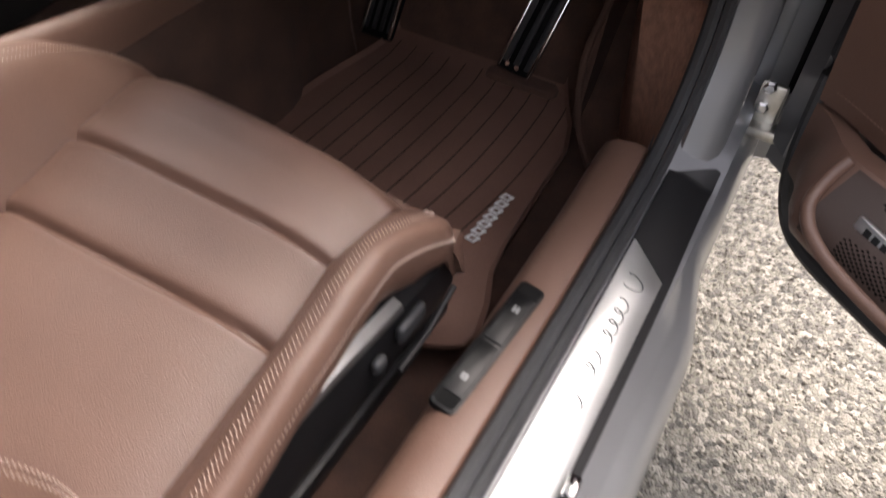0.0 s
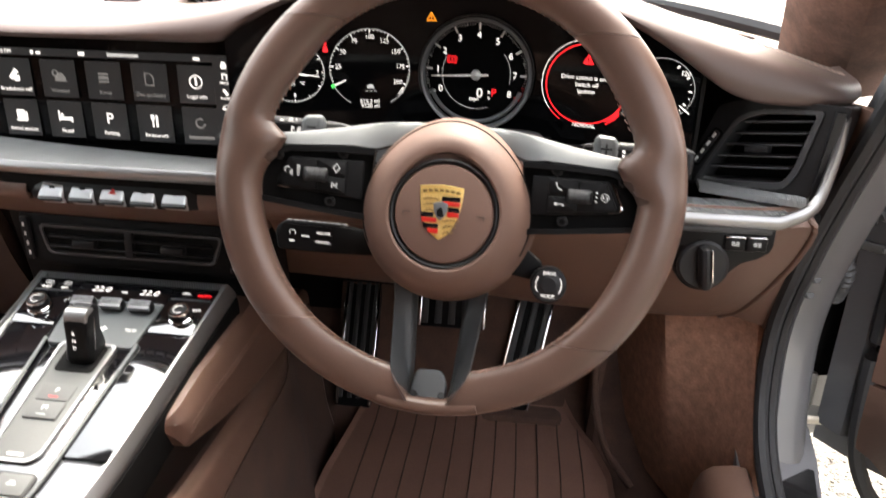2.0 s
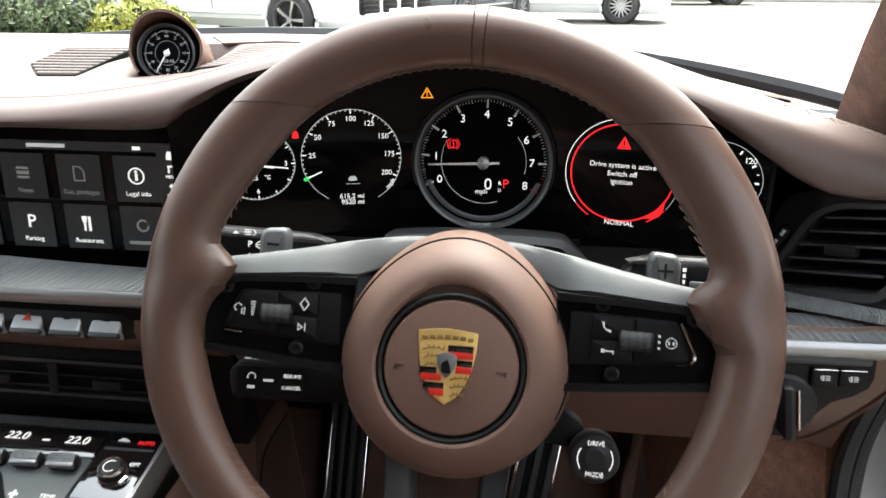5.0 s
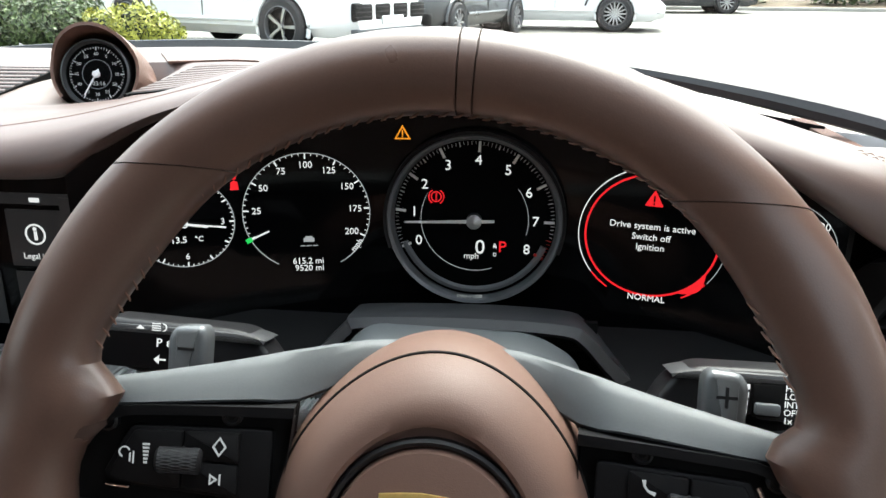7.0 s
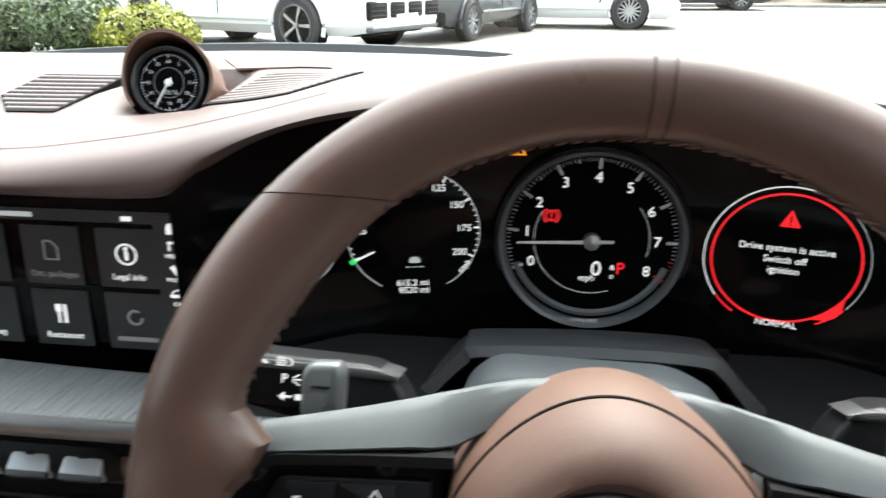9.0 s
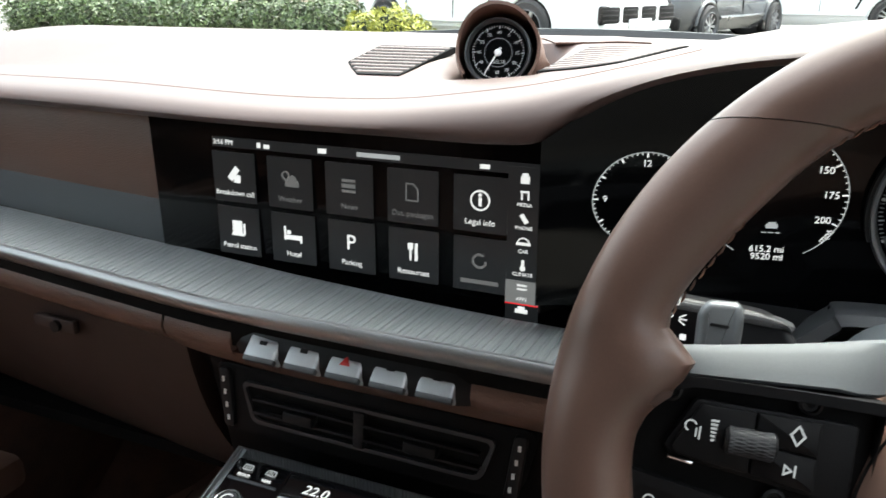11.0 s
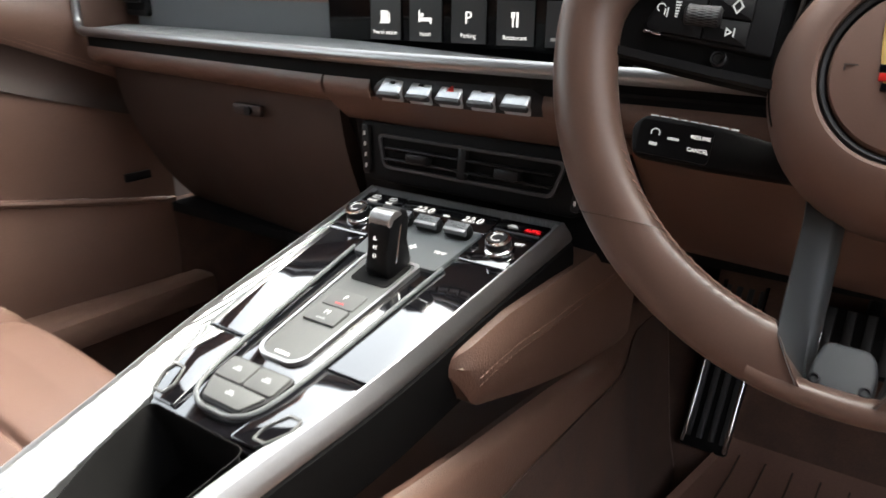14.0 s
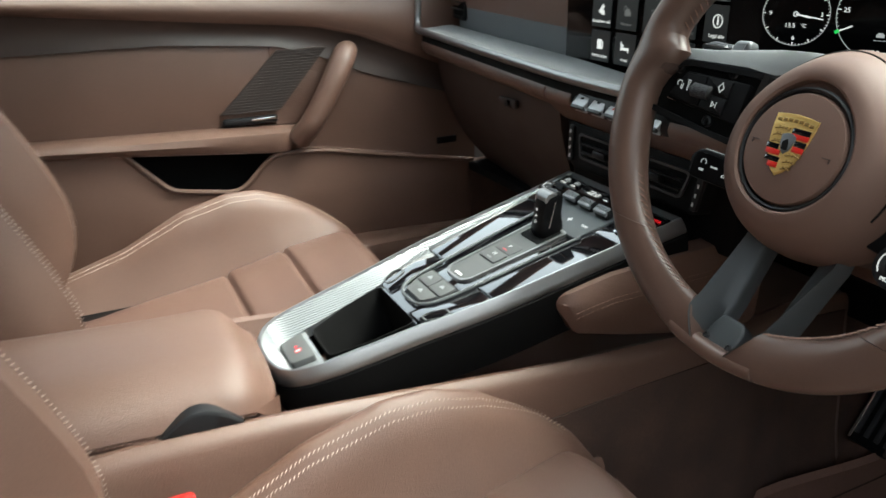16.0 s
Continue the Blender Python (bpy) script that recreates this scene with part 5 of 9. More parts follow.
# black lining between the pad's lip and the display
def lining(u, v):
    x = 0.108 + 0.46 * u
    y0, z0 = 0.184, flow(LX, LZ, x) + 0.003
    return (x, y0 + (cl_y(min(max(x, 0.118), 0.604)) + 0.004 - y0) * v if cl_y(x) > y0 else y0 + 0.02 * v, z0 - 0.004 * v)


part("upper_lining", sheet(lining, 50, 4, 0.004, back=(0, 0, 1)), black_soft, clus, "matt black hood lining")
part("lower_lining", sheet(lambda u, v: (0.155 + 0.386 * u, lerp((0, 0.35, 1), (0.127, 0.15, 0.205), v) + 0.0, lerp((0, 0.35, 1), (0.757, 0.776, 0.799), v)), 30, 8, 0.006, back=(0, 0.4, -0.9)), black_soft, clus, "matt black lower lining")
part("side_lining", sheet(lambda u, v: (0.569 - 0.006 * u, 0.185 + 0.04 * u, 0.775 + 0.1 * v), 4, 6, 0.004, back=(1, 0.5, 0)), black_soft, clus)
part("side_lining", sheet(lambda u, v: (0.118 + 0.02 * u, 0.186 + 0.03 * u, 0.778 + 0.12 * v), 4, 6, 0.004, back=(-0.5, 0.5, 0)), black_deep, clus)


def ticks(parent, cx, cz, r, a0, a1, n, major, long, short, mat_, w=0.0007):
    for k in range(n + 1):
        a = radians(a0 + (a1 - a0) * k / n)
        big_ = k % major == 0
        L = long if big_ else short
        x, z = cx + (r - L / 2) * math.cos(a), cz + (r - L / 2) * math.sin(a)
        part("tick", rbox((0, 0, 0), (L, w * (2.0 if big_ else 1.0), 0.0003), 0, cl(x, z, 0.0014) @ pose(0, 0, 0, 0, 0, math.degrees(a))), mat_, parent)


def arc(cx, cz, r, w, a0, a1, n=40, h=0.001):
    P = [radians(a0 + (a1 - a0) * j / n) for j in range(n + 1)]
    return loft([[cl(cx + q * math.cos(a), cz + q * math.sin(a), hh).translation for q, hh in ((r - w, h), (r, h), (r, h + 0.0003), (r - w, h + 0.0003))] for a in P])


def word(s, x, z, size, ink, parent, align="CENTER", turn=0.0, h=0.0014):
    return text("lettering", s, cl(x, z, h) @ pose(0, 0, 0, 0, 0, turn), size, ink, parent, align)


# rev counter: a real dial with its own rim
TC = (0.3565, 0.8610)
TM = axes((TC[0], cl_y(TC[0]) - 0.002, TC[1]), (1, 0, 0), (0, 0.0, 1))
tach = part("rev_counter", lathe([(0, 0.0), (0.0515, 0.0), (0.0515, 0.002), (0, 0.002)], 64, TM), dial_face, clus, "black rev counter dial")
part("dial_rim", lathe([(0.0525, 0.0), (0.0558, 0.001), (0.0566, 0.005), (0.0552, 0.0085), (0.0532, 0.0075), (0.0516, 0.002)], 64, TM), silver_ring, tach, "satin grey rim")
part("rim_hood", loft([[TM @ Vector((q * math.cos(a), q * math.sin(a), h)) for q, h in ((0.0562, -0.004), (0.0582, 0.0), (0.058, 0.008), (0.0555, 0.007))] for a in [radians(-20 + 220 * j / 40) for j in range(41)]]), black_satin, tach)
part("inner_rim", loft([[TM @ Vector((q * math.cos(a), q * math.sin(a), h)) for q, h in ((0.0455, 0.002), (0.047, 0.0042), (0.049, 0.0042), (0.0497, 0.002))] for a in [radians(-160 + 140 * j / 40 + 0) for j in range(41)]]), silver_ring, tach, "grey lower arc")
A0, A1 = 203.0, -29.0
for k in range(81):
    a = radians(A0 + (A1 - A0) * k / 80)
    big_ = k % 10 == 0
    L, wd = (0.0066, 0.0016) if big_ else ((0.003, 0.0006) if k % 5 == 0 else (0.0022, 0.0003))
    red = k > 74
    m = TM @ pose(0.0498 * math.cos(a), 0.0498 * math.sin(a), 0.0026, 0, 0, math.degrees(a)) @ Matrix.Translation((-L / 2 + 0.001, 0, 0))
    part("tick", rbox((0, 0, 0), (L, wd, 0.0008 if big_ else 0.0003), 0, m), (red_plastic if red else mark_white), tach)
for k in range(9):
    a = radians(A0 + (A1 - A0) * k / 8)
    text("numeral", str(k), TM @ Matrix.Translation((0.0388 * math.cos(a), 0.0388 * math.sin(a), 0.0026)), 0.0092, lit_white, tach)
part("inner_arc", join(hoop(0, 0, 0.0345, 0.0003, TM @ Matrix.Translation((0, 0, 0.0022)), 30, 150, 290), hoop(0, 0, 0.0345, 0.0003, TM @ Matrix.Translation((0, 0, 0.0022)), 12, -15, 38)), lit_grey, tach)
text("speed_readout", "0", TM @ Matrix.Translation((0.004, -0.0185, 0.0026)), 0.0135, lit_white, tach)
text("unit", "mph", TM @ Matrix.Translation((-0.0015, -0.0245, 0.0026)), 0.0056, lit_white, tach)
text("gear_readout", "P", TM @ Matrix.Translation((0.0183, -0.0178, 0.0026)), 0.0105, lit_red, tach)
for k, s in enumerate(("R", "N", "D")):
    text("gear_list", s, TM @ Matrix.Translation((0.0136, -0.0145 - (0.0032, 0.0062 - 0.003, 0.0085)[k] + 0.001 * (k == 0), 0.0026)), 0.0034, lit_white, tach)
text("scale_note", "1/min x 1000", TM @ Matrix.Translation((-0.002, -0.0512, 0.0066)), 0.0032, lit_grey, tach)
BM = TM @ Matrix.Translation((-0.0245, 0.0145, 0.0024))
part("brake_lamp", join(hoop(0, 0, 0.0035, 0.0007, BM), hoop(0, 0, 0.0052, 0.0007, BM, 12, 120, 240), hoop(0, 0, 0.0052, 0.0007, BM, 12, -60, 60), rbox((0, 0.0007, 0), (0.0009, 0.003, 0.0003), 0, BM), rbox((0, -0.0018, 0), (0.0009, 0.0009, 0.0003), 0, BM)), lit_red, tach, "glowing red brake lamp")
needle = TM @ pose(0, 0, 0.006, 0, 0, 182.5)
part("needle", prism([(-0.013, -0.0008), (0.0, -0.0011), (0.0445, -0.0005), (0.0445, 0.0005), (0.0, 0.0011), (-0.013, 0.0008)], 0, 0.001, needle), mark_white, tach, "white needle")
part("needle_cap", lathe([(0, -0.004), (0.0048, -0.004), (0.0048, 0.0015), (0.0, 0.0032)], 28, TM @ Matrix.Translation((0, 0, 0.006))), aluminium, tach, "brushed cap")

# speedometer
SC = (0.2500, 0.8640)
sp = part("speedometer", arc(*SC, 0.0393, 0.0005, -60, 240, 70), lit_grey, clus, "round speedometer drawn in white")
ticks(sp, *SC, 0.0388, 204, -24, 40, 5, 0.0034, 0.0014, lit_white, 0.00045)
for k, s in enumerate((None, "25", "50", "75", "100", "125", "150", "175", "200")):
    if s:
        a = radians(204 - 228 * k / 8)
        word(s, SC[0] + (0.0308 - 0.001 * (len(s) > 2)) * math.cos(a), SC[1] + 0.0315 * math.sin(a), 0.006, lit_white, sp)
part("speed_needle", rbox((0, 0, 0), (0.013, 0.0011, 0.0003), 0, cl(SC[0] - 0.0297, SC[1] - 0.0135, 0.002) @ pose(0, 0, 0, 0, 0, 24)), lit_white, sp)
part("green_mark", rbox((0, 0, 0), (0.004, 0.003, 0.0003), 0, cl(SC[0] - 0.0362, SC[1] - 0.0165, 0.002) @ pose(0, 0, 0, 0, 0, 24)), lit_green, sp, "green limit mark")
word("mph", SC[0] + 0.0302, SC[1] - 0.0222, 0.0055, lit_white, sp, turn=52)
word("615.2 mi", SC[0] + 0.0088, SC[1] - 0.0325, 0.0058, lit_white, sp, "RIGHT")
word("9520 mi", SC[0] + 0.0088, SC[1] - 0.0374, 0.0058, lit_white, sp, "RIGHT")
part("car_symbol", join(rbox((0, 0.0006, 0), (0.0068, 0.0026, 0.0003), 0, cl(SC[0], SC[1] - 0.0185, 0.0014)), rbox((0, 0.0024, 0), (0.0046, 0.0014, 0.0003), 0, cl(SC[0], SC[1] - 0.0185, 0.0014)), *[rbox((0.004 * q, -0.0034, 0), (0.003, 0.0005, 0.0003), 0, cl(SC[0], SC[1] - 0.0185, 0.0014)) for q in (-1, 0, 1)]), lit_grey, sp)

# clock
CC = (0.1775, 0.861)
ck = part("clock", arc(*CC, 0.0287, 0.0005, 0, 360, 60), lit_grey, clus, "round clock drawn in white")
ticks(ck, *CC, 0.0282, 90, -270, 60, 5, 0.0028, 0.0012, lit_white, 0.00045)
for k, s in ((0, "12"), (3, "3"), (6, "6"), (9, "9")):
    a = radians(90 - 30 * k)
    word(s, CC[0] + 0.0217 * math.cos(a), CC[1] + 0.0217 * math.sin(a), 0.0056, lit_white, ck)
word("13.5", CC[0] - 0.004, CC[1] - 0.0105, 0.0058, lit_white, ck)
word("°C", CC[0] + 0.0075, CC[1] - 0.0105, 0.0048, lit_white, ck)
part("clock_pointer", join(rbox((0.0125, 0, 0), (0.025, 0.001, 0.0003), 0, cl(CC[0], CC[1], 0.002) @ pose(0, 0, 0, 0, 0, -9)), rbox((0.007, 0, 0.0002), (0.014, 0.0015, 0.0003), 0, cl(CC[0], CC[1], 0.002) @ pose(0, 0, 0, 0, 0, -11)), hoop(0, 0, 0.0024, 0.0008, cl(CC[0], CC[1], 0.002))), lit_white, ck, "white pointers")
part("seat_belt_lamp", join(prism([(-0.0026, -0.0034), (0.0026, -0.0034), (0.0021, 0.0016), (0.0, 0.0026), (-0.0021, 0.0016)], 0, 0.0003, cl(0.2075, 0.8845, 0.0014)), lathe([(0, 0), (0.0016, 0), (0.0016, 0.0003), (0, 0.0003)], 14, cl(0.2075, 0.8892, 0.0014))), lit_red, clus, "glowing red seat belt lamp")
part("warning_lamp", join(frame_ring([(-0.0052, -0.004), (0.0052, -0.004), (0, 0.005)], [(-0.0036, -0.0031), (0.0036, -0.0031), (0, 0.0031)], 0, 0.0004, cl(0.3105, 0.9155, 0.0014)), rbox((0, 0.0002, 0), (0.0009, 0.003, 0.0004), 0, cl(0.3105, 0.9155, 0.0014)), rbox((0, -0.0022, 0), (0.0009, 0.0009, 0.0004), 0, cl(0.3105, 0.9155, 0.0014))), lit_amber, clus, "glowing amber warning triangle")

# message gauge
MC = (0.4655, 0.8575)
mg = part("message_ring", arc(*MC, 0.0393, 0.0012, -57, 235, 70), lit_red, clus, "round red-ringed warning message")
part("outer_arc", arc(*MC, 0.0432, 0.0006, 60, 218, 40), lit_white, mg)
part("outer_arc", arc(*MC, 0.0432, 0.0009, 219, 237, 10), lit_red, mg)
part("outer_arc", arc(*MC, 0.0432, 0.0009, 300, 322, 10), lit_red, mg)
part("outer_arc", arc(*MC, 0.0432, 0.0004, -36, 40, 20), lit_grey, mg)
part("bottom_arc", arc(*MC, 0.0393, 0.0012, 235, 303, 20), lit_red, mg)
part("exit_mark", loft([[cl(MC[0] + q * math.cos(radians(a)), MC[1] + q * math.sin(radians(a)), hh).translation for q, hh in ((0.0382, 0.001), (0.0387 + 0.005 * math.sin(math.pi * (a + 66) / 40) ** 2, 0.001), (0.0387 + 0.005 * math.sin(math.pi * (a + 66) / 40) ** 2, 0.0014), (0.0382, 0.0014))] for a in range(-66, -25, 2)]), lit_red, mg)
part("message_triangle", prism(rounded([(-0.0056, -0.0046), (0.0056, -0.0046), (0, 0.0058)], 0.001, 3), 0, 0.0004, cl(MC[0] + 0.0005, MC[1] + 0.0242, 0.0014)), lit_red, mg, "red warning triangle")
part("exclamation", join(rbox((0, 0.0006, 0.0006), (0.0009, 0.004, 0.0003), 0, cl(MC[0] + 0.0005, MC[1] + 0.0238, 0.0014)), rbox((0, -0.0026, 0.0006), (0.0009, 0.001, 0.0003), 0, cl(MC[0] + 0.0005, MC[1] + 0.0238, 0.0014))), screen_black, mg)
word("Drive system is active", MC[0] + 0.0005, MC[1] + 0.0065, 0.0058, lit_white, mg)
word("Switch off", MC[0] + 0.0005, MC[1] - 0.0004, 0.0058, lit_white, mg)
word("ignition", MC[0] + 0.0005, MC[1] - 0.0068, 0.0058, lit_white, mg)
word("NORMAL", MC[0] + 0.001, MC[1] - 0.0405, 0.0056, lit_white, mg)

# right-hand gauge
RC = (0.5345, 0.8610)
rg = part("side_gauge", arc(*RC, 0.0285, 0.0004, -110, 130, 50), lit_grey, clus, "round fuel and temperature gauge drawn in white")
ticks(rg, *RC, 0.0262, 60, -60, 8, 2, 0.003, 0.0016, lit_white)
word("120", RC[0] + 0.019, RC[1] + 0.016, 0.006, lit_white, rg)
part("gauge_needle", rbox((0, 0, 0), (0.012, 0.0012, 0.0003), 0, cl(RC[0] + 0.022, RC[1] - 0.017, 0.002) @ pose(0, 0, 0, 0, 0, -35)), lit_white, rg)

# raised arch over the steering column, and the column's grey collar
arch = [(0.26, 0.168, 0.783), (0.273, 0.165, 0.799), (0.285, 0.161, 0.8125), (0.294, 0.16, 0.8175), (0.36, 0.16, 0.8205), (0.414, 0.16, 0.8192), (0.428, 0.161, 0.813), (0.442, 0.164, 0.797), (0.46, 0.168, 0.777)]
AR = spline(arch, 4)
part("column_arch", loft([[p + Vector((0, 0.035, -0.006)), p + Vector((0, 0.004, 0.0006)), p + Vector((0, 0, 0)), p + Vector((0.36 - p.x) * 0.05 * Vector((1, 0, 0)) + Vector((0, -0.004, -0.0045))), p + Vector(((0.36 - p.x) * 0.06, 0.002, -0.009)), p + Vector(((0.36 - p.x) * 0.06, 0.035, -0.012))] for p in AR]), grey_dark, clus, "matt black arch over the column")
part("arch_back", sheet(lambda u, v: (0.285 + 0.15 * u, 0.185, 0.765 + 0.045 * v), 4, 2, 0.004, back=(0, 1, 0)), black_deep, clus)
# ---- steering wheel
TAU = radians(20.45)
WC = Vector((0.3533, 0.008, 0.8165))
WM = axes(WC, (1, -0.001, -0.0279), (0.0264, math.sin(TAU), math.cos(TAU))) @ Matrix.Diagonal((1.005, 1.005, 1, 1))
wheel = thing("steering_wheel", "brown leather sports steering wheel with dark grey spokes", "steering wheel", (0.3533, 0.008, 0.8165))


def thumb(dg):
    """Extra fullness of the rim: a soft swelling for the hand and a lip that runs out on to each side spoke."""
    return sum(0.38 * math.exp(-((e - 29) / 12) ** 2) + 1.75 * math.exp(-((e - 7.5) / (3.6 if e > 7.5 else 6.0)) ** 2) for e in (dg, 180 - dg))


def rim_ring(a, cut=None):
    """Cross-section of the rim at angle a: fuller where the thumbs rest. cut gives the angle by radius."""
    dg = math.degrees(a)
    bump = thumb(dg)
    low = math.exp(-((math.degrees(a) - 345) / 16) ** 2) + math.exp(-((math.degrees(a) - 195) / 16) ** 2)
    wi = 0.0172 + 0.0048 * bump + 0.001 * low
    rc = 0.1815 - wi
    flat = 1 - 0.9 * (1 - smooth(4, 80, abs(dg % 360 - 270)))
    out = []
    for j in range(20):
        b = 2 * math.pi * j / 20
        cx = math.copysign(abs(math.cos(b)) ** 0.92, math.cos(b))
        q = cut(rc + wi * cx) if cut else a
        out.append(WM @ Vector(((rc + wi * cx) * math.cos(q), (rc + wi * cx) * math.sin(q), 0.00825 * (flat - 1) + 0.00825 * (flat + 1) * math.sin(b))))
    return out


def level(v, left, gap):
    """A level cut across the rim at height v; gap leaves room for the seam."""
    def fn(r):
        q = math.asin(v / r)
        return (math.pi - q if left else q) + gap
    return fn


def notch(r):
    """Half-width, as an angle, of the gap in which the lower spoke meets the rim."""
    return math.asin((0.0285 - 0.75 * (r - 0.153)) / r)


G = 0.0022
up_r, up_l, lo_l, lo_r = (lambda g_: level(0.118, False, g_)), (lambda g_: level(0.119, True, g_)), (lambda g_: level(-0.1125, True, g_)), (lambda g_: level(-0.114, False, g_ + 2 * math.pi))
top1, top2 = radians(86.9), radians(89.3)
cuts = ((lambda r: lo_r(G)(r) - 2 * math.pi, up_r(-G)), (up_r(G), lambda r: top1 - G), (lambda r: top1 + G, lambda r: top2 - G), (lambda r: top2 + G, up_l(-G)), (up_l(G), lo_l(-G)), (lo_l(G), lambda r: 1.5 * math.pi - notch(r)), (lambda r: 1.5 * math.pi + notch(r), lo_r(-G)))
for c0, c1 in cuts:
    a, b = c0(0.1645), c1(0.1645)
    n = max(3, int(abs(b - a) / radians(2.4)))
    part("rim", loft([rim_ring((a + (b - a) * k / n) % (2 * math.pi), lambda r, f=k / n: c0(r) + (c1(r) - c0(r)) * f) for k in range(n + 1)]), leather_rim, wheel, "brown smooth leather rim section")
thin = [[WM @ Vector(((0.1745 + 0.007 * math.cos(q)) * math.cos(a), (0.1745 + 0.007 * math.cos(q)) * math.sin(a), -0.007 + 0.0092 * math.sin(q))) for q in np.linspace(0, 2 * math.pi, 14, endpoint=False)] for a in np.linspace(radians(257), radians(283), 14)]
part("rim", loft(thin), leather_rim, wheel, "thin brown leather strip below the lower spoke")
def core_ring(a):
    ring = rim_ring(a % (2 * math.pi))
    c = sum(ring, Vector()) / len(ring)
    return [c + (p - c) * 0.92 for p in ring]


part("rim_core", loft([core_ring(a) for a in np.linspace(radians(-78), radians(258), 90)]), mat_groove, wheel)


def rim_seam(a0, a1, phase=0.0):
    """Cross-stitched seam on the inner side of the rim."""
    vs, fs = [], []
    n = int(abs(a1 - a0) * radians(1) * 0.148 / 0.0058)
    for k in range(n):
        a = radians(a0 + (a1 - a0) * (k + 0.5) / n)
        dg = math.degrees(a) % 360
        bump = thumb(dg)
        r = 0.1815 - 2 * (0.0172 + 0.0048 * bump) - 0.0002
        da = 0.0022 / r
        p0, p1 = WM @ Vector((r * math.cos(a - da), r * math.sin(a - da), 0.0045)), WM @ Vector((r * math.cos(a + da), r * math.sin(a + da), -0.0035))
        c = WM @ Vector(((r - 0.0003) * math.cos(a), (r - 0.0003) * math.sin(a), 0.0005))
        k0 = len(vs)
        t = (p1 - p0).normalized()
        s = t.orthogonal().normalized()
        u = t.cross(s)
        for q, w in ((p0, 0.6), (c, 1.0), (p1, 0.6)):
            for j in range(4):
                an = j * math.pi / 2
                vs.append(q + (s * math.cos(an) + u * math.sin(an)) * 0.0006 * w)
        for e in range(2):
            for j in range(4):
                fs.append((k0 + e * 4 + j, k0 + e * 4 + (j + 1) % 4, k0 + e * 4 + 4 + (j + 1) % 4, k0 + e * 4 + 4 + j))
    return fill(vs, fs)


for a, b in ((42, 136), (20, 40), (138, 163), (197, 255), (285, 342)):
    part("rim_stitching", rim_seam(a, b), thread_brown, wheel, "brown cross stitching")

# hub: a domed pad with a ringed centre
HC = (0.0015, -0.0225)
HM = WM @ Matrix.Translation((HC[0], HC[1], -0.0145))
prof = [(0.056, -0.065), (0.068, -0.056), (0.0722, -0.04), (0.072, -0.026), (0.0698, -0.0105), (0.066, 0.0005), (0.061, 0.0095), (0.0545, 0.016), (0.0485, 0.0192), (0.0445, 0.0197), (0.0428, 0.0186), (0.0424, 0.013)]
def hub_ring(r, h):
    out = []
    for j in range(72):
        a = 2 * math.pi * j / 72
        s = math.sin(a)
        stretch = 1.0 + 0.1 * max(0, s) ** 3
        drop = -0.006 * max(0.0, s) ** 2 if r > 0.06 else 0.0
        out.append(HM @ Vector((r * math.cos(a), r * s * stretch, h + drop)))
    return out


hub = part("hub_pad", loft([hub_ring(r, h) for r, h in prof]), hub_skin, wheel, "brown leather hub pad")
part("hub_seam", tube([HM @ Vector((0.0666 * math.cos(a), 0.0666 * math.sin(a) * (1 + 0.1 * max(0, math.sin(a)) ** 3), -0.001 - 0.006 * max(0, math.sin(a)) ** 2)) for a in np.linspace(radians(-25), radians(205), 70)], 0.0008, 5), black_deep, hub)
part("centre_ring", lathe([(0.0424, 0.010), (0.0423, 0.0172), (0.041, 0.0182), (0.0395, 0.0172), (0.0385, 0.011)], 64, HM), black_satin, hub, "black ring groove")
part("centre_disc", lathe([(0.0382, 0.008), (0.0382, 0.0165), (0.037, 0.0188), (0.028, 0.0208), (0.015, 0.0218), (0, 0.022)], 64, HM), hub_skin, hub, "brown leather centre disc")
for s in (-1, 1):
    hm = HM @ Matrix.Translation((s * 0.0285, 0.0, 0.0207))
    part("horn_symbol", join(rbox((0, 0, 0), (0.006, 0.0006, 0.0008), 0, hm), rbox((0.0025 * s, -0.0012, 0), (0.0006, 0.003, 0.0008), 0, hm)), dark_brown, hub)
part("tiny_sensor", lathe([(0, 0), (0.0009, 0), (0.0009, 0.0004), (0, 0.0004)], 10, HM @ Matrix.Translation((0.001, -0.0445, 0.0192))), black_deep, hub)
# shield emblem: plain fields of colour
def shield(w, top, bot, n=12):
    pts = [(-w, top), (-0.5 * w, top + 0.0012), (0, top + 0.0018), (0.5 * w, top + 0.0012), (w, top)]
    for k in range(1, n):
        t = k / n
        pts.append((w * (1 - t ** 2.4) ** 0.62 * (1 - 0.05 * t), top - (top - bot) * t))
    pts.append((0, bot - 0.0006))
    for k in range(n - 1, 0, -1):
        t = k / n
        pts.append((-w * (1 - t ** 2.4) ** 0.62 * (1 - 0.05 * t), top - (top - bot) * t))
    return pts


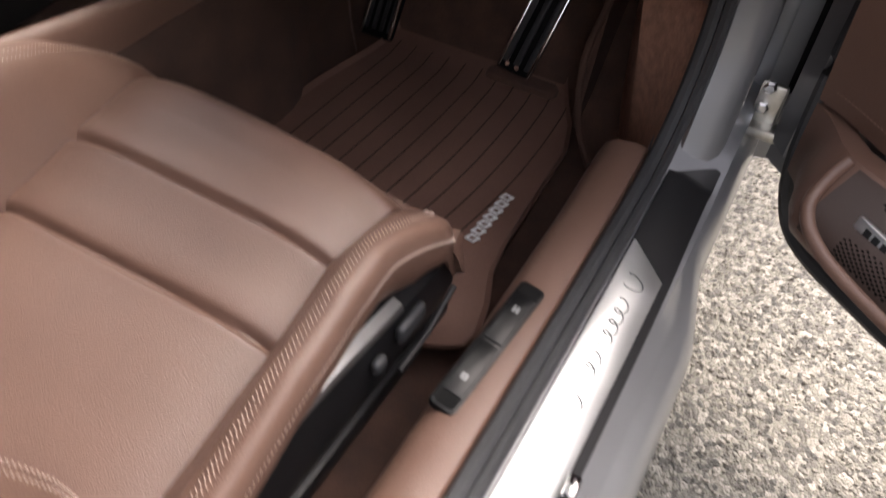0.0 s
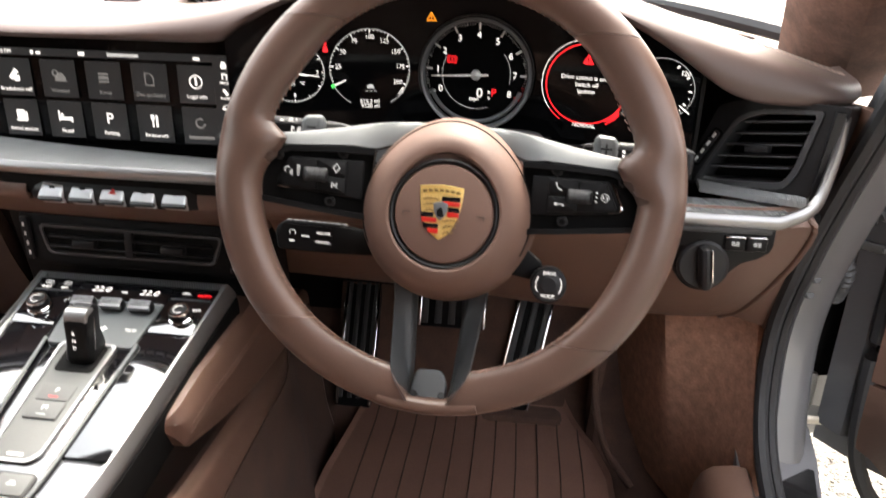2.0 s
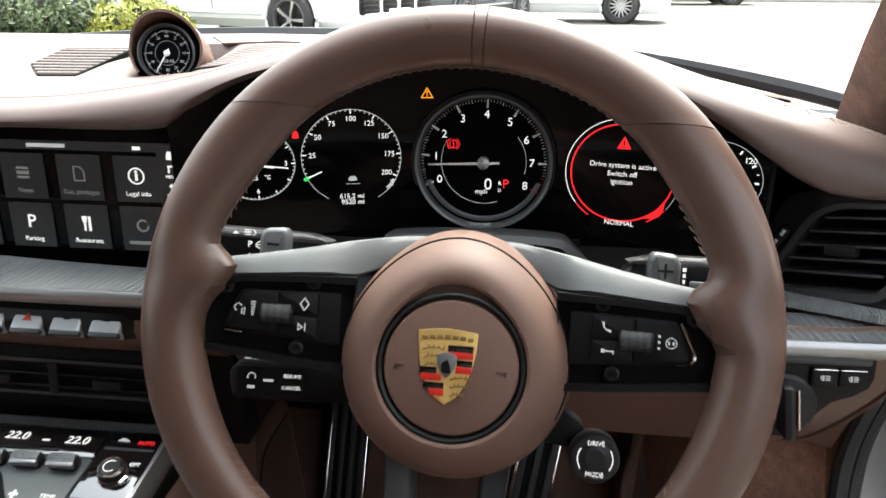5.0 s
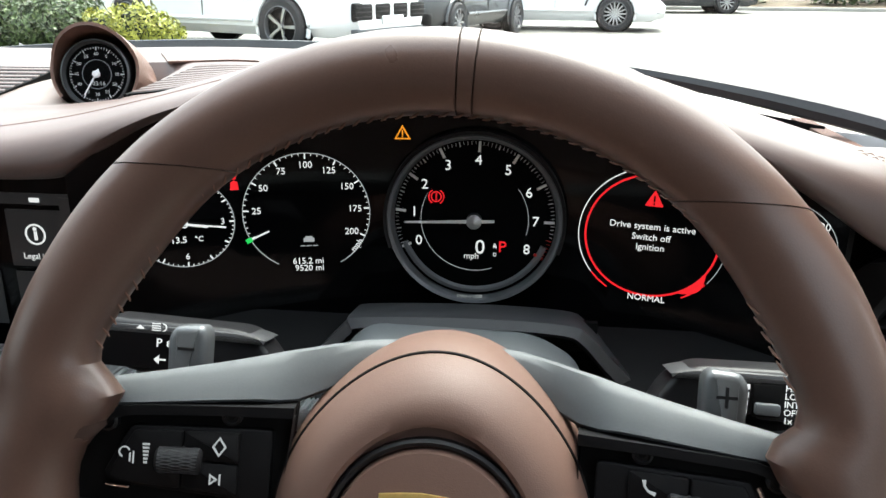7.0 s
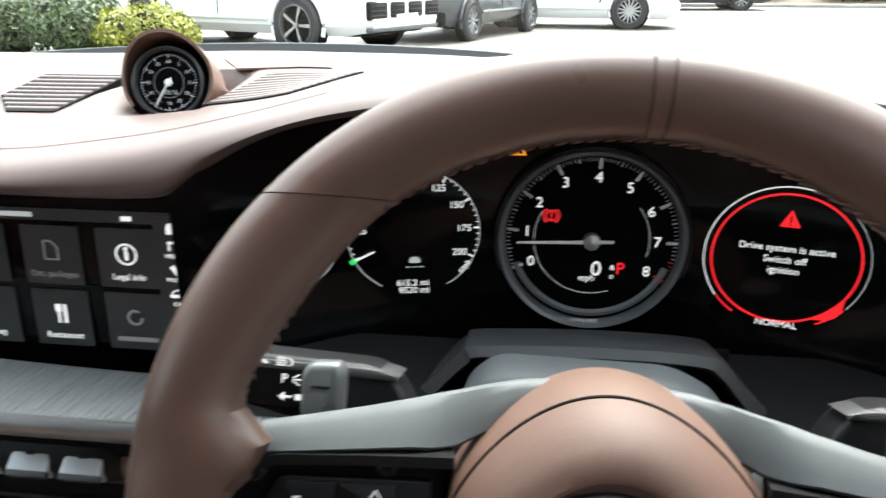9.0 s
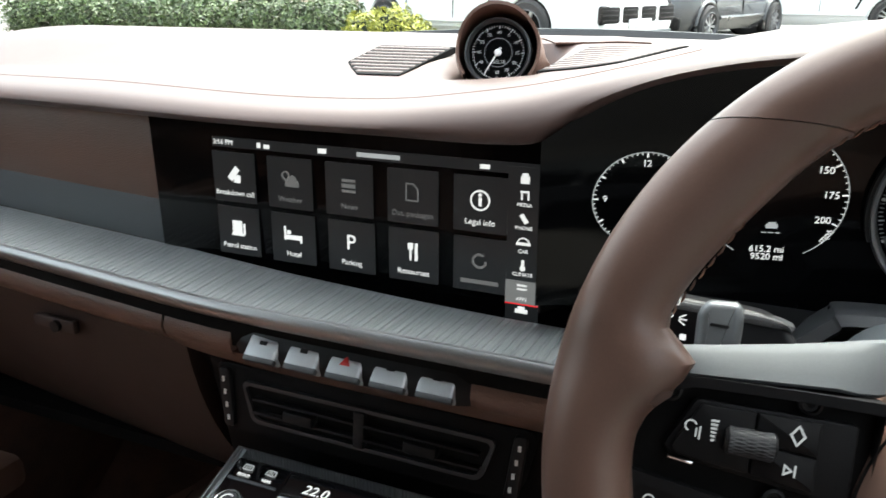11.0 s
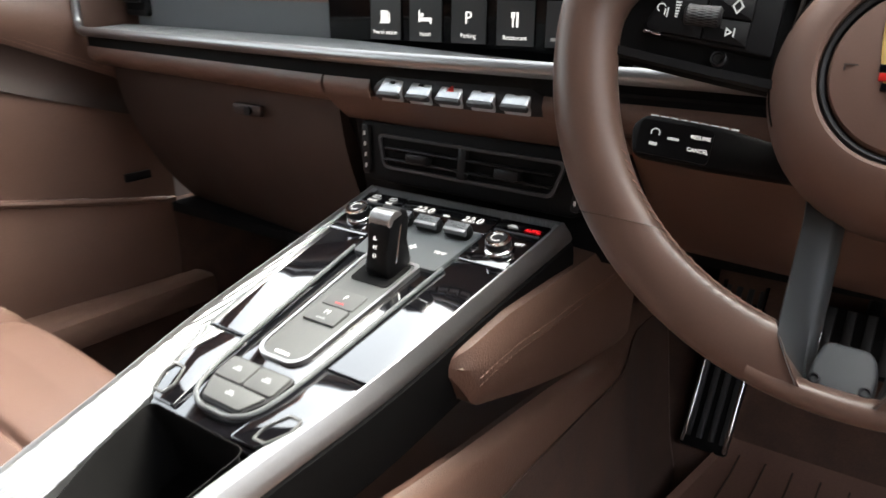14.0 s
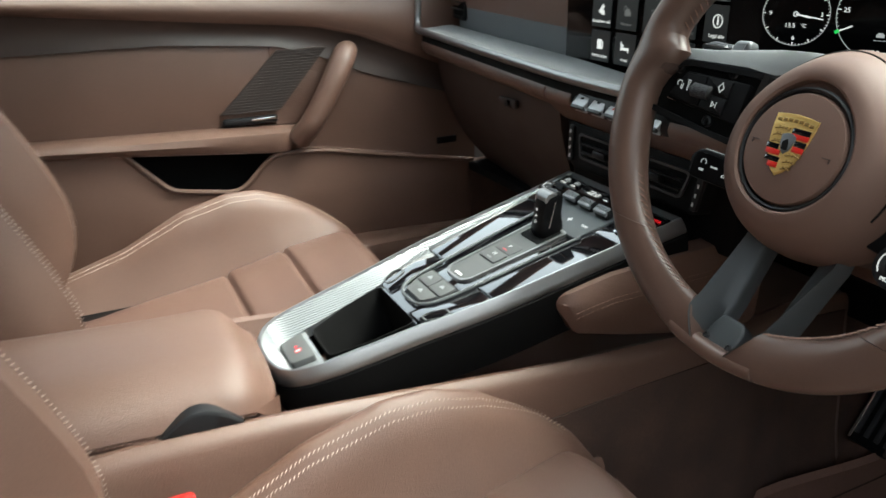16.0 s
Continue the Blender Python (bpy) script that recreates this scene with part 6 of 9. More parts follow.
EM = HM @ Matrix.Translation((-0.0022, 0.001, 0.0206))
em = part("emblem", prism(shield(0.0168, 0.0195, -0.0205), -0.001, 0.0016, EM, 0.0006), gold, wheel, "gold shield emblem with red and black bars")
part("emblem_field", prism(shield(0.0153, 0.0128, -0.0187), 0.0012, 0.0019, EM), gold_matt, em)
for k in range(7):
    part("emblem_stroke", rbox((-0.0128 + 0.00425 * k, 0.0168 - 0.00012 * (k - 3) ** 2, 0.0017), (0.0032, 0.0022, 0.0005), 0.0002, EM), gold_dark, em)
for x0, x1, y0, y1, mt in ((0.0005, 0.0147, 0.0087, 0.0124, black_gloss), (0.0005, 0.0147, 0.0052, 0.0086, red_enamel), (0.0058, 0.0145, 0.0006, 0.0043, black_gloss), (0.0055, 0.0142, -0.0030, 0.0005, red_enamel),
                           (-0.0146, -0.005, -0.0040, -0.0004, black_gloss), (-0.0138, -0.0022, -0.0078, -0.0042, red_enamel), (-0.0122, -0.0006, -0.0122, -0.0088, black_gloss), (-0.0085, -0.0006, -0.0160, -0.0124, red_enamel)):
    part("emblem_bar", rbox(((x0 + x1) / 2, (y0 + y1) / 2, 0.002), (x1 - x0, y1 - y0, 0.0008), 0.0002, EM), mt, em)
for sx, y0 in ((-1, 0.0105), (1, -0.0055)):
    for k in range(3):
        run = 0.0115 - 0.0022 * k
        st = -0.0135 + 0.0006 * k if sx < 0 else 0.0025 + 0.0002 * k
        yk = y0 - 0.0046 * k
        part("emblem_stroke", join(tube([EM @ Vector((st + run * q / 6, yk - 0.0012 + 0.0014 * math.sin(q * 0.45), 0.0022)) for q in range(7)], 0.00045, 5), *[tube([EM @ Vector((st + run * q / 4, yk - 0.0006, 0.0022)), EM @ Vector((st + run * q / 4 + 0.0004, yk + 0.0012, 0.0022))], 0.0004, 5) for q in range(1, 5)]), gold_dark, em)
cs_ = part("emblem_centre", prism([(x + 0.0002, y + 0.0014) for x, y in shield(0.0056, 0.0052, -0.0068)], 0.0018, 0.003, EM, 0.0004), silver_ring, em, "small silver inner shield")
part("emblem_spot", prism(rounded([(-0.0028, 0.002), (0.0006, 0.0045), (0.0022, 0.0008), (0.003, -0.003), (0.0, -0.0035), (-0.0024, -0.0026)], 0.001), 0.0028, 0.0033, EM), black_deep, cs_)

# side spokes: a broad grey bar that slants back to the hub, over a black switch panel
for s in (-1, 1):
    rows = ((0.15, 0.017, -0.012, 0.028, -0.015), (0.133, 0.0205, -0.0165, 0.0315, -0.0225), (0.119, 0.0215, -0.0185, 0.0338, -0.0275), (0.095, 0.0235, -0.023, 0.0385, -0.033), (0.076, 0.0248, -0.0275, 0.0428, -0.0375), (0.068, 0.0242, -0.032, 0.0448, -0.0405), (0.06, 0.0245, -0.038, 0.0463, -0.044), (0.05, 0.0285, -0.046, 0.0483, -0.05), (0.036, 0.036, -0.054, 0.0505, -0.058), (0.02, 0.042, -0.06, 0.0515, -0.064))
    rings = []
    for x, v0, w0, v1, w1 in rows:
        w0, w1 = w0 + 0.013, w1 + 0.013
        rings.append([WM @ Vector((s * x, v, w)) for v, w in ((v0, w0 - 0.012), (v0 - 0.0006, w0 - 0.002), (v0 + 0.0008, w0 - 0.0003), (v0 + 0.3 * (v1 - v0), w0 + 0.3 * (w1 - w0) + 0.0006), (v0 + 0.75 * (v1 - v0), w0 + 0.72 * (w1 - w0) + 0.0008), (v1 - 0.001, w1 + 0.0002), (v1, w1 - 0.003), (v1 - 0.002, w1 - 0.012))])
    part("spoke", loft(rings), grey_satin, wheel, "dark grey metal spoke")
    M = lambda pts: [(s * x, y) for x, y in pts]
    WS = WM @ Matrix.Translation((s * 0.14, 0, -0.0025)) @ pose(0, 0, 0, 0, -8 * s, 0) @ Matrix.Translation((-s * 0.14, 0, 0))
    outl = rounded(M(((0.058, 0.0235), (0.09, 0.0225), (0.135, 0.0205), (0.1585, -0.012), (0.1525, -0.0235), (0.09, -0.0305), (0.062, -0.033))), [0, 0, 0.012, 0.006, 0.006, 0, 0], 5)
    inl = rounded(M(((0.058, 0.019), (0.09, 0.0185), (0.1325, 0.0165), (0.1535, -0.012), (0.1485, -0.0195), (0.09, -0.0262), (0.062, -0.0285))), [0, 0, 0.01, 0.005, 0.005, 0, 0], 5)
    blk = part("spoke_panel", prism(outl, -0.02, -0.005, WS, 0.002), black_deep, wheel, "black switch panel")
    part("panel_rim", frame_ring(outl, inl, -0.008, 0.001, WS), black_soft, blk)
    for x, y in ((0.1345, 0.0135), (0.0837, 0.0182), (0.1495, -0.0142), (0.0912, -0.0205)):
        m = WS @ Matrix.Translation((s * x, y, -0.0045))
        sc = part("screw", lathe([(0.0, 0.0), (0.0043, 0.0), (0.0043, 0.0036), (0.0032, 0.0044), (0.0028, 0.0028), (0, 0.0028)], 18, m), black_satin, blk)
        part("screw_socket", lathe([(0, 0.0022), (0.0017, 0.0022), (0.0017, 0.0033), (0, 0.0033)], 6, m), black_deep, sc)
    # three buttons round a knurled thumb roller, on a raised block
    part("button_block", prism(rounded(M(((0.066, 0.0135), (0.1245, 0.0125), (0.1345, -0.0075), (0.131, -0.0115), (0.066, -0.0175))), 0.002), -0.01, 0.0, WS, 0.001), black_soft, blk)
    part("button", prism(rounded(M(((0.1025, 0.0118), (0.1225, 0.011), (0.1318, -0.0072), (0.1292, -0.0102), (0.1025, -0.0122))), 0.0015), -0.002, 0.0022, WS, 0.001), black_soft, blk)
    part("button", prism(rounded(M(((0.079, 0.0122), (0.1018, 0.0118), (0.1018, 0.0002), (0.079, -0.0008))), 0.001), -0.002, 0.0022, WS, 0.001), black_soft, blk)
    part("button", prism(rounded(M(((0.079, -0.0014), (0.1018, -0.0004), (0.1018, -0.0122), (0.079, -0.0142))), 0.001), -0.002, 0.0022, WS, 0.001), black_soft, blk)
    rl = part("thumb_roller", tube([WS @ Vector((s * x, -0.0004, 0.001)) for x in (0.0938, 0.095, 0.1115, 0.1128)], [0.0042, 0.0056, 0.0056, 0.0042], 20), black_satin, blk, "knurled thumb roller")
    rid = [tube([WS @ Vector((s * 0.0952, -0.0004 + 0.0056 * math.sin(b), 0.001 + 0.0056 * math.cos(b))), WS @ Vector((s * 0.1113, -0.0004 + 0.0056 * math.sin(b + 0.5 * d), 0.001 + 0.0056 * math.cos(b + 0.5 * d)))], 0.0003, 4) for b in np.linspace(-1.3, 1.3, 11) for d in (-1, 1)]
    part("knurling", join(*rid), grey_dark, rl)
    T = lambda x, y: WS @ Matrix.Translation((s * x, y, 0.0024))
    if s < 0:
        part("voice_symbol", join(hoop(0, 0.001, 0.0024, 0.0006, T(0.1255, 0.002), 12, 20, 250), rbox((0.0022, -0.0012, 0), (0.0006, 0.0035, 0.0004), 0, T(0.1255, 0.001)), rbox((0.0036, -0.0012, 0), (0.0006, 0.005, 0.0004), 0, T(0.1255, 0.001)), *[rbox((0, -0.004 + 0.0015 * q, 0), (0.0014 + 0.0003 * q, 0.0008, 0.0004), 0, T(0.117, 0.002)) for q in range(6)]), lit_grey, blk)
        part("diamond_symbol", frame_ring([(0.003, 0), (0, 0.0042), (-0.003, 0), (0, -0.0042)], [(0.002, 0), (0, 0.003), (-0.002, 0), (0, -0.003)], 0, 0.0004, T(0.0872, 0.006)), lit_grey, blk)
        part("skip_symbol", join(rbox((0.0022, 0, 0), (0.0007, 0.0045, 0.0004), 0, T(0.0885, -0.0075)), frame_ring([(0.0015, 0), (-0.002, 0.0024), (-0.002, -0.0024)], [(0.0003, 0), (-0.0014, 0.0011), (-0.0014, -0.0011)], 0, 0.0004, T(0.0885, -0.0075))), lit_grey, blk)
        part("bright_lip", rbox((0, 0, 0), (0.01, 0.0014, 0.0026), 0.0006, WS @ Matrix.Translation((-0.1275, -0.0118, 0.0015)) @ pose(0, 0, 0, 0, 0, -6)), chrome, blk, "chrome lip")
    else:
        part("phone_symbol", tube([T(0.087, 0.006) @ Vector(p) for p in ((-0.0022, 0.003, 0), (-0.0018, 0.0005, 0), (-0.0004, -0.0012, 0), (0.0024, -0.0022, 0))], [0.0009, 0.0005, 0.0005, 0.0009], 5), lit_grey, blk)
        part("back_symbol", join(rbox((0.0004, 0, 0), (0.006, 0.0007, 0.0004), 0, T(0.088, -0.0072)), rbox((-0.0026, 0, 0), (0.0018, 0.0022, 0.0004), 0, T(0.088, -0.0072)), rbox((0.0032, -0.0008, 0), (0.0007, 0.0018, 0.0004), 0, T(0.088, -0.0072))), lit_grey, blk)
        part("dots", join(*[rbox((0, -0.0033 + 0.0033 * q, 0), (0.0014, 0.0014, 0.0004), 0, T(0.1157, 0.0002)) for q in range(3)]), lit_grey, blk)
        part("view_symbol", join(hoop(0, 0, 0.0031, 0.0005, T(0.1222, 0.0002)), rbox((-0.0012, 0, 0), (0.001, 0.0018, 0.0004), 0, T(0.1222, 0.0002)), rbox((0.0012, 0, 0), (0.001, 0.0018, 0.0004), 0, T(0.1222, 0.0002))), lit_grey, blk)
        lipp = spline([(0.1268, 0.0115, 0), (0.1345, -0.0045, 0), (0.1343, -0.0085, 0), (0.1315, -0.0108, 0), (0.1255, -0.0114, 0)], 5)
        part("bright_lip", tube([WS @ Vector((p.x, p.y, 0.0012)) for p in lipp], 0.0011, 6), chrome, blk, "chrome lip")
    # gear paddle behind the spoke
    pw = [(s * x, y) for x, y in ((0.1115, 0.0), (0.1295, -0.002), (0.1315, 0.044), (0.128, 0.0495), (0.1145, 0.0505), (0.112, 0.046))]
    PW = WM @ Matrix.Translation((0.001 * (s > 0), 0.0005, -0.0465 if s < 0 else -0.0366))
    pd = part("gear_paddle", prism(rounded(pw, 0.005), -0.0105, 0.0, PW, 0.004, 3), pale_grey, wheel, "grey metal gear paddle")
    mk = PW @ Matrix.Translation((s * 0.1215, 0.039, 0.0002))
    part("paddle_mark", rbox((0, 0, 0), (0.008, 0.0014, 0.0006), 0, mk) if s < 0 else join(rbox((0, 0, 0), (0.009, 0.0014, 0.0006), 0, mk), rbox((0, 0, 0), (0.0014, 0.009, 0.0007), 0, mk)), black_satin, pd)
    # lower spoke blade with a ridge along it
    rows = ((-0.066, 0.0405, 0.0262, 0.0228, -0.044, -0.042), (-0.09, 0.0375, 0.0248, 0.0208, -0.0465, -0.0385), (-0.12, 0.034, 0.0222, 0.0186, -0.038, -0.021), (-0.142, 0.0315, 0.0203, 0.0172, -0.0325, -0.0075), (-0.15, 0.0292, 0.0196, 0.0168, -0.0295, 0.001), (-0.157, 0.0248, 0.0186, 0.0161, -0.0265, 0.0032), (-0.164, 0.0204, 0.0176, 0.0154, -0.0225, 0.0032), (-0.1705, 0.0162, 0.0152, 0.014, -0.0192, 0.0028))
    rings = []
    for v, uo, ur, ui, w, wo in rows:
        rings.append([WM @ Vector((s * q, v, h)) for q, h in ((uo, w - 0.014), (uo + 0.0012, wo - 0.004), (uo, wo), (uo + 0.55 * (ur - uo), w + 0.4 * (wo - w)), (ur + 0.0006, w + 0.0012), (ur - 0.0006, w + 0.0006), (ui, w - 0.0035), (ui, w - 0.014))])
    part("lower_blade", loft(rings), blade_grey, wheel, "dark grey lower spoke")
PLM = WM @ Matrix.Translation((0.0005, -0.159, -0.012)) @ pose(0, 0, 0, -26)
pc = part("lower_plate", prism(rounded([(-0.0145, -0.0125), (0.0135, -0.0125), (0.0135, 0.003), (0.0095, 0.013), (-0.0118, 0.013), (-0.0145, 0.0)], [0.002, 0.002, 0.004, 0.005, 0.005, 0.004]), -0.012, 0.0012, PLM, 0.0025, 3), blade_grey, wheel, "dark grey plate with two screws")
for q in (-0.0112, 0.0104):
    part("screw", lathe([(0.0, 0.0), (0.0028, 0.0), (0.0028, 0.002), (0.0019, 0.0026), (0.0016, 0.001), (0, 0.001)], 16, PLM @ Matrix.Translation((q, -0.0082, 0.0))), black_satin, pc)
# drive mode dial
DM = WM @ Matrix.Translation((0.0866, -0.0709, -0.022)) @ Matrix.Scale(0.88, 4)
dm = part("mode_dial", lathe([(0.012, -0.02), (0.0165, -0.012), (0.0165, 0.003), (0.0155, 0.0055), (0.0135, 0.006), (0.0095, 0.0052)], 40, DM), black_satin, wheel, "black drive mode dial")
part("dial_top", lathe([(0.0, 0.002), (0.0155, 0.002), (0.0152, 0.0056), (0.0075, 0.0058), (0.0065, 0.0066), (0, 0.0066)], 36, DM), black_satin, dm)
text("dial_word", "DRIVE", DM @ Matrix.Translation((0, 0.0102, 0.006)), 0.0042, lit_white, dm)
text("dial_word", "MODE", DM @ Matrix.Translation((0, -0.0102, 0.006)), 0.0042, lit_white, dm)
part("dial_arc", join(hoop(0, 0, 0.0118, 0.0007, DM @ Matrix.Translation((0, 0, 0.0058)), 10, 145, 215), hoop(0, 0, 0.0118, 0.0007, DM @ Matrix.Translation((0, 0, 0.0058)), 10, -35, 35)), lit_white, dm)
part("dial_arm", prism(rounded([(0.045, -0.045), (0.06, -0.04), (0.082, -0.056), (0.075, -0.07), (0.05, -0.066)], 0.004), -0.05, -0.03, WM, 0.003), black_soft, wheel)

# ---- column and stalks
col = thing("steering_column", "brown shrouded steering column with black stalks", "steering column", (0.355, 0.08, 0.74))
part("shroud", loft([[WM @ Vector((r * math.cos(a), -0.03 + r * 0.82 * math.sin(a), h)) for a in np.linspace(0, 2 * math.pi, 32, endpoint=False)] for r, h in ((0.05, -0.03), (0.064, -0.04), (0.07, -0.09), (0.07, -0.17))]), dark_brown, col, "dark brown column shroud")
for s in (-1, 1):
    m = axes((0.2235, 0.092, 0.8285) if s < 0 else (0.4985, 0.092, 0.8215), (1, 0, -0.03), (0, 0.3, 1))
    half_ = rounded([(-0.052, -0.0125), (0.002, -0.0125), (0.012, -0.028), (0.049, -0.03), (0.047, -0.006), (0.032, 0.0112), (-0.046, 0.013), (-0.055, 0.006)], [0.004, 0.004, 0.004, 0.003, 0.014, 0.014, 0.005, 0.005])
    stalk = part("stalk", prism([(-s * x, y) for x, y in half_], -0.014, 0.008, m, 0.004, 4), black_satin, col, "black control stalk with grey top edge")
    part("stalk_top", prism([(-s * x, 0.0095 + 0.35 * (y - 0.0095)) for x, y in half_ if y > 0.001], -0.012, 0.0088, m, 0.002), grey_dark, stalk, "grey satin top edge")
    part("stalk_face", prism(rounded([(-s * x, y) for x, y in ((-0.05, -0.011), (0.0, -0.011), (0.0, 0.0065), (-0.05, 0.0065))], 0.003), 0.007, 0.0093, m), switch_black, stalk, "glossy black face")
    if s < 0:
        part("lamp_symbol", join(hoop(0, 0, 0.0021, 0.0005, m @ Matrix.Translation((-0.013, 0.0099, 0.009)), 12, -90, 90), *[rbox((-0.0165, 0.0083 + 0.0011 * q, 0.0091), (0.0045, 0.0005, 0.0003), 0, m) for q in range(4)], prism([(-0.027, 0.0085), (-0.0225, 0.0085), (-0.0248, 0.0105)], 0.009, 0.0093, m)), lit_white, stalk)
        text("stalk_word", "P", m @ Matrix.Translation((-0.0145, 0.002, 0.0095)), 0.0062, lit_white, stalk)
        part("ray_symbol", join(*[rbox((0.003, 0, 0), (0.0036, 0.0006, 0.0003), 0, m @ pose(-0.0115, 0.002, 0.0095, 0, 0, a)) for a in (-32, 0, 32)]), lit_white, stalk)
        part("arrow_symbol", join(rbox((-0.0125, -0.0062, 0.0095), (0.0035, 0.0009, 0.0003), 0, m), prism([(-0.0142, -0.0085), (-0.0142, -0.0039), (-0.017, -0.0062)], 0.0094, 0.0097, m), rbox((-0.0075, -0.0062, 0.0095), (0.003, 0.0028, 0.0003), 0, m)), lit_white, stalk)
    else:
        for k, w in enumerate(("HI", "LO", "INT", "OFF", "1x")):
            text("stalk_word", w, m @ Matrix.Translation((0.0125, 0.0045 - 0.0038 * k, 0.0095)), 0.0042, lit_white, stalk, "LEFT")
        well = part("slider_well", rbox((0.0045, -0.0022, 0.0092), (0.0125, 0.0155, 0.001), 0.0004, m), black_deep, stalk)
        part("stalk_slider", rbox((0.0045, -0.0055, 0.0112), (0.0115, 0.0055, 0.004), 0.0012, m), grey_satin, stalk, "grey slider")
        part("speed_bars", join(*[rbox((-0.0045, 0.004 - 0.0038 * q, 0.0095), (0.0022 - 0.0004 * q, 0.0024, 0.0003), 0, m) for q in range(4)]), lit_white, stalk)
        part("wiper_symbol", join(hoop(0, 0, 0.0024, 0.0005, m @ Matrix.Translation((0.016, 0.0085, 0.009)), 10, 0, 180), rbox((0.016, 0.0095, 0.0092), (0.0006, 0.003, 0.0003), 0, m)), lit_white, stalk)
# cruise control stalk low on the far side
CMx = axes((0.2255, 0.0735, 0.7385), (1, 0.2, -0.12), (0, 0.35, 1))
cs = part("cruise_stalk", prism(rounded([(-0.03, -0.015), (0.02, -0.015), (0.09, -0.012), (0.09, 0.004), (0.02, 0.012), (-0.026, 0.012), (-0.034, 0.004)], 0.005), -0.012, 0.006, CMx, 0.003), black_soft, col, "black cruise control stalk")
part("stalk_face", prism(rounded([(-0.028, -0.013), (0.017, -0.013), (0.017, 0.0085), (-0.028, 0.0085)], 0.003), 0.005, 0.0068, CMx), switch_black, cs)
text("stalk_word", "RESUME", CMx @ Matrix.Translation((0.0095, 0.0025, 0.007)), 0.0034, lit_white, cs)
text("stalk_word", "CANCEL", CMx @ Matrix.Translation((0.0095, -0.0055, 0.007)), 0.0034, lit_white, cs)
part("stalk_symbol", join(hoop(0, 0, 0.003, 0.0007, CMx @ Matrix.Translation((-0.018, 0.001, 0.007)), 16, -30, 210), rbox((-0.018, -0.006, 0.007), (0.005, 0.002, 0.0003), 0, CMx), rbox((-0.0065, -0.001, 0.007), (0.007, 0.0016, 0.0003), 0, CMx)), lit_grey, cs)
part("stalk_marks", join(*[rbox((-0.022 + 0.0062 * q, 0.0125, 0.0), (0.0045, 0.0006, 0.0035), 0, CMx) for q in range(9)]), lit_grey, cs)

collar = rounded([(0.28, 0.785), (0.2905, 0.8165), (0.304, 0.8285), (0.395, 0.827), (0.419, 0.813), (0.428, 0.785)], [0.002, 0.008, 0.012, 0.012, 0.01, 0.002], 5)
part("column_collar", prism([(x_, z_) for x_, z_ in collar], -0.012, 0.015, axes((0.001, 0.13, -0.005), (1, 0, 0), (0, 0, 1)), 0.008, 5), grey_satin, col, "dark grey rounded column collar")
# ---- centre console
con = thing("centre_console", "sloping centre console in gloss black and ribbed aluminium", "centre console", (0, -0.1, 0.5))
KM = axes((0, 0.1, 0.632), (1, 0, 0), (0, 0.966, 0.26))
RM = axes((0, 0.1, 0.634), (1, 0, 0), (0, 0.974, 0.226))
half = spline([(0.106, 0.045, 0), (0.099, -0.06, 0), (0.092, -0.18, 0), (0.079, -0.27, 0), (0.069, -0.35, 0), (0.06, -0.386, 0), (0.044, -0.404, 0), (0.02, -0.411, 0), (0.0, -0.412, 0)], 5)
right = [(p.x, p.y) for p in half]
outline = right + [(-x, y) for x, y in right[-2::-1]]


def grown(d, h, m=RM):
    """The console's outline grown outward by d, at height h over the rails."""
    out = []
    for x, y in outline:
        k = smooth(-0.34, -0.41, y)
        s_ = 1 if x > 0.001 else (-1 if x < -0.001 else 0)
        out.append(m @ Vector((x + s_ * d * (1 - 0.6 * k), y - d * k, h)))
    return out


# black body that carries the frame
part("body", loft([grown(0.0, -0.075), grown(0.0055, -0.05), grown(0.0078, -0.03), grown(0.008, -0.018), grown(0.002, -0.012)], cap=False), black_deep, con, "black textured console body")
# aluminium frame: a bevelled rail outside, ribbed flanks sloping in to the cup holder
fi = []
for x, y in outline:
    s = 1 if x >= 0 else -1
    wdt = lerp((-0.412, -0.386, -0.345, -0.25, -0.22, -0.19, 0.05), (0.03, 0.028, 0.03, 0.024, 0.016, 0.008, 0.007), y)
    fi.append(KM @ Vector((s * max(0.004, abs(x) - wdt), max(y, -0.394), -0.002)))
part("frame_rail", loft([grown(0.0, -0.001), fi, [p - Vector((0, 0, 0.012)) for p in fi], grown(0.0, -0.014)], loop=True), silver_ribs, con, "ribbed aluminium flank")
part("polished_edge", loft([grown(0.0068, -0.0155), grown(0.0075, -0.0125), grown(0.0062, -0.008), grown(0.0008, 0.0004), grown(-0.0008, 0.0006), grown(-0.002, -0.002), grown(-0.002, -0.0155)], loop=True), console_metal, con, "satin aluminium edge rail")
# gloss black panels
def panel(pts, h0, h1, mt, name, label="", bev=0.0008, r=0.003, parent=con):
    return part(name, prism(rounded(pts, r), h0, h1, KM, bev), mt, parent, label)


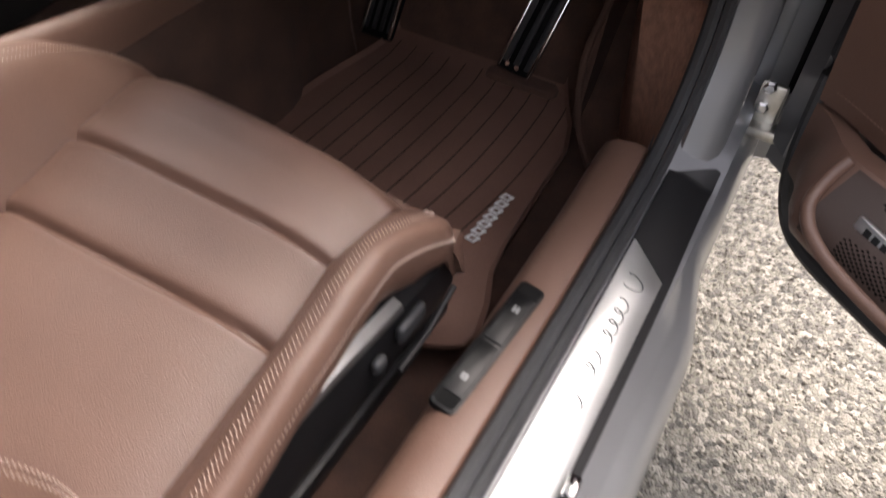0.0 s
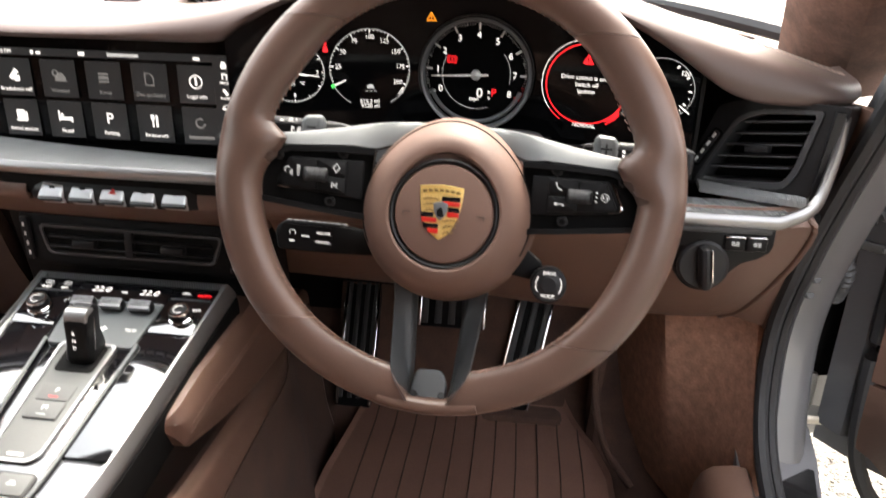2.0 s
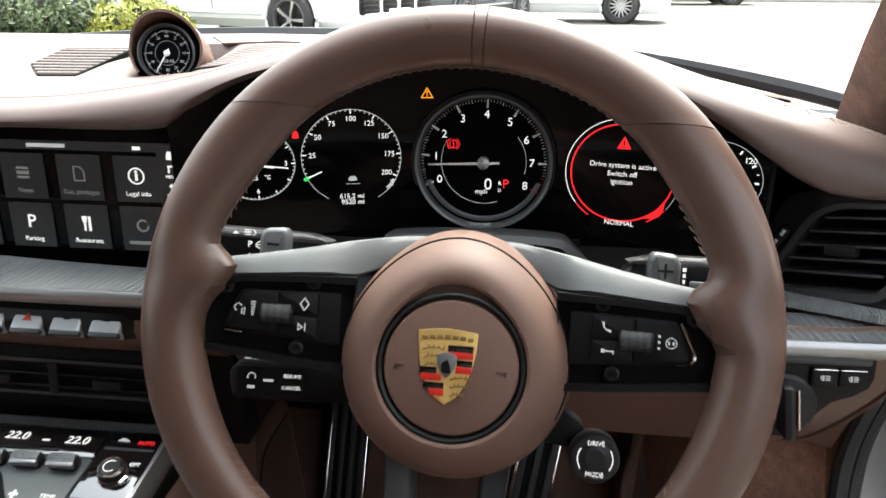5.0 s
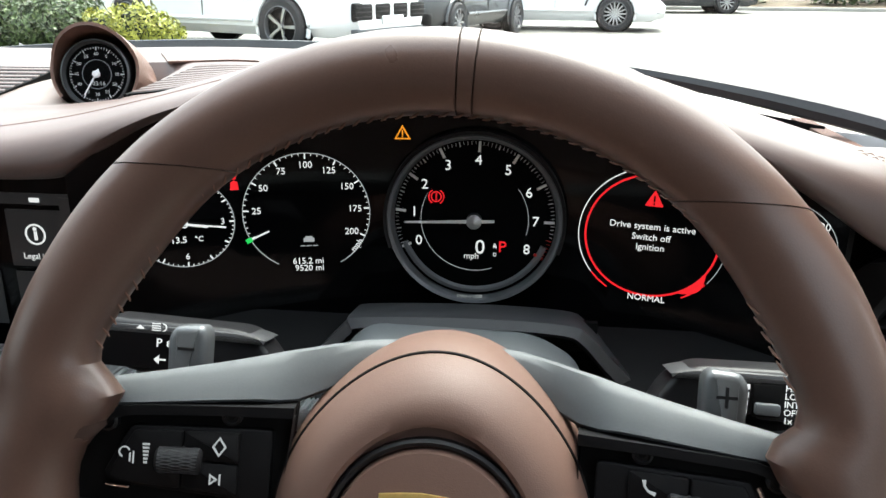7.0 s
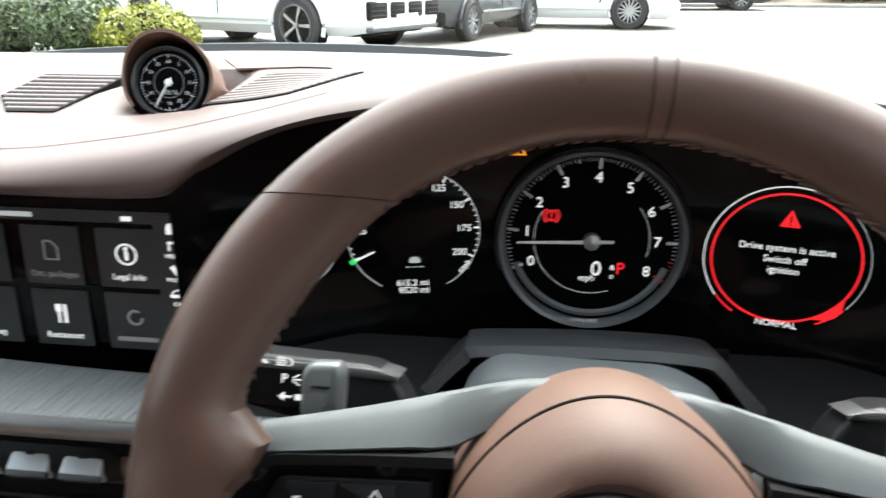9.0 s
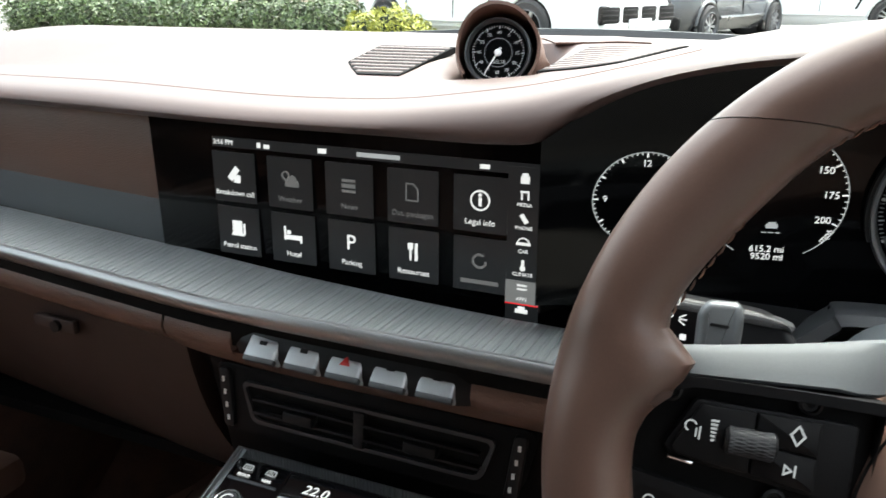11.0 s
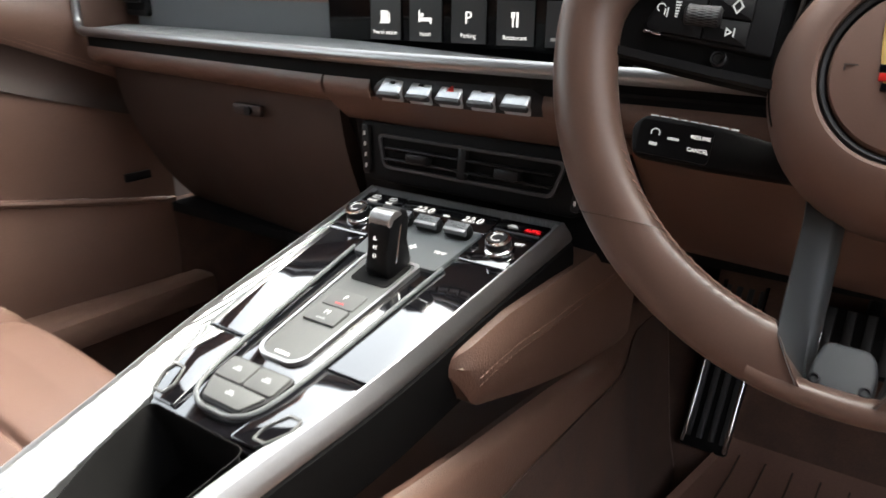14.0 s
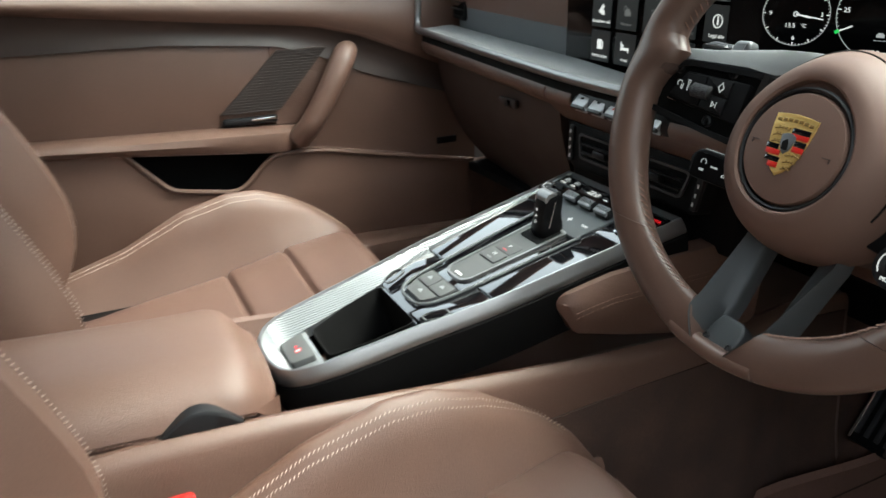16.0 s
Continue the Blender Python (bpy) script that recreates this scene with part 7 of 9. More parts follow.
panel([(-0.1, 0.04), (0.1, 0.04), (0.088, -0.19), (0.074, -0.236), (0.052, -0.262), (-0.052, -0.262), (-0.074, -0.236), (-0.088, -0.19)], -0.02, -0.0035, black_gloss, "gloss_panel", "gloss black top panel")
for s in (-1, 1):
    panel([(s * 0.0475, -0.0325), (s * 0.0965, -0.0325), (s * 0.0855, -0.1815), (s * 0.0375, -0.1815)], -0.004, -0.0005, black_gloss, "gloss_panel", "gloss black storage lid")
    panel([(s * 0.0372, -0.1835), (s * 0.085, -0.1835), (s * 0.0835, -0.2), (s * 0.07, -0.233), (s * 0.053, -0.258), (s * 0.03, -0.258), (s * 0.034, -0.23)], -0.004, -0.0005, black_gloss, "gloss_panel", "gloss black rear panel")
    panel([(s * 0.0525, 0.037), (s * 0.1005, 0.037), (s * 0.0965, -0.031), (s * 0.0495, -0.031)], -0.004, -0.0005, black_gloss, "gloss_panel", "gloss black climate panel")
    panel([(s * 0.055, 0.0195), (s * 0.098, 0.0195), (s * 0.0978, 0.0172), (s * 0.055, 0.0172)], -0.001, 0.0004, grey_dark, "touch_line", "grey touch line", r=0.0008, bev=0.0003)
    tq = [(s * 0.047, -0.2535), (s * 0.0585, -0.2535), (s * 0.068, -0.2365), (s * 0.0665, -0.2265), (s * 0.0555, -0.2265), (s * 0.0465, -0.243)]
    tc = (s * 0.057, -0.24)
    part("small_tag", frame_ring(rounded(tq, 0.002), rounded([(tc[0] + 0.87 * (x - tc[0]), tc[1] + 0.87 * (y - tc[1])) for x, y in tq], 0.002), -0.001, 0.0008, KM), grey_plastic, con, "grey outlined tag")
    km = KM @ Matrix.Translation((s * 0.0765, -0.008, 0))
    kb = part("rotary_knob", lathe([(0.0122, -0.001), (0.0126, 0.0005), (0.0122, 0.0022), (0.0106, 0.003), (0.0104, 0.0105), (0.0098, 0.0116), (0.0088, 0.0116), (0.0082, 0.0106), (0, 0.0106)], 40, km), chrome, con, "bright chrome rotary knob")
    part("knob_grip", lathe([(0.0106, 0.0032), (0.0109, 0.0038), (0.0109, 0.0084), (0.0106, 0.009)], 40, km), black_satin, kb, "black knurled grip")
    part("knob_top", lathe([(0, 0.0104), (0.0082, 0.0104), (0.0078, 0.0114), (0, 0.0112)], 36, km), black_satin, kb)
    part("knob_arc", hoop(0, 0, 0.0056, 0.0007, km @ Matrix.Translation((0, 0, 0.0115)), 12, 60, 320), lit_white, kb)
# lettering of the climate panel
def kt(s, x, y, size, ink=lit_white, h=0.0002, sq=1.0, slant=0.0):
    return text("panel_word", s, KM @ Matrix.Translation((x, y, h)) @ Matrix(((1, slant, 0, 0), (0, 1, 0, 0), (0, 0, 1, 0), (0, 0, 0, 1))), size, ink, con, squeeze=sq)


panel([(-0.0515, 0.037), (0.0515, 0.037), (0.0515, 0.008), (-0.0515, 0.008)], -0.004, -0.0005, black_gloss, "gloss_panel", "gloss black display strip")
kt("22.0", -0.0245, 0.0245, 0.0108, slant=0.18, sq=1.1)
kt("22.0", 0.0295, 0.0235, 0.0108, slant=0.18, sq=1.1)
kt("OPT", 0.0885, 0.0035, 0.0046)
kt("AUTO", 0.0885, 0.0255, 0.0052, lit_red)
kt("FRONT", -0.0865, 0.0225, 0.0034)
kt("REAR", -0.066, 0.0225, 0.0034)
for x in (-0.0865, -0.066):
    part("panel_symbol", join(frame_ring(rounded([(-0.0045, -0.0022), (0.0045, -0.0022), (0.0038, 0.0028), (-0.0038, 0.0028)], 0.001), rounded([(-0.0038, -0.0016), (0.0038, -0.0016), (0.0032, 0.0022), (-0.0032, 0.0022)], 0.001), 0, 0.0003, KM @ Matrix.Translation((x, 0.0295, 0.0002))), *[rbox((x + q, 0.029, 0.0004), (0.0005, 0.0046, 0.0003), 0, KM) for q in (-0.0016, 0.0, 0.0016)]), lit_grey, con)
part("panel_symbol", join(rbox((0.0685, 0.0268, 0.0002), (0.0095, 0.0016, 0.0003), 0, KM), rbox((0.068, 0.0283, 0.0002), (0.005, 0.0014, 0.0003), 0, KM)), lit_grey, con)
part("panel_symbol", rbox((0.002, 0.022, 0.0002), (0.0065, 0.0016, 0.0003), 0, KM), lit_white, con)
part("panel_symbol", join(rbox((-0.055, 0.004, 0.0002), (0.0008, 0.0048, 0.0003), 0, KM), rbox((-0.0525, 0.004, 0.0002), (0.0008, 0.0048, 0.0003), 0, KM @ pose(0, 0, 0, 0, 0, -3))), lit_grey, con)
# three ribbed toggles on a grey ramp
part("grey_ramp", prism(rounded([(-0.0475, 0.0065), (0.0515, 0.0065), (0.0465, -0.056), (-0.0425, -0.056)], 0.004), -0.012, 0.0012, KM, 0.0015), grey_satin, con, "satin grey control ramp")
for x in (-0.0285, 0.0025, 0.0335):
    tm = KM @ Matrix.Translation((x, -0.003, 0.0055)) @ pose(0, 0, 0, 12)
    tg = part("ribbed_toggle", rbox((0, 0, 0), (0.025, 0.013, 0.0125), 0.0045, tm, 3), black_satin, con, "black ribbed toggle")
    part("toggle_ribs", join(*[rbox((0, 0.0005 - 0.0014 * q + 0.0035, 0.0063), (0.0225, 0.0007, 0.0008), 0.0002, tm) for q in range(5)], rbox((0, -0.0042, 0.0035), (0.0235, 0.005, 0.0065), 0.002, tm)), console_metal, tg, "knurled aluminium tip")
kt("TEMP", 0.0345, -0.033, 0.0052, lit_white, 0.0016)
part("fan_symbol", join(*[rbox((0, 0.0018, 0), (0.002, 0.0036, 0.0004), 0, KM @ pose(0.0065, -0.033, 0.0016, 0, 0, 90 * q)) for q in range(4)]), lit_white, con)
# gear channel
panel([(-0.0425, -0.05), (0.0465, -0.05), (0.0415, -0.16), (0.035, -0.222), (0.022, -0.244), (-0.018, -0.244), (-0.031, -0.222), (-0.0375, -0.16)], -0.016, -0.0022, black_gloss, "gear_channel", "gloss black gear channel", r=0.012)
lo = spline([(0.0475, -0.05, 0), (0.0445, -0.1, 0), (0.0405, -0.17, 0), (0.036, -0.216, 0), (0.029, -0.238, 0), (0.015, -0.2475, 0), (0, -0.2485, 0)], 5)
lp_ = [KM @ Vector((p.x + 0.002, p.y, 0.0006)) for p in lo]
lp_ += [KM @ Vector((-p.x + 0.002, p.y, 0.0006)) for p in lo[-2::-1]]
part("channel_rim", tube(lp_, 0.0019, 8), grey_satin, con, "satin grey channel rim")
pp = [(-0.0245, -0.055), (0.0295, -0.055), (0.024, -0.181), (0.0165, -0.1895), (-0.0125, -0.1895), (-0.02, -0.181)]
gp = panel(pp, -0.006, 0.0005, grey_plastic, "shift_plate", "grey shift plate", 0.0012, 0.006)
po = rounded([(0.0025 + (x - 0.0025) * 1.09, y - (0.002 if y < -0.1 else -0.002)) for x, y in pp], 0.007)
pi = rounded([(0.0025 + (x - 0.0025) * 0.98, y + (0.001 if y < -0.1 else -0.001)) for x, y in pp], 0.006)
part("shift_plate_rim", frame_ring(po, pi, -0.004, 0.0016, KM), console_metal, gp, "satin rim")
for y, c in ((-0.116, "P"), (-0.137, "M")):
    up_ = 0.0028 if c == "M" else 0.0016
    bt = part("shift_button", prism(rounded([(-0.0135, y - 0.0096), (0.0185, y - 0.0096), (0.019, y + 0.0096), (-0.014, y + 0.0096)], 0.002), 0.0, up_, KM, 0.0008), grey_plastic, gp)
    text("button_letter", c, KM @ Matrix.Translation((0.0025, y + 0.002, up_ + 0.0002)), 0.007, lit_white, bt)
    part("button_bar", rbox((0.0025, y - 0.0055, up_ + 0.0002), (0.009, 0.0011, 0.0003), 0, KM), lit_red if c == "P" else lit_grey, bt, "red light bar" if c == "P" else "")
part("plate_marks", join(*[rbox((-0.0035 + 0.003 * q, -0.1835, 0.0007), (0.0022, 0.0025, 0.0003), 0, KM) for q in range(5)]), mark_white, gp)
part("shift_well", prism(rounded([(-0.0165, -0.0565), (0.0245, -0.0565), (0.0235, -0.0905), (-0.0155, -0.0905)], 0.005), -0.001, 0.0012, KM), black_deep, gp)
gs = KM @ Matrix.Translation((0.0065, -0.0655, 0.0)) @ Matrix.Diagonal((0.97, 0.95, 0.86, 1))
lever = part("gear_selector", loft([[gs @ Vector((sx * x, y * k + dy, h)) for sx, y in ((-1, -0.010), (-0.92, -0.0135), (-0.7, -0.0155), (0.7, -0.0155), (0.92, -0.0135), (1, -0.010), (1, 0.010), (0.9, 0.014), (0.6, 0.0155), (-0.6, 0.0155), (-0.9, 0.014), (-1, 0.010))] for x, h, dy, k in ((0.0128, 0.0, 0.0, 0.95), (0.0138, 0.005, 0.0, 1.05), (0.0128, 0.014, 0.0015, 1.05), (0.0116, 0.024, 0.004, 0.98), (0.0122, 0.036, 0.0085, 0.95), (0.0128, 0.045, 0.0115, 0.9), (0.012, 0.051, 0.0135, 0.75), (0.0095, 0.0545, 0.0145, 0.5))]), switch_black, con, "gloss black gear selector")
roll = [gs @ Vector((x, 0.0095, 0.0468)) for x in (-0.0118, -0.0108, 0.0108, 0.0118)]
cap = part("selector_roller", tube(roll, [0.0078, 0.0092, 0.0092, 0.0078], 20), console_metal, lever, "knurled aluminium roller")
part("roller_ridges", join(*[tube([gs @ Vector((x, 0.0095 + 0.0093 * math.cos(q), 0.0468 + 0.0093 * math.sin(q))) for x in (-0.0106, 0.0106)], 0.0005, 4) for q in np.linspace(0.2, 3.6, 16)]), grey_dark, cap)
for s in (-1, 1):
    part("selector_trim", tube([gs @ Vector((s * (0.0132 - 0.0004 * q), -0.004 + 0.0055 * q, 0.012 + 0.0105 * q)) for q in range(4)], 0.0008, 6), chrome, lever, "chrome strip")
for k, c in enumerate("RND"):
    text("selector_letter", c, gs @ Matrix.Translation((-0.001, -0.0072 - 0.0026 * k, 0.0375 - 0.0078 * k)) @ pose(0, 0, 0, 70), 0.0052, lit_white, lever)
# grey buttons behind the plate
sb = panel([(-0.03, -0.2), (0.034, -0.2), (0.033, -0.224), (0.022, -0.2435), (-0.018, -0.2435), (-0.029, -0.224)], -0.006, 0.0002, black_satin, "switch_bank", "grey chassis switch bank", 0.001, 0.006)
for pts in ([(-0.028, -0.2025), (0.0013, -0.2025), (0.0013, -0.2225), (-0.027, -0.2225)], [(0.0027, -0.2025), (0.032, -0.2025), (0.031, -0.2225), (0.0027, -0.2225)], [(-0.026, -0.224), (0.03, -0.224), (0.0205, -0.2415), (-0.0165, -0.2415)]):
    b = part("chassis_button", prism(rounded(pts, 0.003), -0.002, 0.0022, KM, 0.001), grey_plastic, sb, "grey button")
    cx = sum(p[0] for p in pts) / 4
    cy = sum(p[1] for p in pts) / 4
    part("button_symbol", join(rbox((cx, cy, 0.0024), (0.008, 0.002, 0.0003), 0, KM), rbox((cx, cy + 0.0022, 0.0024), (0.0045, 0.0018, 0.0003), 0, KM)), lit_grey, b)
panel([(-0.046, -0.361), (0.046, -0.361), (0.043, -0.402), (-0.043, -0.402)], -0.01, -0.0045, silver_ribs, "tail_plate", "ribbed aluminium tail plate", r=0.008)
# cup holder
co_ = rounded([(-0.047, -0.262), (0.053, -0.262), (0.049, -0.31), (0.038, -0.356), (-0.024, -0.356), (-0.04, -0.31)], 0.009)
rings = []
for sc, h in ((1.0, 0.0012), (0.985, 0.0016), (0.955, -0.002), (0.93, -0.062), (0.9, -0.066)):
    rings.append([KM @ Vector((p[0] * sc, -0.308 + (p[1] + 0.308) * sc, h)) for p in co_])
cup = part("cup_holder", loft(rings + [[KM @ Vector((p[0] * 1.0, p[1], -0.07)) for p in co_]], cap=False), black_deep, con, "deep black cup holder")
part("cup_floor", prism(co_, -0.072, -0.062, KM), black_deep, cup)
pb_ = panel([(-0.029, -0.366), (0.026, -0.366), (0.021, -0.3925), (-0.024, -0.3925)], -0.006, 0.003, grey_plastic, "parking_brake_switch", "dark grey parking brake switch", 0.0015, 0.005)
part("brake_mark", join(hoop(0, 0, 0.0038, 0.001, KM @ Matrix.Translation((0.004, -0.379, 0.0031))), rbox((-0.0045, -0.379, 0.0033), (0.004, 0.003, 0.0003), 0, KM)), lit_red, pb_, "red light mark")
part("brake_letter", rbox((0.004, -0.379, 0.0034), (0.003, 0.0045, 0.0003), 0, KM), lit_white, pb_)
# padded knee roll beside the console
def kr(y):
    w = 0.109 + 0.006 * smooth(-0.01, 0.1, y)
    t = lerp((-0.016, -0.008, 0.05, 0.12, 0.25), (0.582, 0.588, 0.601, 0.607, 0.612), y)
    b = lerp((-0.016, 0.006, 0.07, 0.16, 0.25), (0.572, 0.539, 0.524, 0.505, 0.495), y)
    m = lerp((-0.016, 0.04), (0.577, 0.563), y)
    return w, t, b, m


for s, nm in ((1, "knee_pad"), (-1, "knee_pad")):
    rings = []
    for y in [-0.016 + d for d in (0, 0.0008, 0.0025, 0.005, 0.009, 0.014, 0.02, 0.026, 0.034)] + list(np.linspace(0.028, 0.258, 12)):
        w, t, b, m = kr(y)
        f = smooth(-0.03, 0.015, y)
        g = math.sqrt(1 - (1 - min(1.0, (y + 0.016) / 0.02)) ** 2)
        rings.append([Vector((s * (w - 0.02 + (x - w + 0.02) * (0.3 + 0.7 * g)), y, m + (z - m) * (0.6 + 0.4 * g))) for x, z in ((w - 0.02, t), (w + 0.002 * f, t - 0.002), (w + 0.009 * f, t - 0.012), (w + 0.0125 * f, m), (w + 0.009 * f, b + 0.012), (w + 0.002 * f, b), (w - 0.02, b))])
    kp = part(nm, loft(rings), leather, con, "brown leather knee pad")
    sl = [Vector((s * (kr(y)[0] + 0.0118), y, kr(y)[1] - 0.022 - 0.004 * smooth(0.0, 0.15, y))) for y in np.linspace(0.0, 0.22, 20)]
    part("pad_seam", join(stitches(sl, 0.004, 0.002, 0.0005, across=(s, 0, 0)), stitches([p + Vector((0, 0, -0.006)) for p in sl], 0.004, 0.002, 0.0005, across=(s, 0, 0))), thread_brown, kp)

# ---- armrest over the storage box
arm = thing("armrest", "brown leather armrest lid with black latch on the tunnel", "armrest", (0, -0.5, 0.55))
def lid_ring(y):
    f = smooth(-0.305, -0.35, y)
    w = 0.1 * (0.78 + 0.22 * f ** 0.6)
    t = 0.575 + 0.012 * smooth(-0.35, -0.6, y) - 0.03 * (1 - f) ** 2
    b = 0.53 + 0.008 * smooth(-0.32, -0.4, y)
    pr = [(0, t + 0.007), (0.3, t + 0.0055), (0.55, t + 0.001), (0.76, t - 0.007), (0.9, t - 0.017), (0.975, t - 0.028), (1.0, t - 0.036), (0.985, b + 0.006), (0.95, b)]
    return [Vector((w * a, y, z)) for a, z in pr] + [Vector((-w * a, y, z)) for a, z in pr[:0:-1]]


ys = [-0.306, -0.309, -0.314, -0.322, -0.332, -0.345] + list(np.linspace(-0.36, -0.80, 12))
part("lid", loft([lid_ring(y) for y in ys]), leather, arm, "brown leather padded lid")
part("lid_seam", stitches([lid_ring(y)[6] + Vector((0.0006, 0, -0.002)) for y in np.linspace(-0.332, -0.75, 40)], 0.004, 0.002, 0.0005, across=(1, 0, 0)), thread_brown, arm)
part("box_side", loft([[Vector((x, y, z)) for x, z in ((-0.09, 0.5), (-0.092, 0.545), (0.092, 0.545), (0.09, 0.5))] for y in (-0.35, -0.80)]), leather, arm)
lt = [Vector((0.1, -0.345 - 0.074 * q / 12, 0.538 + 0.019 * math.sin(math.pi * q / 12))) for q in range(13)]
part("latch", loft([[p + Vector(d) for d in ((-0.01, 0, -0.0), (0.004, 0, -0.001), (0.006, 0, -0.004), (0.005, 0, -0.001 - (p.z - 0.528)), (-0.01, 0, -0.001 - (p.z - 0.528)))] for p in lt]), black_satin, arm, "black plastic latch")
# ---- seats: built at the driver's place (middle at x = 0.36), the passenger's is a copy
def crease(d, w=0.007, deep=0.008):
    return -deep * math.exp(-(d / w) ** 2)


def cushion_z(y):
    """Height of the flat middle of the cushion."""
    z = lerp((-0.62, -0.45, -0.26, -0.15, -0.08, -0.04), (0.375, 0.385, 0.410, 0.437, 0.446, 0.448), y)
    return z - 0.115 * smooth(-0.05, 0.045, y) ** 1.5


def seam_l(y):
    return lerp((-0.62, -0.4, -0.26, -0.15, -0.05, 0.03), (0.195, 0.186, 0.180, 0.177, 0.165, 0.16), y)


def seam_r(y):
    return lerp((-0.62, -0.4, -0.26, -0.15, -0.06, 0.03), (0.53, 0.532, 0.527, 0.521, 0.529, 0.54), y)


def middle(u, v):
    y = -0.62 + 0.645 * v
    xl, xr = seam_l(y), seam_r(y)
    x = xl + (xr - xl) * u
    e = -1 + 2 * u
    z = cushion_z(y) + 0.010 * (1 - abs(e) ** 3) - 0.010 * abs(e) ** 6
    for s in (-0.152, -0.253):
        z += crease(y - s - 0.004 * e * e, 0.0042, 0.008) + 0.002 * math.exp(-((y - s - 0.02) / 0.022) ** 2)
    yy = y + (0.006 * (1 - e * e) - 0.016 * (e + 1)) * smooth(-0.22, 0.0, y)
    return (x, yy, z)


def crest(y):
    """Top of a side bolster, along the cushion."""
    return lerp((-0.62, -0.5, -0.40, -0.30, -0.22, -0.17, -0.12, -0.08, -0.05, -0.01, 0.02), (0.42, 0.425, 0.455, 0.503, 0.522, 0.520, 0.502, 0.480, 0.46, 0.428, 0.385), y)


def bolster(s):
    """Side bolster: s = 1 outer, -1 inner. From the seam with the middle, over the crest and down the side."""
    def fn(u, v):
        y = -0.60 + 0.628 * u
        zi = cushion_z(y) - 0.006
        zc = zi + 0.008 + max(0.004, crest(y) - zi) * (1.0 if s < 0 else 0.62)
        wide = 0.040 * smooth(0.03, -0.06, y) + 0.020 if s < 0 else 0.022 * smooth(0.03, -0.05, y) + 0.038
        pr = [(-0.25, zi - 0.02), (0.2, zi + 0.35 * (zc - zi)), (0.5, zi + 0.8 * (zc - zi)), (0.8, zc - 0.001), (1.0, zc - 0.002), (1.1, zc - 0.011), (1.13, zc - 0.03), (1.05, zc - 0.055), (0.8, max(zc - 0.085, 0.385))] if s > 0 else [(-0.25, zi - 0.02), (0.2, zi + 0.35 * (zc - zi)), (0.5, zi + 0.8 * (zc - zi)), (0.8, zc - 0.001), (1.0, zc - 0.002), (1.2, zc - 0.014), (1.32, zc - 0.04), (1.36, zc - 0.075), (1.3, 0.35)]
        t = v * (len(pr) - 1)
        k = min(int(t), len(pr) - 2)
        f = t - k
        p0, p1, p2, p3 = pr[max(k - 1, 0)], pr[k], pr[k + 1], pr[min(k + 2, len(pr) - 1)]
        q = [0.5 * (2 * b + (c - a) * f + (2 * a - 5 * b + 4 * c - d) * f * f + (3 * b - a - 3 * c + d) * f ** 3) for a, b, c, d in zip(p0, p1, p2, p3)]
        x = (seam_r(y) if s > 0 else seam_l(y)) + s * wide * q[0]
        yy = y - 0.012 * (q[0] - 0.6) ** 2 * smooth(-0.15, 0.0, y) - (0.034 * smooth(-0.22, 0.0, y) if s > 0 else 0.0)
        return (x, yy, q[1])
    return fn


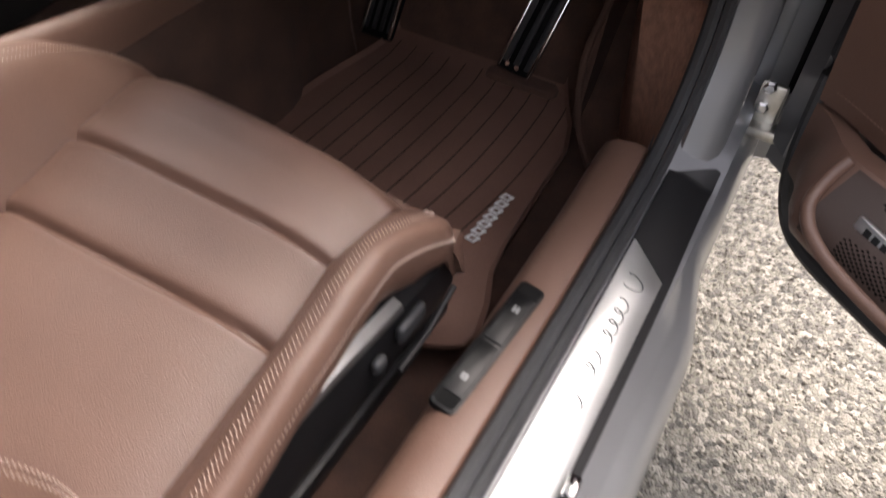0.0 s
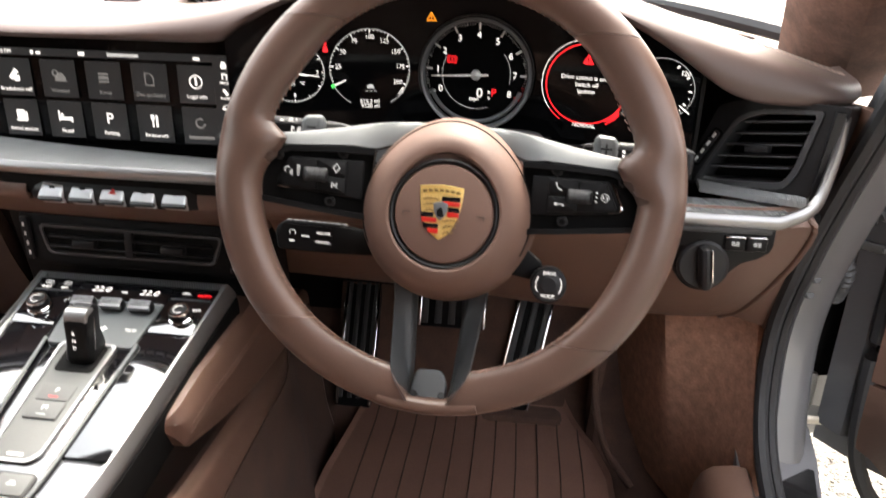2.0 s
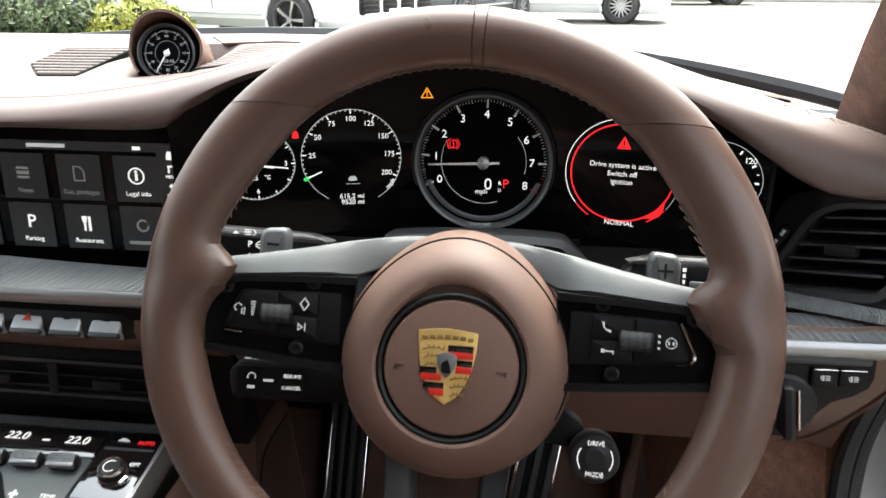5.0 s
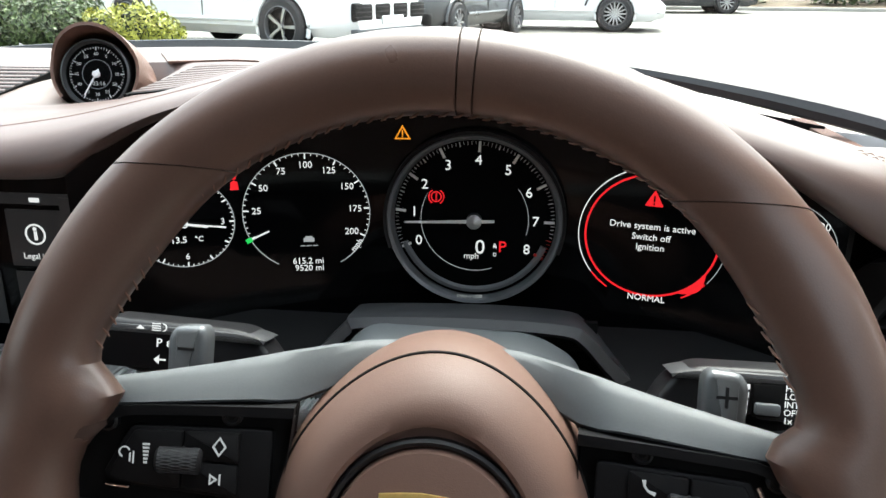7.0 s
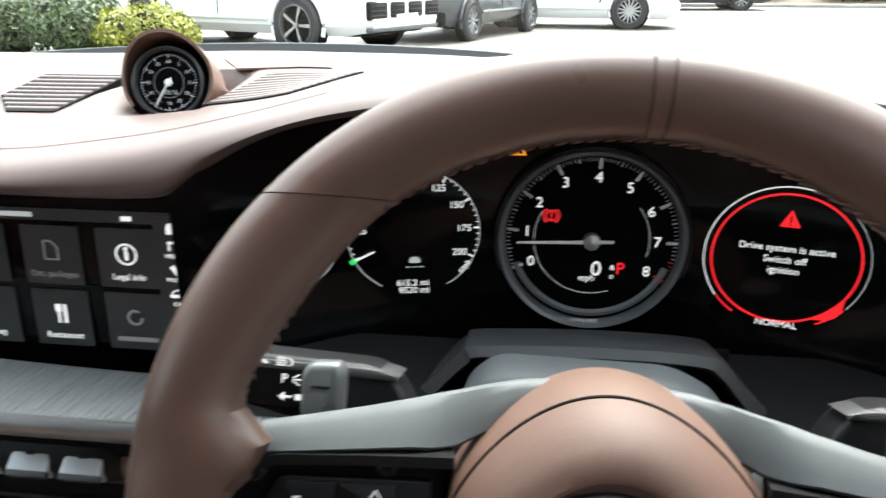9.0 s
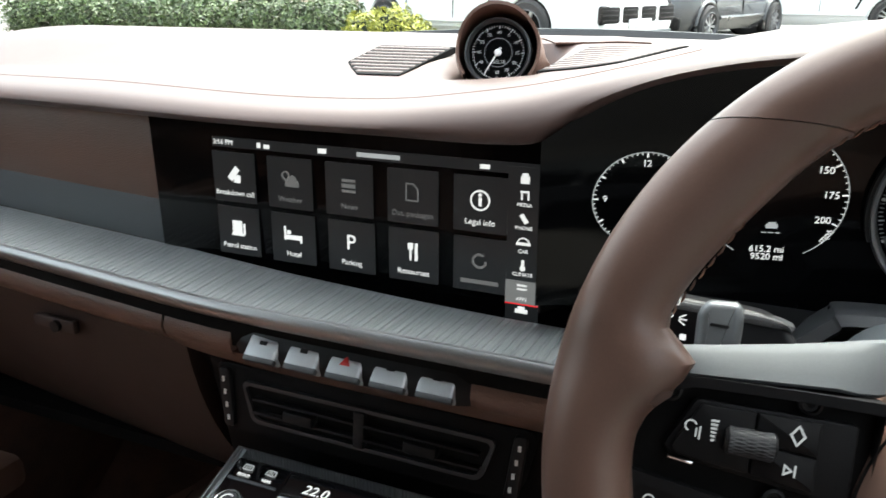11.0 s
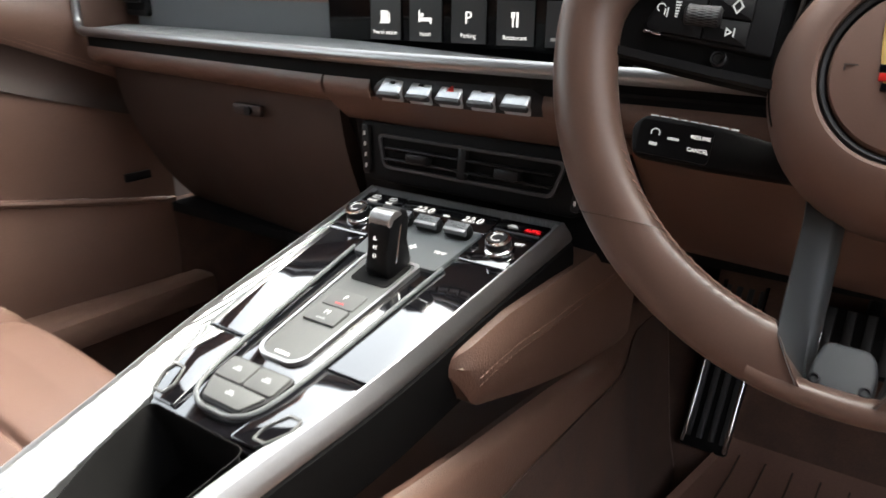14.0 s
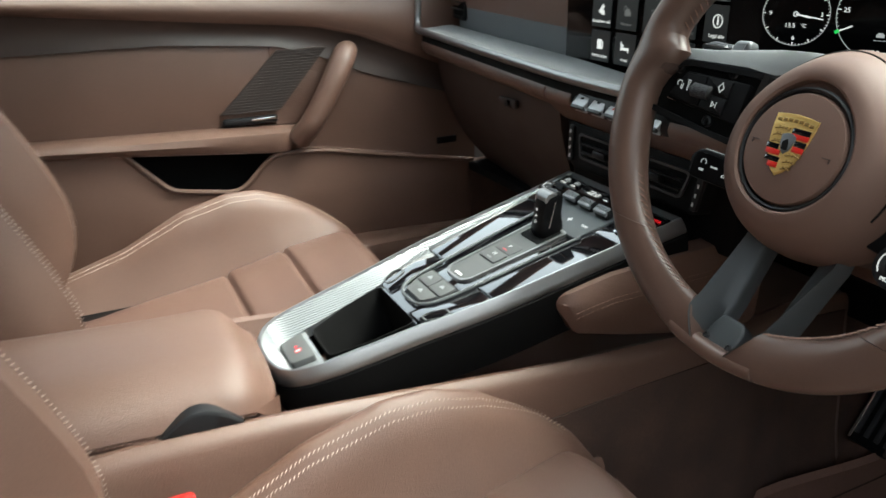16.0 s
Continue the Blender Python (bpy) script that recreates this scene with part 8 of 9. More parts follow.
def make_seat():
    seat = thing("car_seat", "brown leather sports seat with pale double stitching", "car seat", (0.36, -0.3, 0.2), "front seats")
    cu = part("seat_cushion", sheet(middle, 40, 240, 0.05, back=(0, 0, -1)), leather_perf, seat, "perforated brown leather cushion")
    part("front_roll", loft([[Vector((0.36 + a * 0.168, 0.01 + 0.006 * (1 - a * a) - 0.016 * (a + 1) - dy, z)) for z, dy in ((0.405, 0.0), (0.37, -0.006), (0.33, 0.0), (0.27, 0.03), (0.27, 0.1), (0.4, 0.1))] for a in np.linspace(-1, 1, 15)]), leather, seat, "brown leather front edge")
    for s in (1, -1):
        fn = bolster(s)
        b = part("side_bolster", sheet(fn, 70, 30, 0.012, flip=-s), leather, seat, "brown leather side bolster")
        vv = 0.335 if s > 0 else 0.30
        rows = []
        for dv in (-0.012, 0.03):
            pts = [Vector(fn(u, vv + dv - 0.11 * smooth(0.88, 0.955, u) * (1 if s > 0 else 0.6))) for u in np.linspace(0.05, 0.925, 150)]
            rows.append(stitches([p + Vector((0, 0, 0.0012)) for p in pts], 0.0036, 0.0012, 0.00055, slant=0.002))
        part("double_stitching", join(*rows), thread, b, "pale double stitching")
        if s > 0:
            pts = [Vector(fn(u, 0.69)) + Vector((0.0012, 0, 0)) for u in np.linspace(0.05, 0.945, 150)]
            part("edge_stitching", stitches(pts, 0.0036, 0.0012, 0.00055, slant=0.0016, across=(1, 0, 0)), thread, b, "pale stitching")
    # black side valance and silver rail with controls
    part("side_valance", loft([[Vector((0.36 + x, y, z)) for x, z in ((0.192, 0.405 - 0.04 * smooth(-0.3, 0.0, y)), (0.212, 0.385 - 0.04 * smooth(-0.3, 0.0, y)), (0.214, 0.30), (0.2, 0.25), (0.18, 0.25), (0.18, 0.39))] for y in np.linspace(-0.62, 0.0, 16)]), black_satin, seat, "black plastic side valance")
    part("silver_rail", loft([[Vector((0.36 + x, y, z - 0.03 * smooth(-0.35, 0.0, y))) for x, z in ((0.206, 0.402), (0.217, 0.397), (0.219, 0.389), (0.208, 0.387))] for y in np.linspace(-0.62, -0.12, 16)]), console_metal, seat, "pale silver trim rail")
    part("adjuster_knob", rbox((0.36 + 0.219, -0.105, 0.335), (0.012, 0.05, 0.024), 0.009, Matrix.Identity(4), 3), grey_dark, seat, "dark grey seat adjuster knob")
    part("adjuster_knob", rbox((0.36 + 0.219, -0.165, 0.33), (0.012, 0.02, 0.02), 0.006, Matrix.Identity(4), 3), grey_dark, seat, "dark grey seat adjuster knob")
    part("pull_lever", tube([(0.585, -0.02, 0.315), (0.588, -0.08, 0.30), (0.588, -0.14, 0.297)], 0.004, 8), black_satin, seat)
    for s in (-1, 1):
        part("seat_runner", rbox((0.36 + s * 0.19, -0.28, 0.225), (0.03, 0.6, 0.03), 0.006), black_satin, seat, "black steel seat runner")
    part("cushion_base", rbox((0.36, -0.32, 0.315), (0.39, 0.56, 0.14), 0.03), black_soft, seat)
    # backrest
    def back(u, v):
        e = -1 + 2 * u
        h = v
        x = 0.36 + e * (0.165 - 0.02 * h)
        y = -0.50 - 0.28 * h - 0.02 * math.sin(math.pi * h) + 0.006 * abs(e) ** 4
        return (x, y, 0.40 + 0.62 * h)
    part("backrest", sheet(back, 20, 30, 0.08, back=(0, -1, 0)), leather_perf, seat, "perforated brown leather backrest")
    for s in (1, -1):
        rings = []
        line, line2 = [], []
        for k in range(22):
            h = k / 21
            bulge = 0.075 * math.sin(math.pi * min(1, 0.12 + h * 1.0)) ** 0.6
            cx, cy, cz = 0.36 + s * (0.165 - 0.02 * h), -0.485 - 0.28 * h - 0.9 * max(0.0, 0.27 - h) ** 2, 0.405 + 0.6 * h
            pr = [(0.0, 0.0), (0.018, 0.5 * bulge + 0.01), (0.036, 0.95 * bulge + 0.012), (0.055, bulge + 0.012), (0.07, 0.8 * bulge), (0.078, 0.3 * bulge), (0.075, -0.07), (0.0, -0.09)]
            ring = [Vector((cx + s * a, cy + b, cz + 0.3 * b)) for a, b in pr]
            rings.append(ring)
            line.append(ring[3] + Vector((s * 0.002, 0.0012, 0)))
            line2.append(ring[3] + Vector((s * 0.009, 0.0, 0)) + Vector((0, -0.002, 0)))
        b = part("back_bolster", loft(rings), leather, seat, "brown leather backrest bolster")
        ln = spline(line, 5)
        ln2 = spline(line2, 5)
        part("double_stitching", join(stitches(ln, 0.0036, 0.0012, 0.0006, slant=0.002, across=(0, 1, 0)), stitches(ln2, 0.0036, 0.0012, 0.0006, slant=0.002, across=(0, 1, 0))), thread, b, "pale double stitching")
    part("head_restraint", rbox((0.36, -0.84, 1.06), (0.22, 0.08, 0.14), 0.03, Matrix.Identity(4), 3), leather, seat, "brown leather head restraint")
    return seat


driver = make_seat()
pax = copy_thing(driver, pose(-0.37, -0.3, 0.2))
pax["label"] = "brown leather sports seat with pale double stitching, beside the far door"
# red belt buckle between driver's seat and tunnel
bk = thing("seat_belt_buckle", "black seat belt buckle with red release button", "belt buckle", (0.15, -0.44, 0.47), "belt buckles")
part("buckle_body", rbox((0.152, -0.425, 0.465), (0.022, 0.05, 0.07), 0.008, pose(0, 0, 0)), black_satin, bk)
part("release_button", rbox((0.152, -0.418, 0.503), (0.018, 0.04, 0.014), 0.005), red_plastic, bk, "red release button")

# ---- floor mats and pedals
def mat_z(y):
    return 0.226 + 0.26 * smooth(0.47, 0.72, y) * (y - 0.47) / 0.25


def make_mat(s):
    fm = thing("floor_mat", "brown ribbed rubber floor mat", "floor mat", (s * 0.35, 0.3, 0.21), "floor mats")
    def fn(u, v):
        y = -0.06 + 0.68 * v
        x0 = lerp((-0.06, 0.35, 0.5, 0.62), (0.124, 0.133, 0.15, 0.18), y)
        x1 = lerp((-0.06, -0.03, 0.0, 0.05, 0.1, 0.155, 0.4, 0.47, 0.55, 0.62), (0.55, 0.61, 0.618, 0.606, 0.586, 0.578, 0.566, 0.545, 0.5, 0.46), y)
        x = x0 + (x1 - x0) * u
        rim = 0.009 * (1 - smooth(0.0, 0.02, min(u, 1 - u))) + 0.007 * (1 - smooth(0.0, 0.02, min(v, 1 - v)))
        return (s * x, y, mat_z(y) + rim)
    m = part("mat_sheet", sheet(fn, 60, 60, 0.006, back=(0, 0, -1)), rubber_mat, fm)
    # ribs fan out from the seat towards the pedals, parted by dark drawn grooves
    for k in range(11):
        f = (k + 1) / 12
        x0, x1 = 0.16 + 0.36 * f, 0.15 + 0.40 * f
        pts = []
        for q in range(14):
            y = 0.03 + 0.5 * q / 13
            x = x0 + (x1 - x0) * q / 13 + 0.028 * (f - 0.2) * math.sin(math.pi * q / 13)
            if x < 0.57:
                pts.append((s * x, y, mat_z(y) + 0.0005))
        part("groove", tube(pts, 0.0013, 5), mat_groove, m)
    # pale woven name patch: plain strokes only
    for k in range(7):
        c = Vector((s * 0.531, 0.138, mat_z(0.1) + 0.0025)).lerp(Vector((s * 0.534, 0.258, mat_z(0.2) + 0.0025)), (k + 0.5) / 7)
        mm = Matrix.Translation(c) @ pose(0, 0, 0, 0, 0, -14)
        part("pale_mark", frame_ring([(-0.0085, -0.0075), (0.0065, -0.006), (0.0085, 0.0075), (-0.0065, 0.006)], [(-0.0055, -0.0045), (0.0035, -0.0035), (0.0055, 0.0045), (-0.0035, 0.0035)], -0.001, 0.0008, mm), mark_white, m, "pale raised mark")
    part("mat_fixing", lathe([(0.0, 0.0), (0.016, 0.0), (0.015, 0.003), (0.011, 0.004), (0, 0.004)], 24, Matrix.Translation((s * 0.5, 0.02, mat_z(0.02) + 0.001))), rubber_mat, m)
    return fm


make_mat(1)
make_mat(-1)


def pedal(name, label, c, w, h, tilt, mat_face, bars, edge=True, lean=0.0):
    th = thing(name, label, "pedal", c, "pedals")
    m = axes(c, (1, 0, -lean), (lean, math.sin(radians(tilt)), math.cos(radians(tilt))))
    part("plate", prism(rounded([(-w / 2, -h / 2), (w / 2, -h / 2), (w / 2 + 0.004, h / 2), (-w / 2 + 0.004, h / 2)], 0.004), -0.014, 0.0, m, 0.003), black_soft, th, "black rubber plate")
    for k in range(bars):
        x = -w / 2 + w * (k + 0.5) / bars
        part("rib", rbox((x + 0.002, 0.002, 0.001), (w / bars * 0.5, h * 0.9, 0.006), 0.0015, m), rubber_black, th)
    if edge:
        for s in (-1, 1):
            part("edge_strip", rbox((s * (w / 2 - 0.003) + 0.002, 0.0, 0.0015), (0.0055, h * 0.97, 0.007), 0.0015, m), chrome, th, "bright metal edge")
    return th, m


pedal("foot_rest", "black ribbed foot rest with bright metal edges", (0.137, 0.575, 0.338), 0.062, 0.24, 32, black_soft, 4)
ac, am = pedal("accelerator_pedal", "long black accelerator pedal with bright metal edges", (0.424, 0.585, 0.352), 0.062, 0.24, 27, black_soft, 3, lean=0.2)
for x in (-0.012, 0.006):
    part("stud", lathe([(0, 0), (0.0045, 0), (0.004, 0.003), (0, 0.003)], 14, am @ Matrix.Translation((x, -0.108, 0.004))), chrome, ac)
bp, bm_ = pedal("brake_pedal", "wide black brake pedal with bright metal edge", (0.30, 0.55, 0.425), 0.11, 0.075, 25, black_soft, 5)
part("pedal_arm", tube([bm_ @ Vector((0, 0.02, -0.012)), bm_ @ Vector((0, 0.08, -0.05)), bm_ @ Vector((0, 0.2, -0.06))], 0.009, 8), black_satin, bp)
heel = thing("heel_step", "brown carpet step below the accelerator", "carpet step", (0.42, 0.53, 0.22))
part("step", rbox((0.425, 0.545, 0.222), (0.14, 0.06, 0.045), 0.015), carpet, heel)
ft = thing("toe_board", "dark brown carpeted toe board", "toe board", (0.35, 0.62, 0.3))
part("board", sheet(lambda u, v: (0.1 + 0.55 * u, 0.53 + 0.16 * v, 0.2 + 0.37 * v), 6, 6, 0.02, back=(0, 1, -0.3)), carpet, ft)
# ---- passenger door, closed
pd_ = thing("passenger_door", "closed car door lined in brown leather with grab handle", "car door", (-0.76, -0.2, 0.35))


def dx(y):
    """The door lining leans in a little towards the hinge."""
    return -0.752 + 0.02 * smooth(0.05, 0.3, y)


def lining_(z0, z1, y0, y1, bow=0.0, n=(20, 10), off=0.0):
    return lambda u, v: (dx(y0 + (y1 - y0) * u) + off + bow * math.sin(math.pi * v), y0 + (y1 - y0) * u, (z0(y0 + (y1 - y0) * u) if callable(z0) else z0) + ((z1(y0 + (y1 - y0) * u) if callable(z1) else z1) - (z0(y0 + (y1 - y0) * u) if callable(z0) else z0)) * v)


belt = lambda y: lerp((-0.9, -0.52, 0.0, 0.1, 0.3), (0.858, 0.857, 0.838, 0.836, 0.838), y)
step = lambda y: lerp((-0.9, -0.53, -0.27, -0.06, 0.03, 0.1, 0.3), (0.765, 0.767, 0.768, 0.752, 0.722, 0.69, 0.63), y)
foldl = lambda y: lerp((-0.9, -0.53, -0.0, 0.1, 0.2, 0.3), (0.834, 0.833, 0.785, 0.76, 0.72, 0.68), y)
armt = lambda y: lerp((-0.9, -0.495, -0.09, 0.0), (0.63, 0.622, 0.607, 0.60), y)
armb = lambda y: lerp((-0.9, -0.49, -0.095, 0.0), (0.60, 0.596, 0.556, 0.545), y)
part("upper_lining", sheet(lining_(foldl, belt, -0.9, 0.34, 0.012), 30, 8, 0.03, back=(-1, 0, 0)), leather, pd_, "brown leather door top")
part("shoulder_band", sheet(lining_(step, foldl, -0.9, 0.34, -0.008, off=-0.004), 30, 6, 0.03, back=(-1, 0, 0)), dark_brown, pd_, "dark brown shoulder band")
part("door_card", sheet(lining_(armt, step, -0.9, 0.05, 0.006, off=-0.012), 30, 10, 0.02, back=(-1, 0, 0)), leather, pd_, "brown leather door card")
part("front_card", sheet(lining_(lambda y: 0.48, step, -0.085, 0.34, 0.0, off=-0.008), 14, 8, 0.02, back=(-1, 0, 0)), leather, pd_, "brown leather front card")
fold_line = [Vector((dx(y) + 0.0035, y, foldl(y) + 0.006)) for y in np.linspace(-0.75, 0.28, 70)]
part("fold_stitching", join(stitches(fold_line, 0.004, 0.002, 0.0006, across=(1, 0, 0)), stitches([p + Vector((0.001, 0, 0.006)) for p in fold_line], 0.004, 0.002, 0.0006, across=(1, 0, 0))), thread_brown, pd_, "double brown stitching")
# armrest roll
def arm_ring(y):
    t, b = armt(y), armb(y)
    f = smooth(-0.035, -0.085, y)
    o = dx(y) - 0.012
    return [Vector((o + a, y, z)) for a, z in ((0.0, t), (0.03 * f + 0.005, t - 0.001), (0.046 * f + 0.005, t - 0.008), (0.05 * f + 0.005, 0.5 * (t + b)), (0.044 * f + 0.004, b + 0.006), (0.03 * f, b), (0.0, b))]


part("door_armrest", loft([arm_ring(y) for y in list(np.linspace(-0.9, -0.12, 20)) + [-0.1, -0.085, -0.07, -0.055, -0.045, -0.035]]), leather, pd_, "padded brown leather armrest")
al = [arm_ring(y)[4] + Vector((0.0012, 0, 0.006)) for y in np.linspace(-0.6, -0.1, 40)]
part("armrest_seam", join(stitches(al, 0.004, 0.002, 0.0006, across=(1, 0, 0)), stitches([p + Vector((0, 0, -0.006)) for p in al], 0.004, 0.002, 0.0006, across=(1, 0, 0))), thread_brown, pd_)
# pocket
part("pocket_back", sheet(lining_(0.40, 0.60, -0.9, 0.0, 0, off=-0.03), 4, 4, 0.02, back=(-1, 0, 0)), black_deep, pd_)
poc = [(-0.9, 0.604), (-0.375, 0.594), (-0.30, 0.512), (-0.27, 0.505), (-0.19, 0.492), (-0.165, 0.497), (-0.115, 0.546), (-0.09, 0.556), (0.0, 0.55), (0.12, 0.527), (0.30, 0.497)]
ptop = lambda y: lerp([p[0] for p in poc], [p[1] for p in poc], y)
pk = part("door_pocket", sheet(lambda u, v: (dx(-0.9 + 1.22 * u) + 0.024 + 0.012 * math.sin(math.pi * min(1, v * 1.1)) - 0.01 * (1 - v), -0.9 + 1.22 * u, 0.30 + (ptop(-0.9 + 1.22 * u) - 0.30) * v), 80, 10, 0.012, back=(-1, 0, 0)), leather, pd_, "brown leather door pocket")
part("pocket_edge", tube([Vector((dx(y) + 0.024, y, ptop(y) + 0.001)) for y in np.linspace(-0.9, 0.3, 80)], 0.005, 8), leather, pk)
part("pocket_ledge", sheet(lambda u, v: (dx(-0.08 + 0.27 * u) - 0.01 + 0.034 * v, -0.08 + 0.27 * u, ptop(-0.08 + 0.27 * u) + 0.002), 10, 3, 0.006, back=(0, 0, -1)), leather, pd_)
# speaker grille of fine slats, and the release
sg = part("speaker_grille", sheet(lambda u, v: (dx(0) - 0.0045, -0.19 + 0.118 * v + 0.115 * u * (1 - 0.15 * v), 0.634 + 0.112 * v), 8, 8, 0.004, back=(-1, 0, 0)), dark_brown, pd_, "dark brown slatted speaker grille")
for k in range(22):
    v = (k + 0.5) / 22
    part("slat", tube([(dx(0) - 0.003, -0.19 + 0.118 * v + 0.115 * q * (1 - 0.15 * v), 0.634 + 0.112 * v) for q in (0.02, 0.5, 0.98)], 0.0007, 5), dark_brown, sg)
rl_ = part("door_release", rbox((dx(-0.14) - 0.002, -0.135, 0.62), (0.014, 0.105, 0.014), 0.005), black_satin, pd_, "black door release with chrome lip")
part("release_lip", rbox((dx(-0.14) + 0.006, -0.11, 0.623), (0.006, 0.05, 0.005), 0.002), chrome, rl_)
# grab handle
hp = spline([(dx(0) + 0.0, 0.066, 0.74), (dx(0) + 0.026, 0.052, 0.735), (dx(0) + 0.04, 0.028, 0.7), (dx(0) + 0.042, 0.0, 0.655), (dx(0) + 0.041, -0.03, 0.61), (dx(0) + 0.026, -0.052, 0.58)], 6)
gh = part("grab_handle", tube(hp, [0.015 + 0.0065 * min(1.0, i / 9) for i in range(len(hp))], 14, wide=1.2), leather, pd_, "brown leather grab handle")
part("handle_seam", tube([hp[9] + (Vector((math.cos(a) * 0.0235, 0.6 * math.sin(a) * 0.0225, 0.6 * math.sin(a) * 0.0225 * -0.55))) for a in np.linspace(-2.2, 2.2, 16)], 0.0009, 5), dark_brown, gh)
part("lamp_lens", rbox((dx(0.2) + 0.03, 0.257, 0.545), (0.006, 0.045, 0.014), 0.002), black_satin, pd_)
part("window_seal", tube([(dx(y) - 0.012, y, belt(y) + 0.006) for y in np.linspace(-0.9, 0.09, 20)], 0.006, 6), rubber_black, pd_, "black window seal")
pn = part("window_pane", sheet(lambda u, v: (-0.775 + 0.15 * v, -0.9 + 1.05 * u - 0.25 * u * v, 0.84 + 0.36 * v), 10, 6, 0.004, back=(-1, 0, -0.3)), glass_clear, pd_, "clear side window")
pn.visible_shadow = False
part("door_skin", sheet(lambda u, v: (-0.80 - 0.03 * math.sin(math.pi * v), -1.0 + 1.45 * u, 0.2 + 0.63 * v), 10, 8, 0.02, back=(-1, 0, 0)), paint, pd_, "silver painted door skin")
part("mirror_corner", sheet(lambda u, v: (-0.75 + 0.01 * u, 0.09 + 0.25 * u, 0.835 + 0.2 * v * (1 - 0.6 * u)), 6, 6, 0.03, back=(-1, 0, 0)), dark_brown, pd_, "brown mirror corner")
part("sill_lip", rbox((-0.70, -0.2, 0.34), (0.09, 1.1, 0.05), 0.015), leather, shell, "brown leather-covered sill")

# ---- driver's door, standing open
TH = radians(57)
DD = Vector((math.sin(TH), -math.cos(TH), 0))
DN = Vector((-math.cos(TH), -math.sin(TH), 0))
HG = Vector((0.862, 0.44, 0.0))
dd = thing("driver_door", "open car door lined in brown leather with speaker", "car door", (0.95, 0.35, 0.3))


def dp(a, n, z):
    """Along the door from its hinge, inward from its skin, height."""
    return HG + DD * a + DN * n + Vector((0, 0, z))


prof_ = lambda a: lerp((0.0, 0.06, 0.3, 1.1), (0.34, 0.326, 0.295, 0.28), a)
part("door_skin", loft([[dp(a, n, z) for n, z in ((0.0, prof_(a)), (-0.02, prof_(a) + 0.1), (-0.025, 0.5), (-0.01, 0.8), (0.005, 0.84), (0.05, 0.84), (0.05, prof_(a)))] for a in np.linspace(0.0, 1.1, 20)]), paint, dd, "silver painted door skin")
part("door_frame_edge", loft([[dp(a, n, z) for a, n in ((0.0, 0.0), (0.0, 0.055), (0.035, 0.07), (0.05, 0.06), (0.05, 0.0))] for z in np.linspace(0.37, 0.84, 14)]), paint, dd, "painted front edge of the door")
sealp = spline([dp(0.25, 0.072, 0.262), dp(0.12, 0.074, 0.28), dp(0.07, 0.076, 0.33), dp(0.052, 0.076, 0.42), dp(0.05, 0.076, 0.6), dp(0.055, 0.076, 0.82)], 8)
part("door_seal", tube([dp(1.0, 0.07, 0.25)] + sealp, 0.011, 8), rubber_black, dd, "black rubber seal")
# lower lining swells inward and carries the speaker
def lower(u, v):
    a = 0.055 + 0.95 * u
    z = prof_(a) + 0.045 + (0.468 - prof_(a) - 0.045) * v
    r = smooth(0.055, 0.16, a)
    n = 0.085 + 0.112 * r * (0.45 + 0.55 * math.sin(math.pi * min(1.0, 0.12 + 0.9 * v)))
    return dp(a, n, z)


part("lower_lining", sheet(lower, 40, 20, 0.03, back=tuple(-DN)), leather, dd, "brown leather lower lining")
def upper(u, v):
    a = 0.055 + 0.95 * u
    return dp(a, 0.085 + 0.03 * smooth(0, 0.2, u) * (1 - v) + 0.012 * math.sin(math.pi * v), 0.473 + 0.367 * v)


part("upper_lining", sheet(upper, 40, 12, 0.03, back=tuple(-DN)), leather, dd, "brown leather upper lining")
part("lining_seam", stitches([Vector(upper(u, 0.06)) + DN * 0.002 for u in np.linspace(0.02, 0.6, 60)], 0.004, 0.002, 0.0006, across=tuple(DN)), thread_brown, dd)
# speaker
def on_low(u, v, h):
    p = Vector(lower(u, v))
    return p + DN * h


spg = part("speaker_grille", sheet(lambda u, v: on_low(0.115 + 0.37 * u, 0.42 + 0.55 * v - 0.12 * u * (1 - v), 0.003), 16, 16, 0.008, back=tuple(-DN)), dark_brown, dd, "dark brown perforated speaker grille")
ringp = spline([on_low(u, v, 0.006) for u, v in ((0.1, 0.99), (0.1, 0.85), (0.11, 0.65), (0.14, 0.48), (0.2, 0.37), (0.34, 0.29), (0.5, 0.25))], 6)
part("grille_rim", tube(ringp, 0.008, 10), leather, dd, "raised brown leather rim")
bd = on_low(0.165, 0.76, 0.006)
BDM = axes(bd, DD, (0, 0, 1)) @ pose(0, 0, 0, 0, 0, -6)
part("badge", rbox((0.03, 0, 0), (0.07, 0.019, 0.006), 0.002, BDM), aluminium, spg, "small aluminium badge")
part("badge_strokes", join(*[rbox((0.012 + 0.011 * k, 0, 0.0034), (0.008, 0.009, 0.0006), 0, BDM) for k in range(4)]), black_satin, spg)
dots = []
vs, fs = [], []
for i in range(34):
    for j in range(26):
        p = on_low(0.165 + 0.3 * (i + 0.5 * (j % 2)) / 34, 0.48 + 0.46 * j / 26, 0.0034)
        if abs((p - bd).dot(DD) - 0.03) < 0.04 and abs(p.z - bd.z) < 0.013:
            continue
        k = len(vs)
        for q in range(6):
            vs.append(p + (DD * math.cos(q * 1.047) + Vector((0, 0, math.sin(q * 1.047)))) * 0.0021)
        fs.append(tuple(range(k, k + 6)))
me = bpy.data.meshes.new("perforations")
me.from_pydata(vs, [], fs)
me.materials.append(black_deep)
tagged(under(new("perforations", me), spg), kind="stuff")
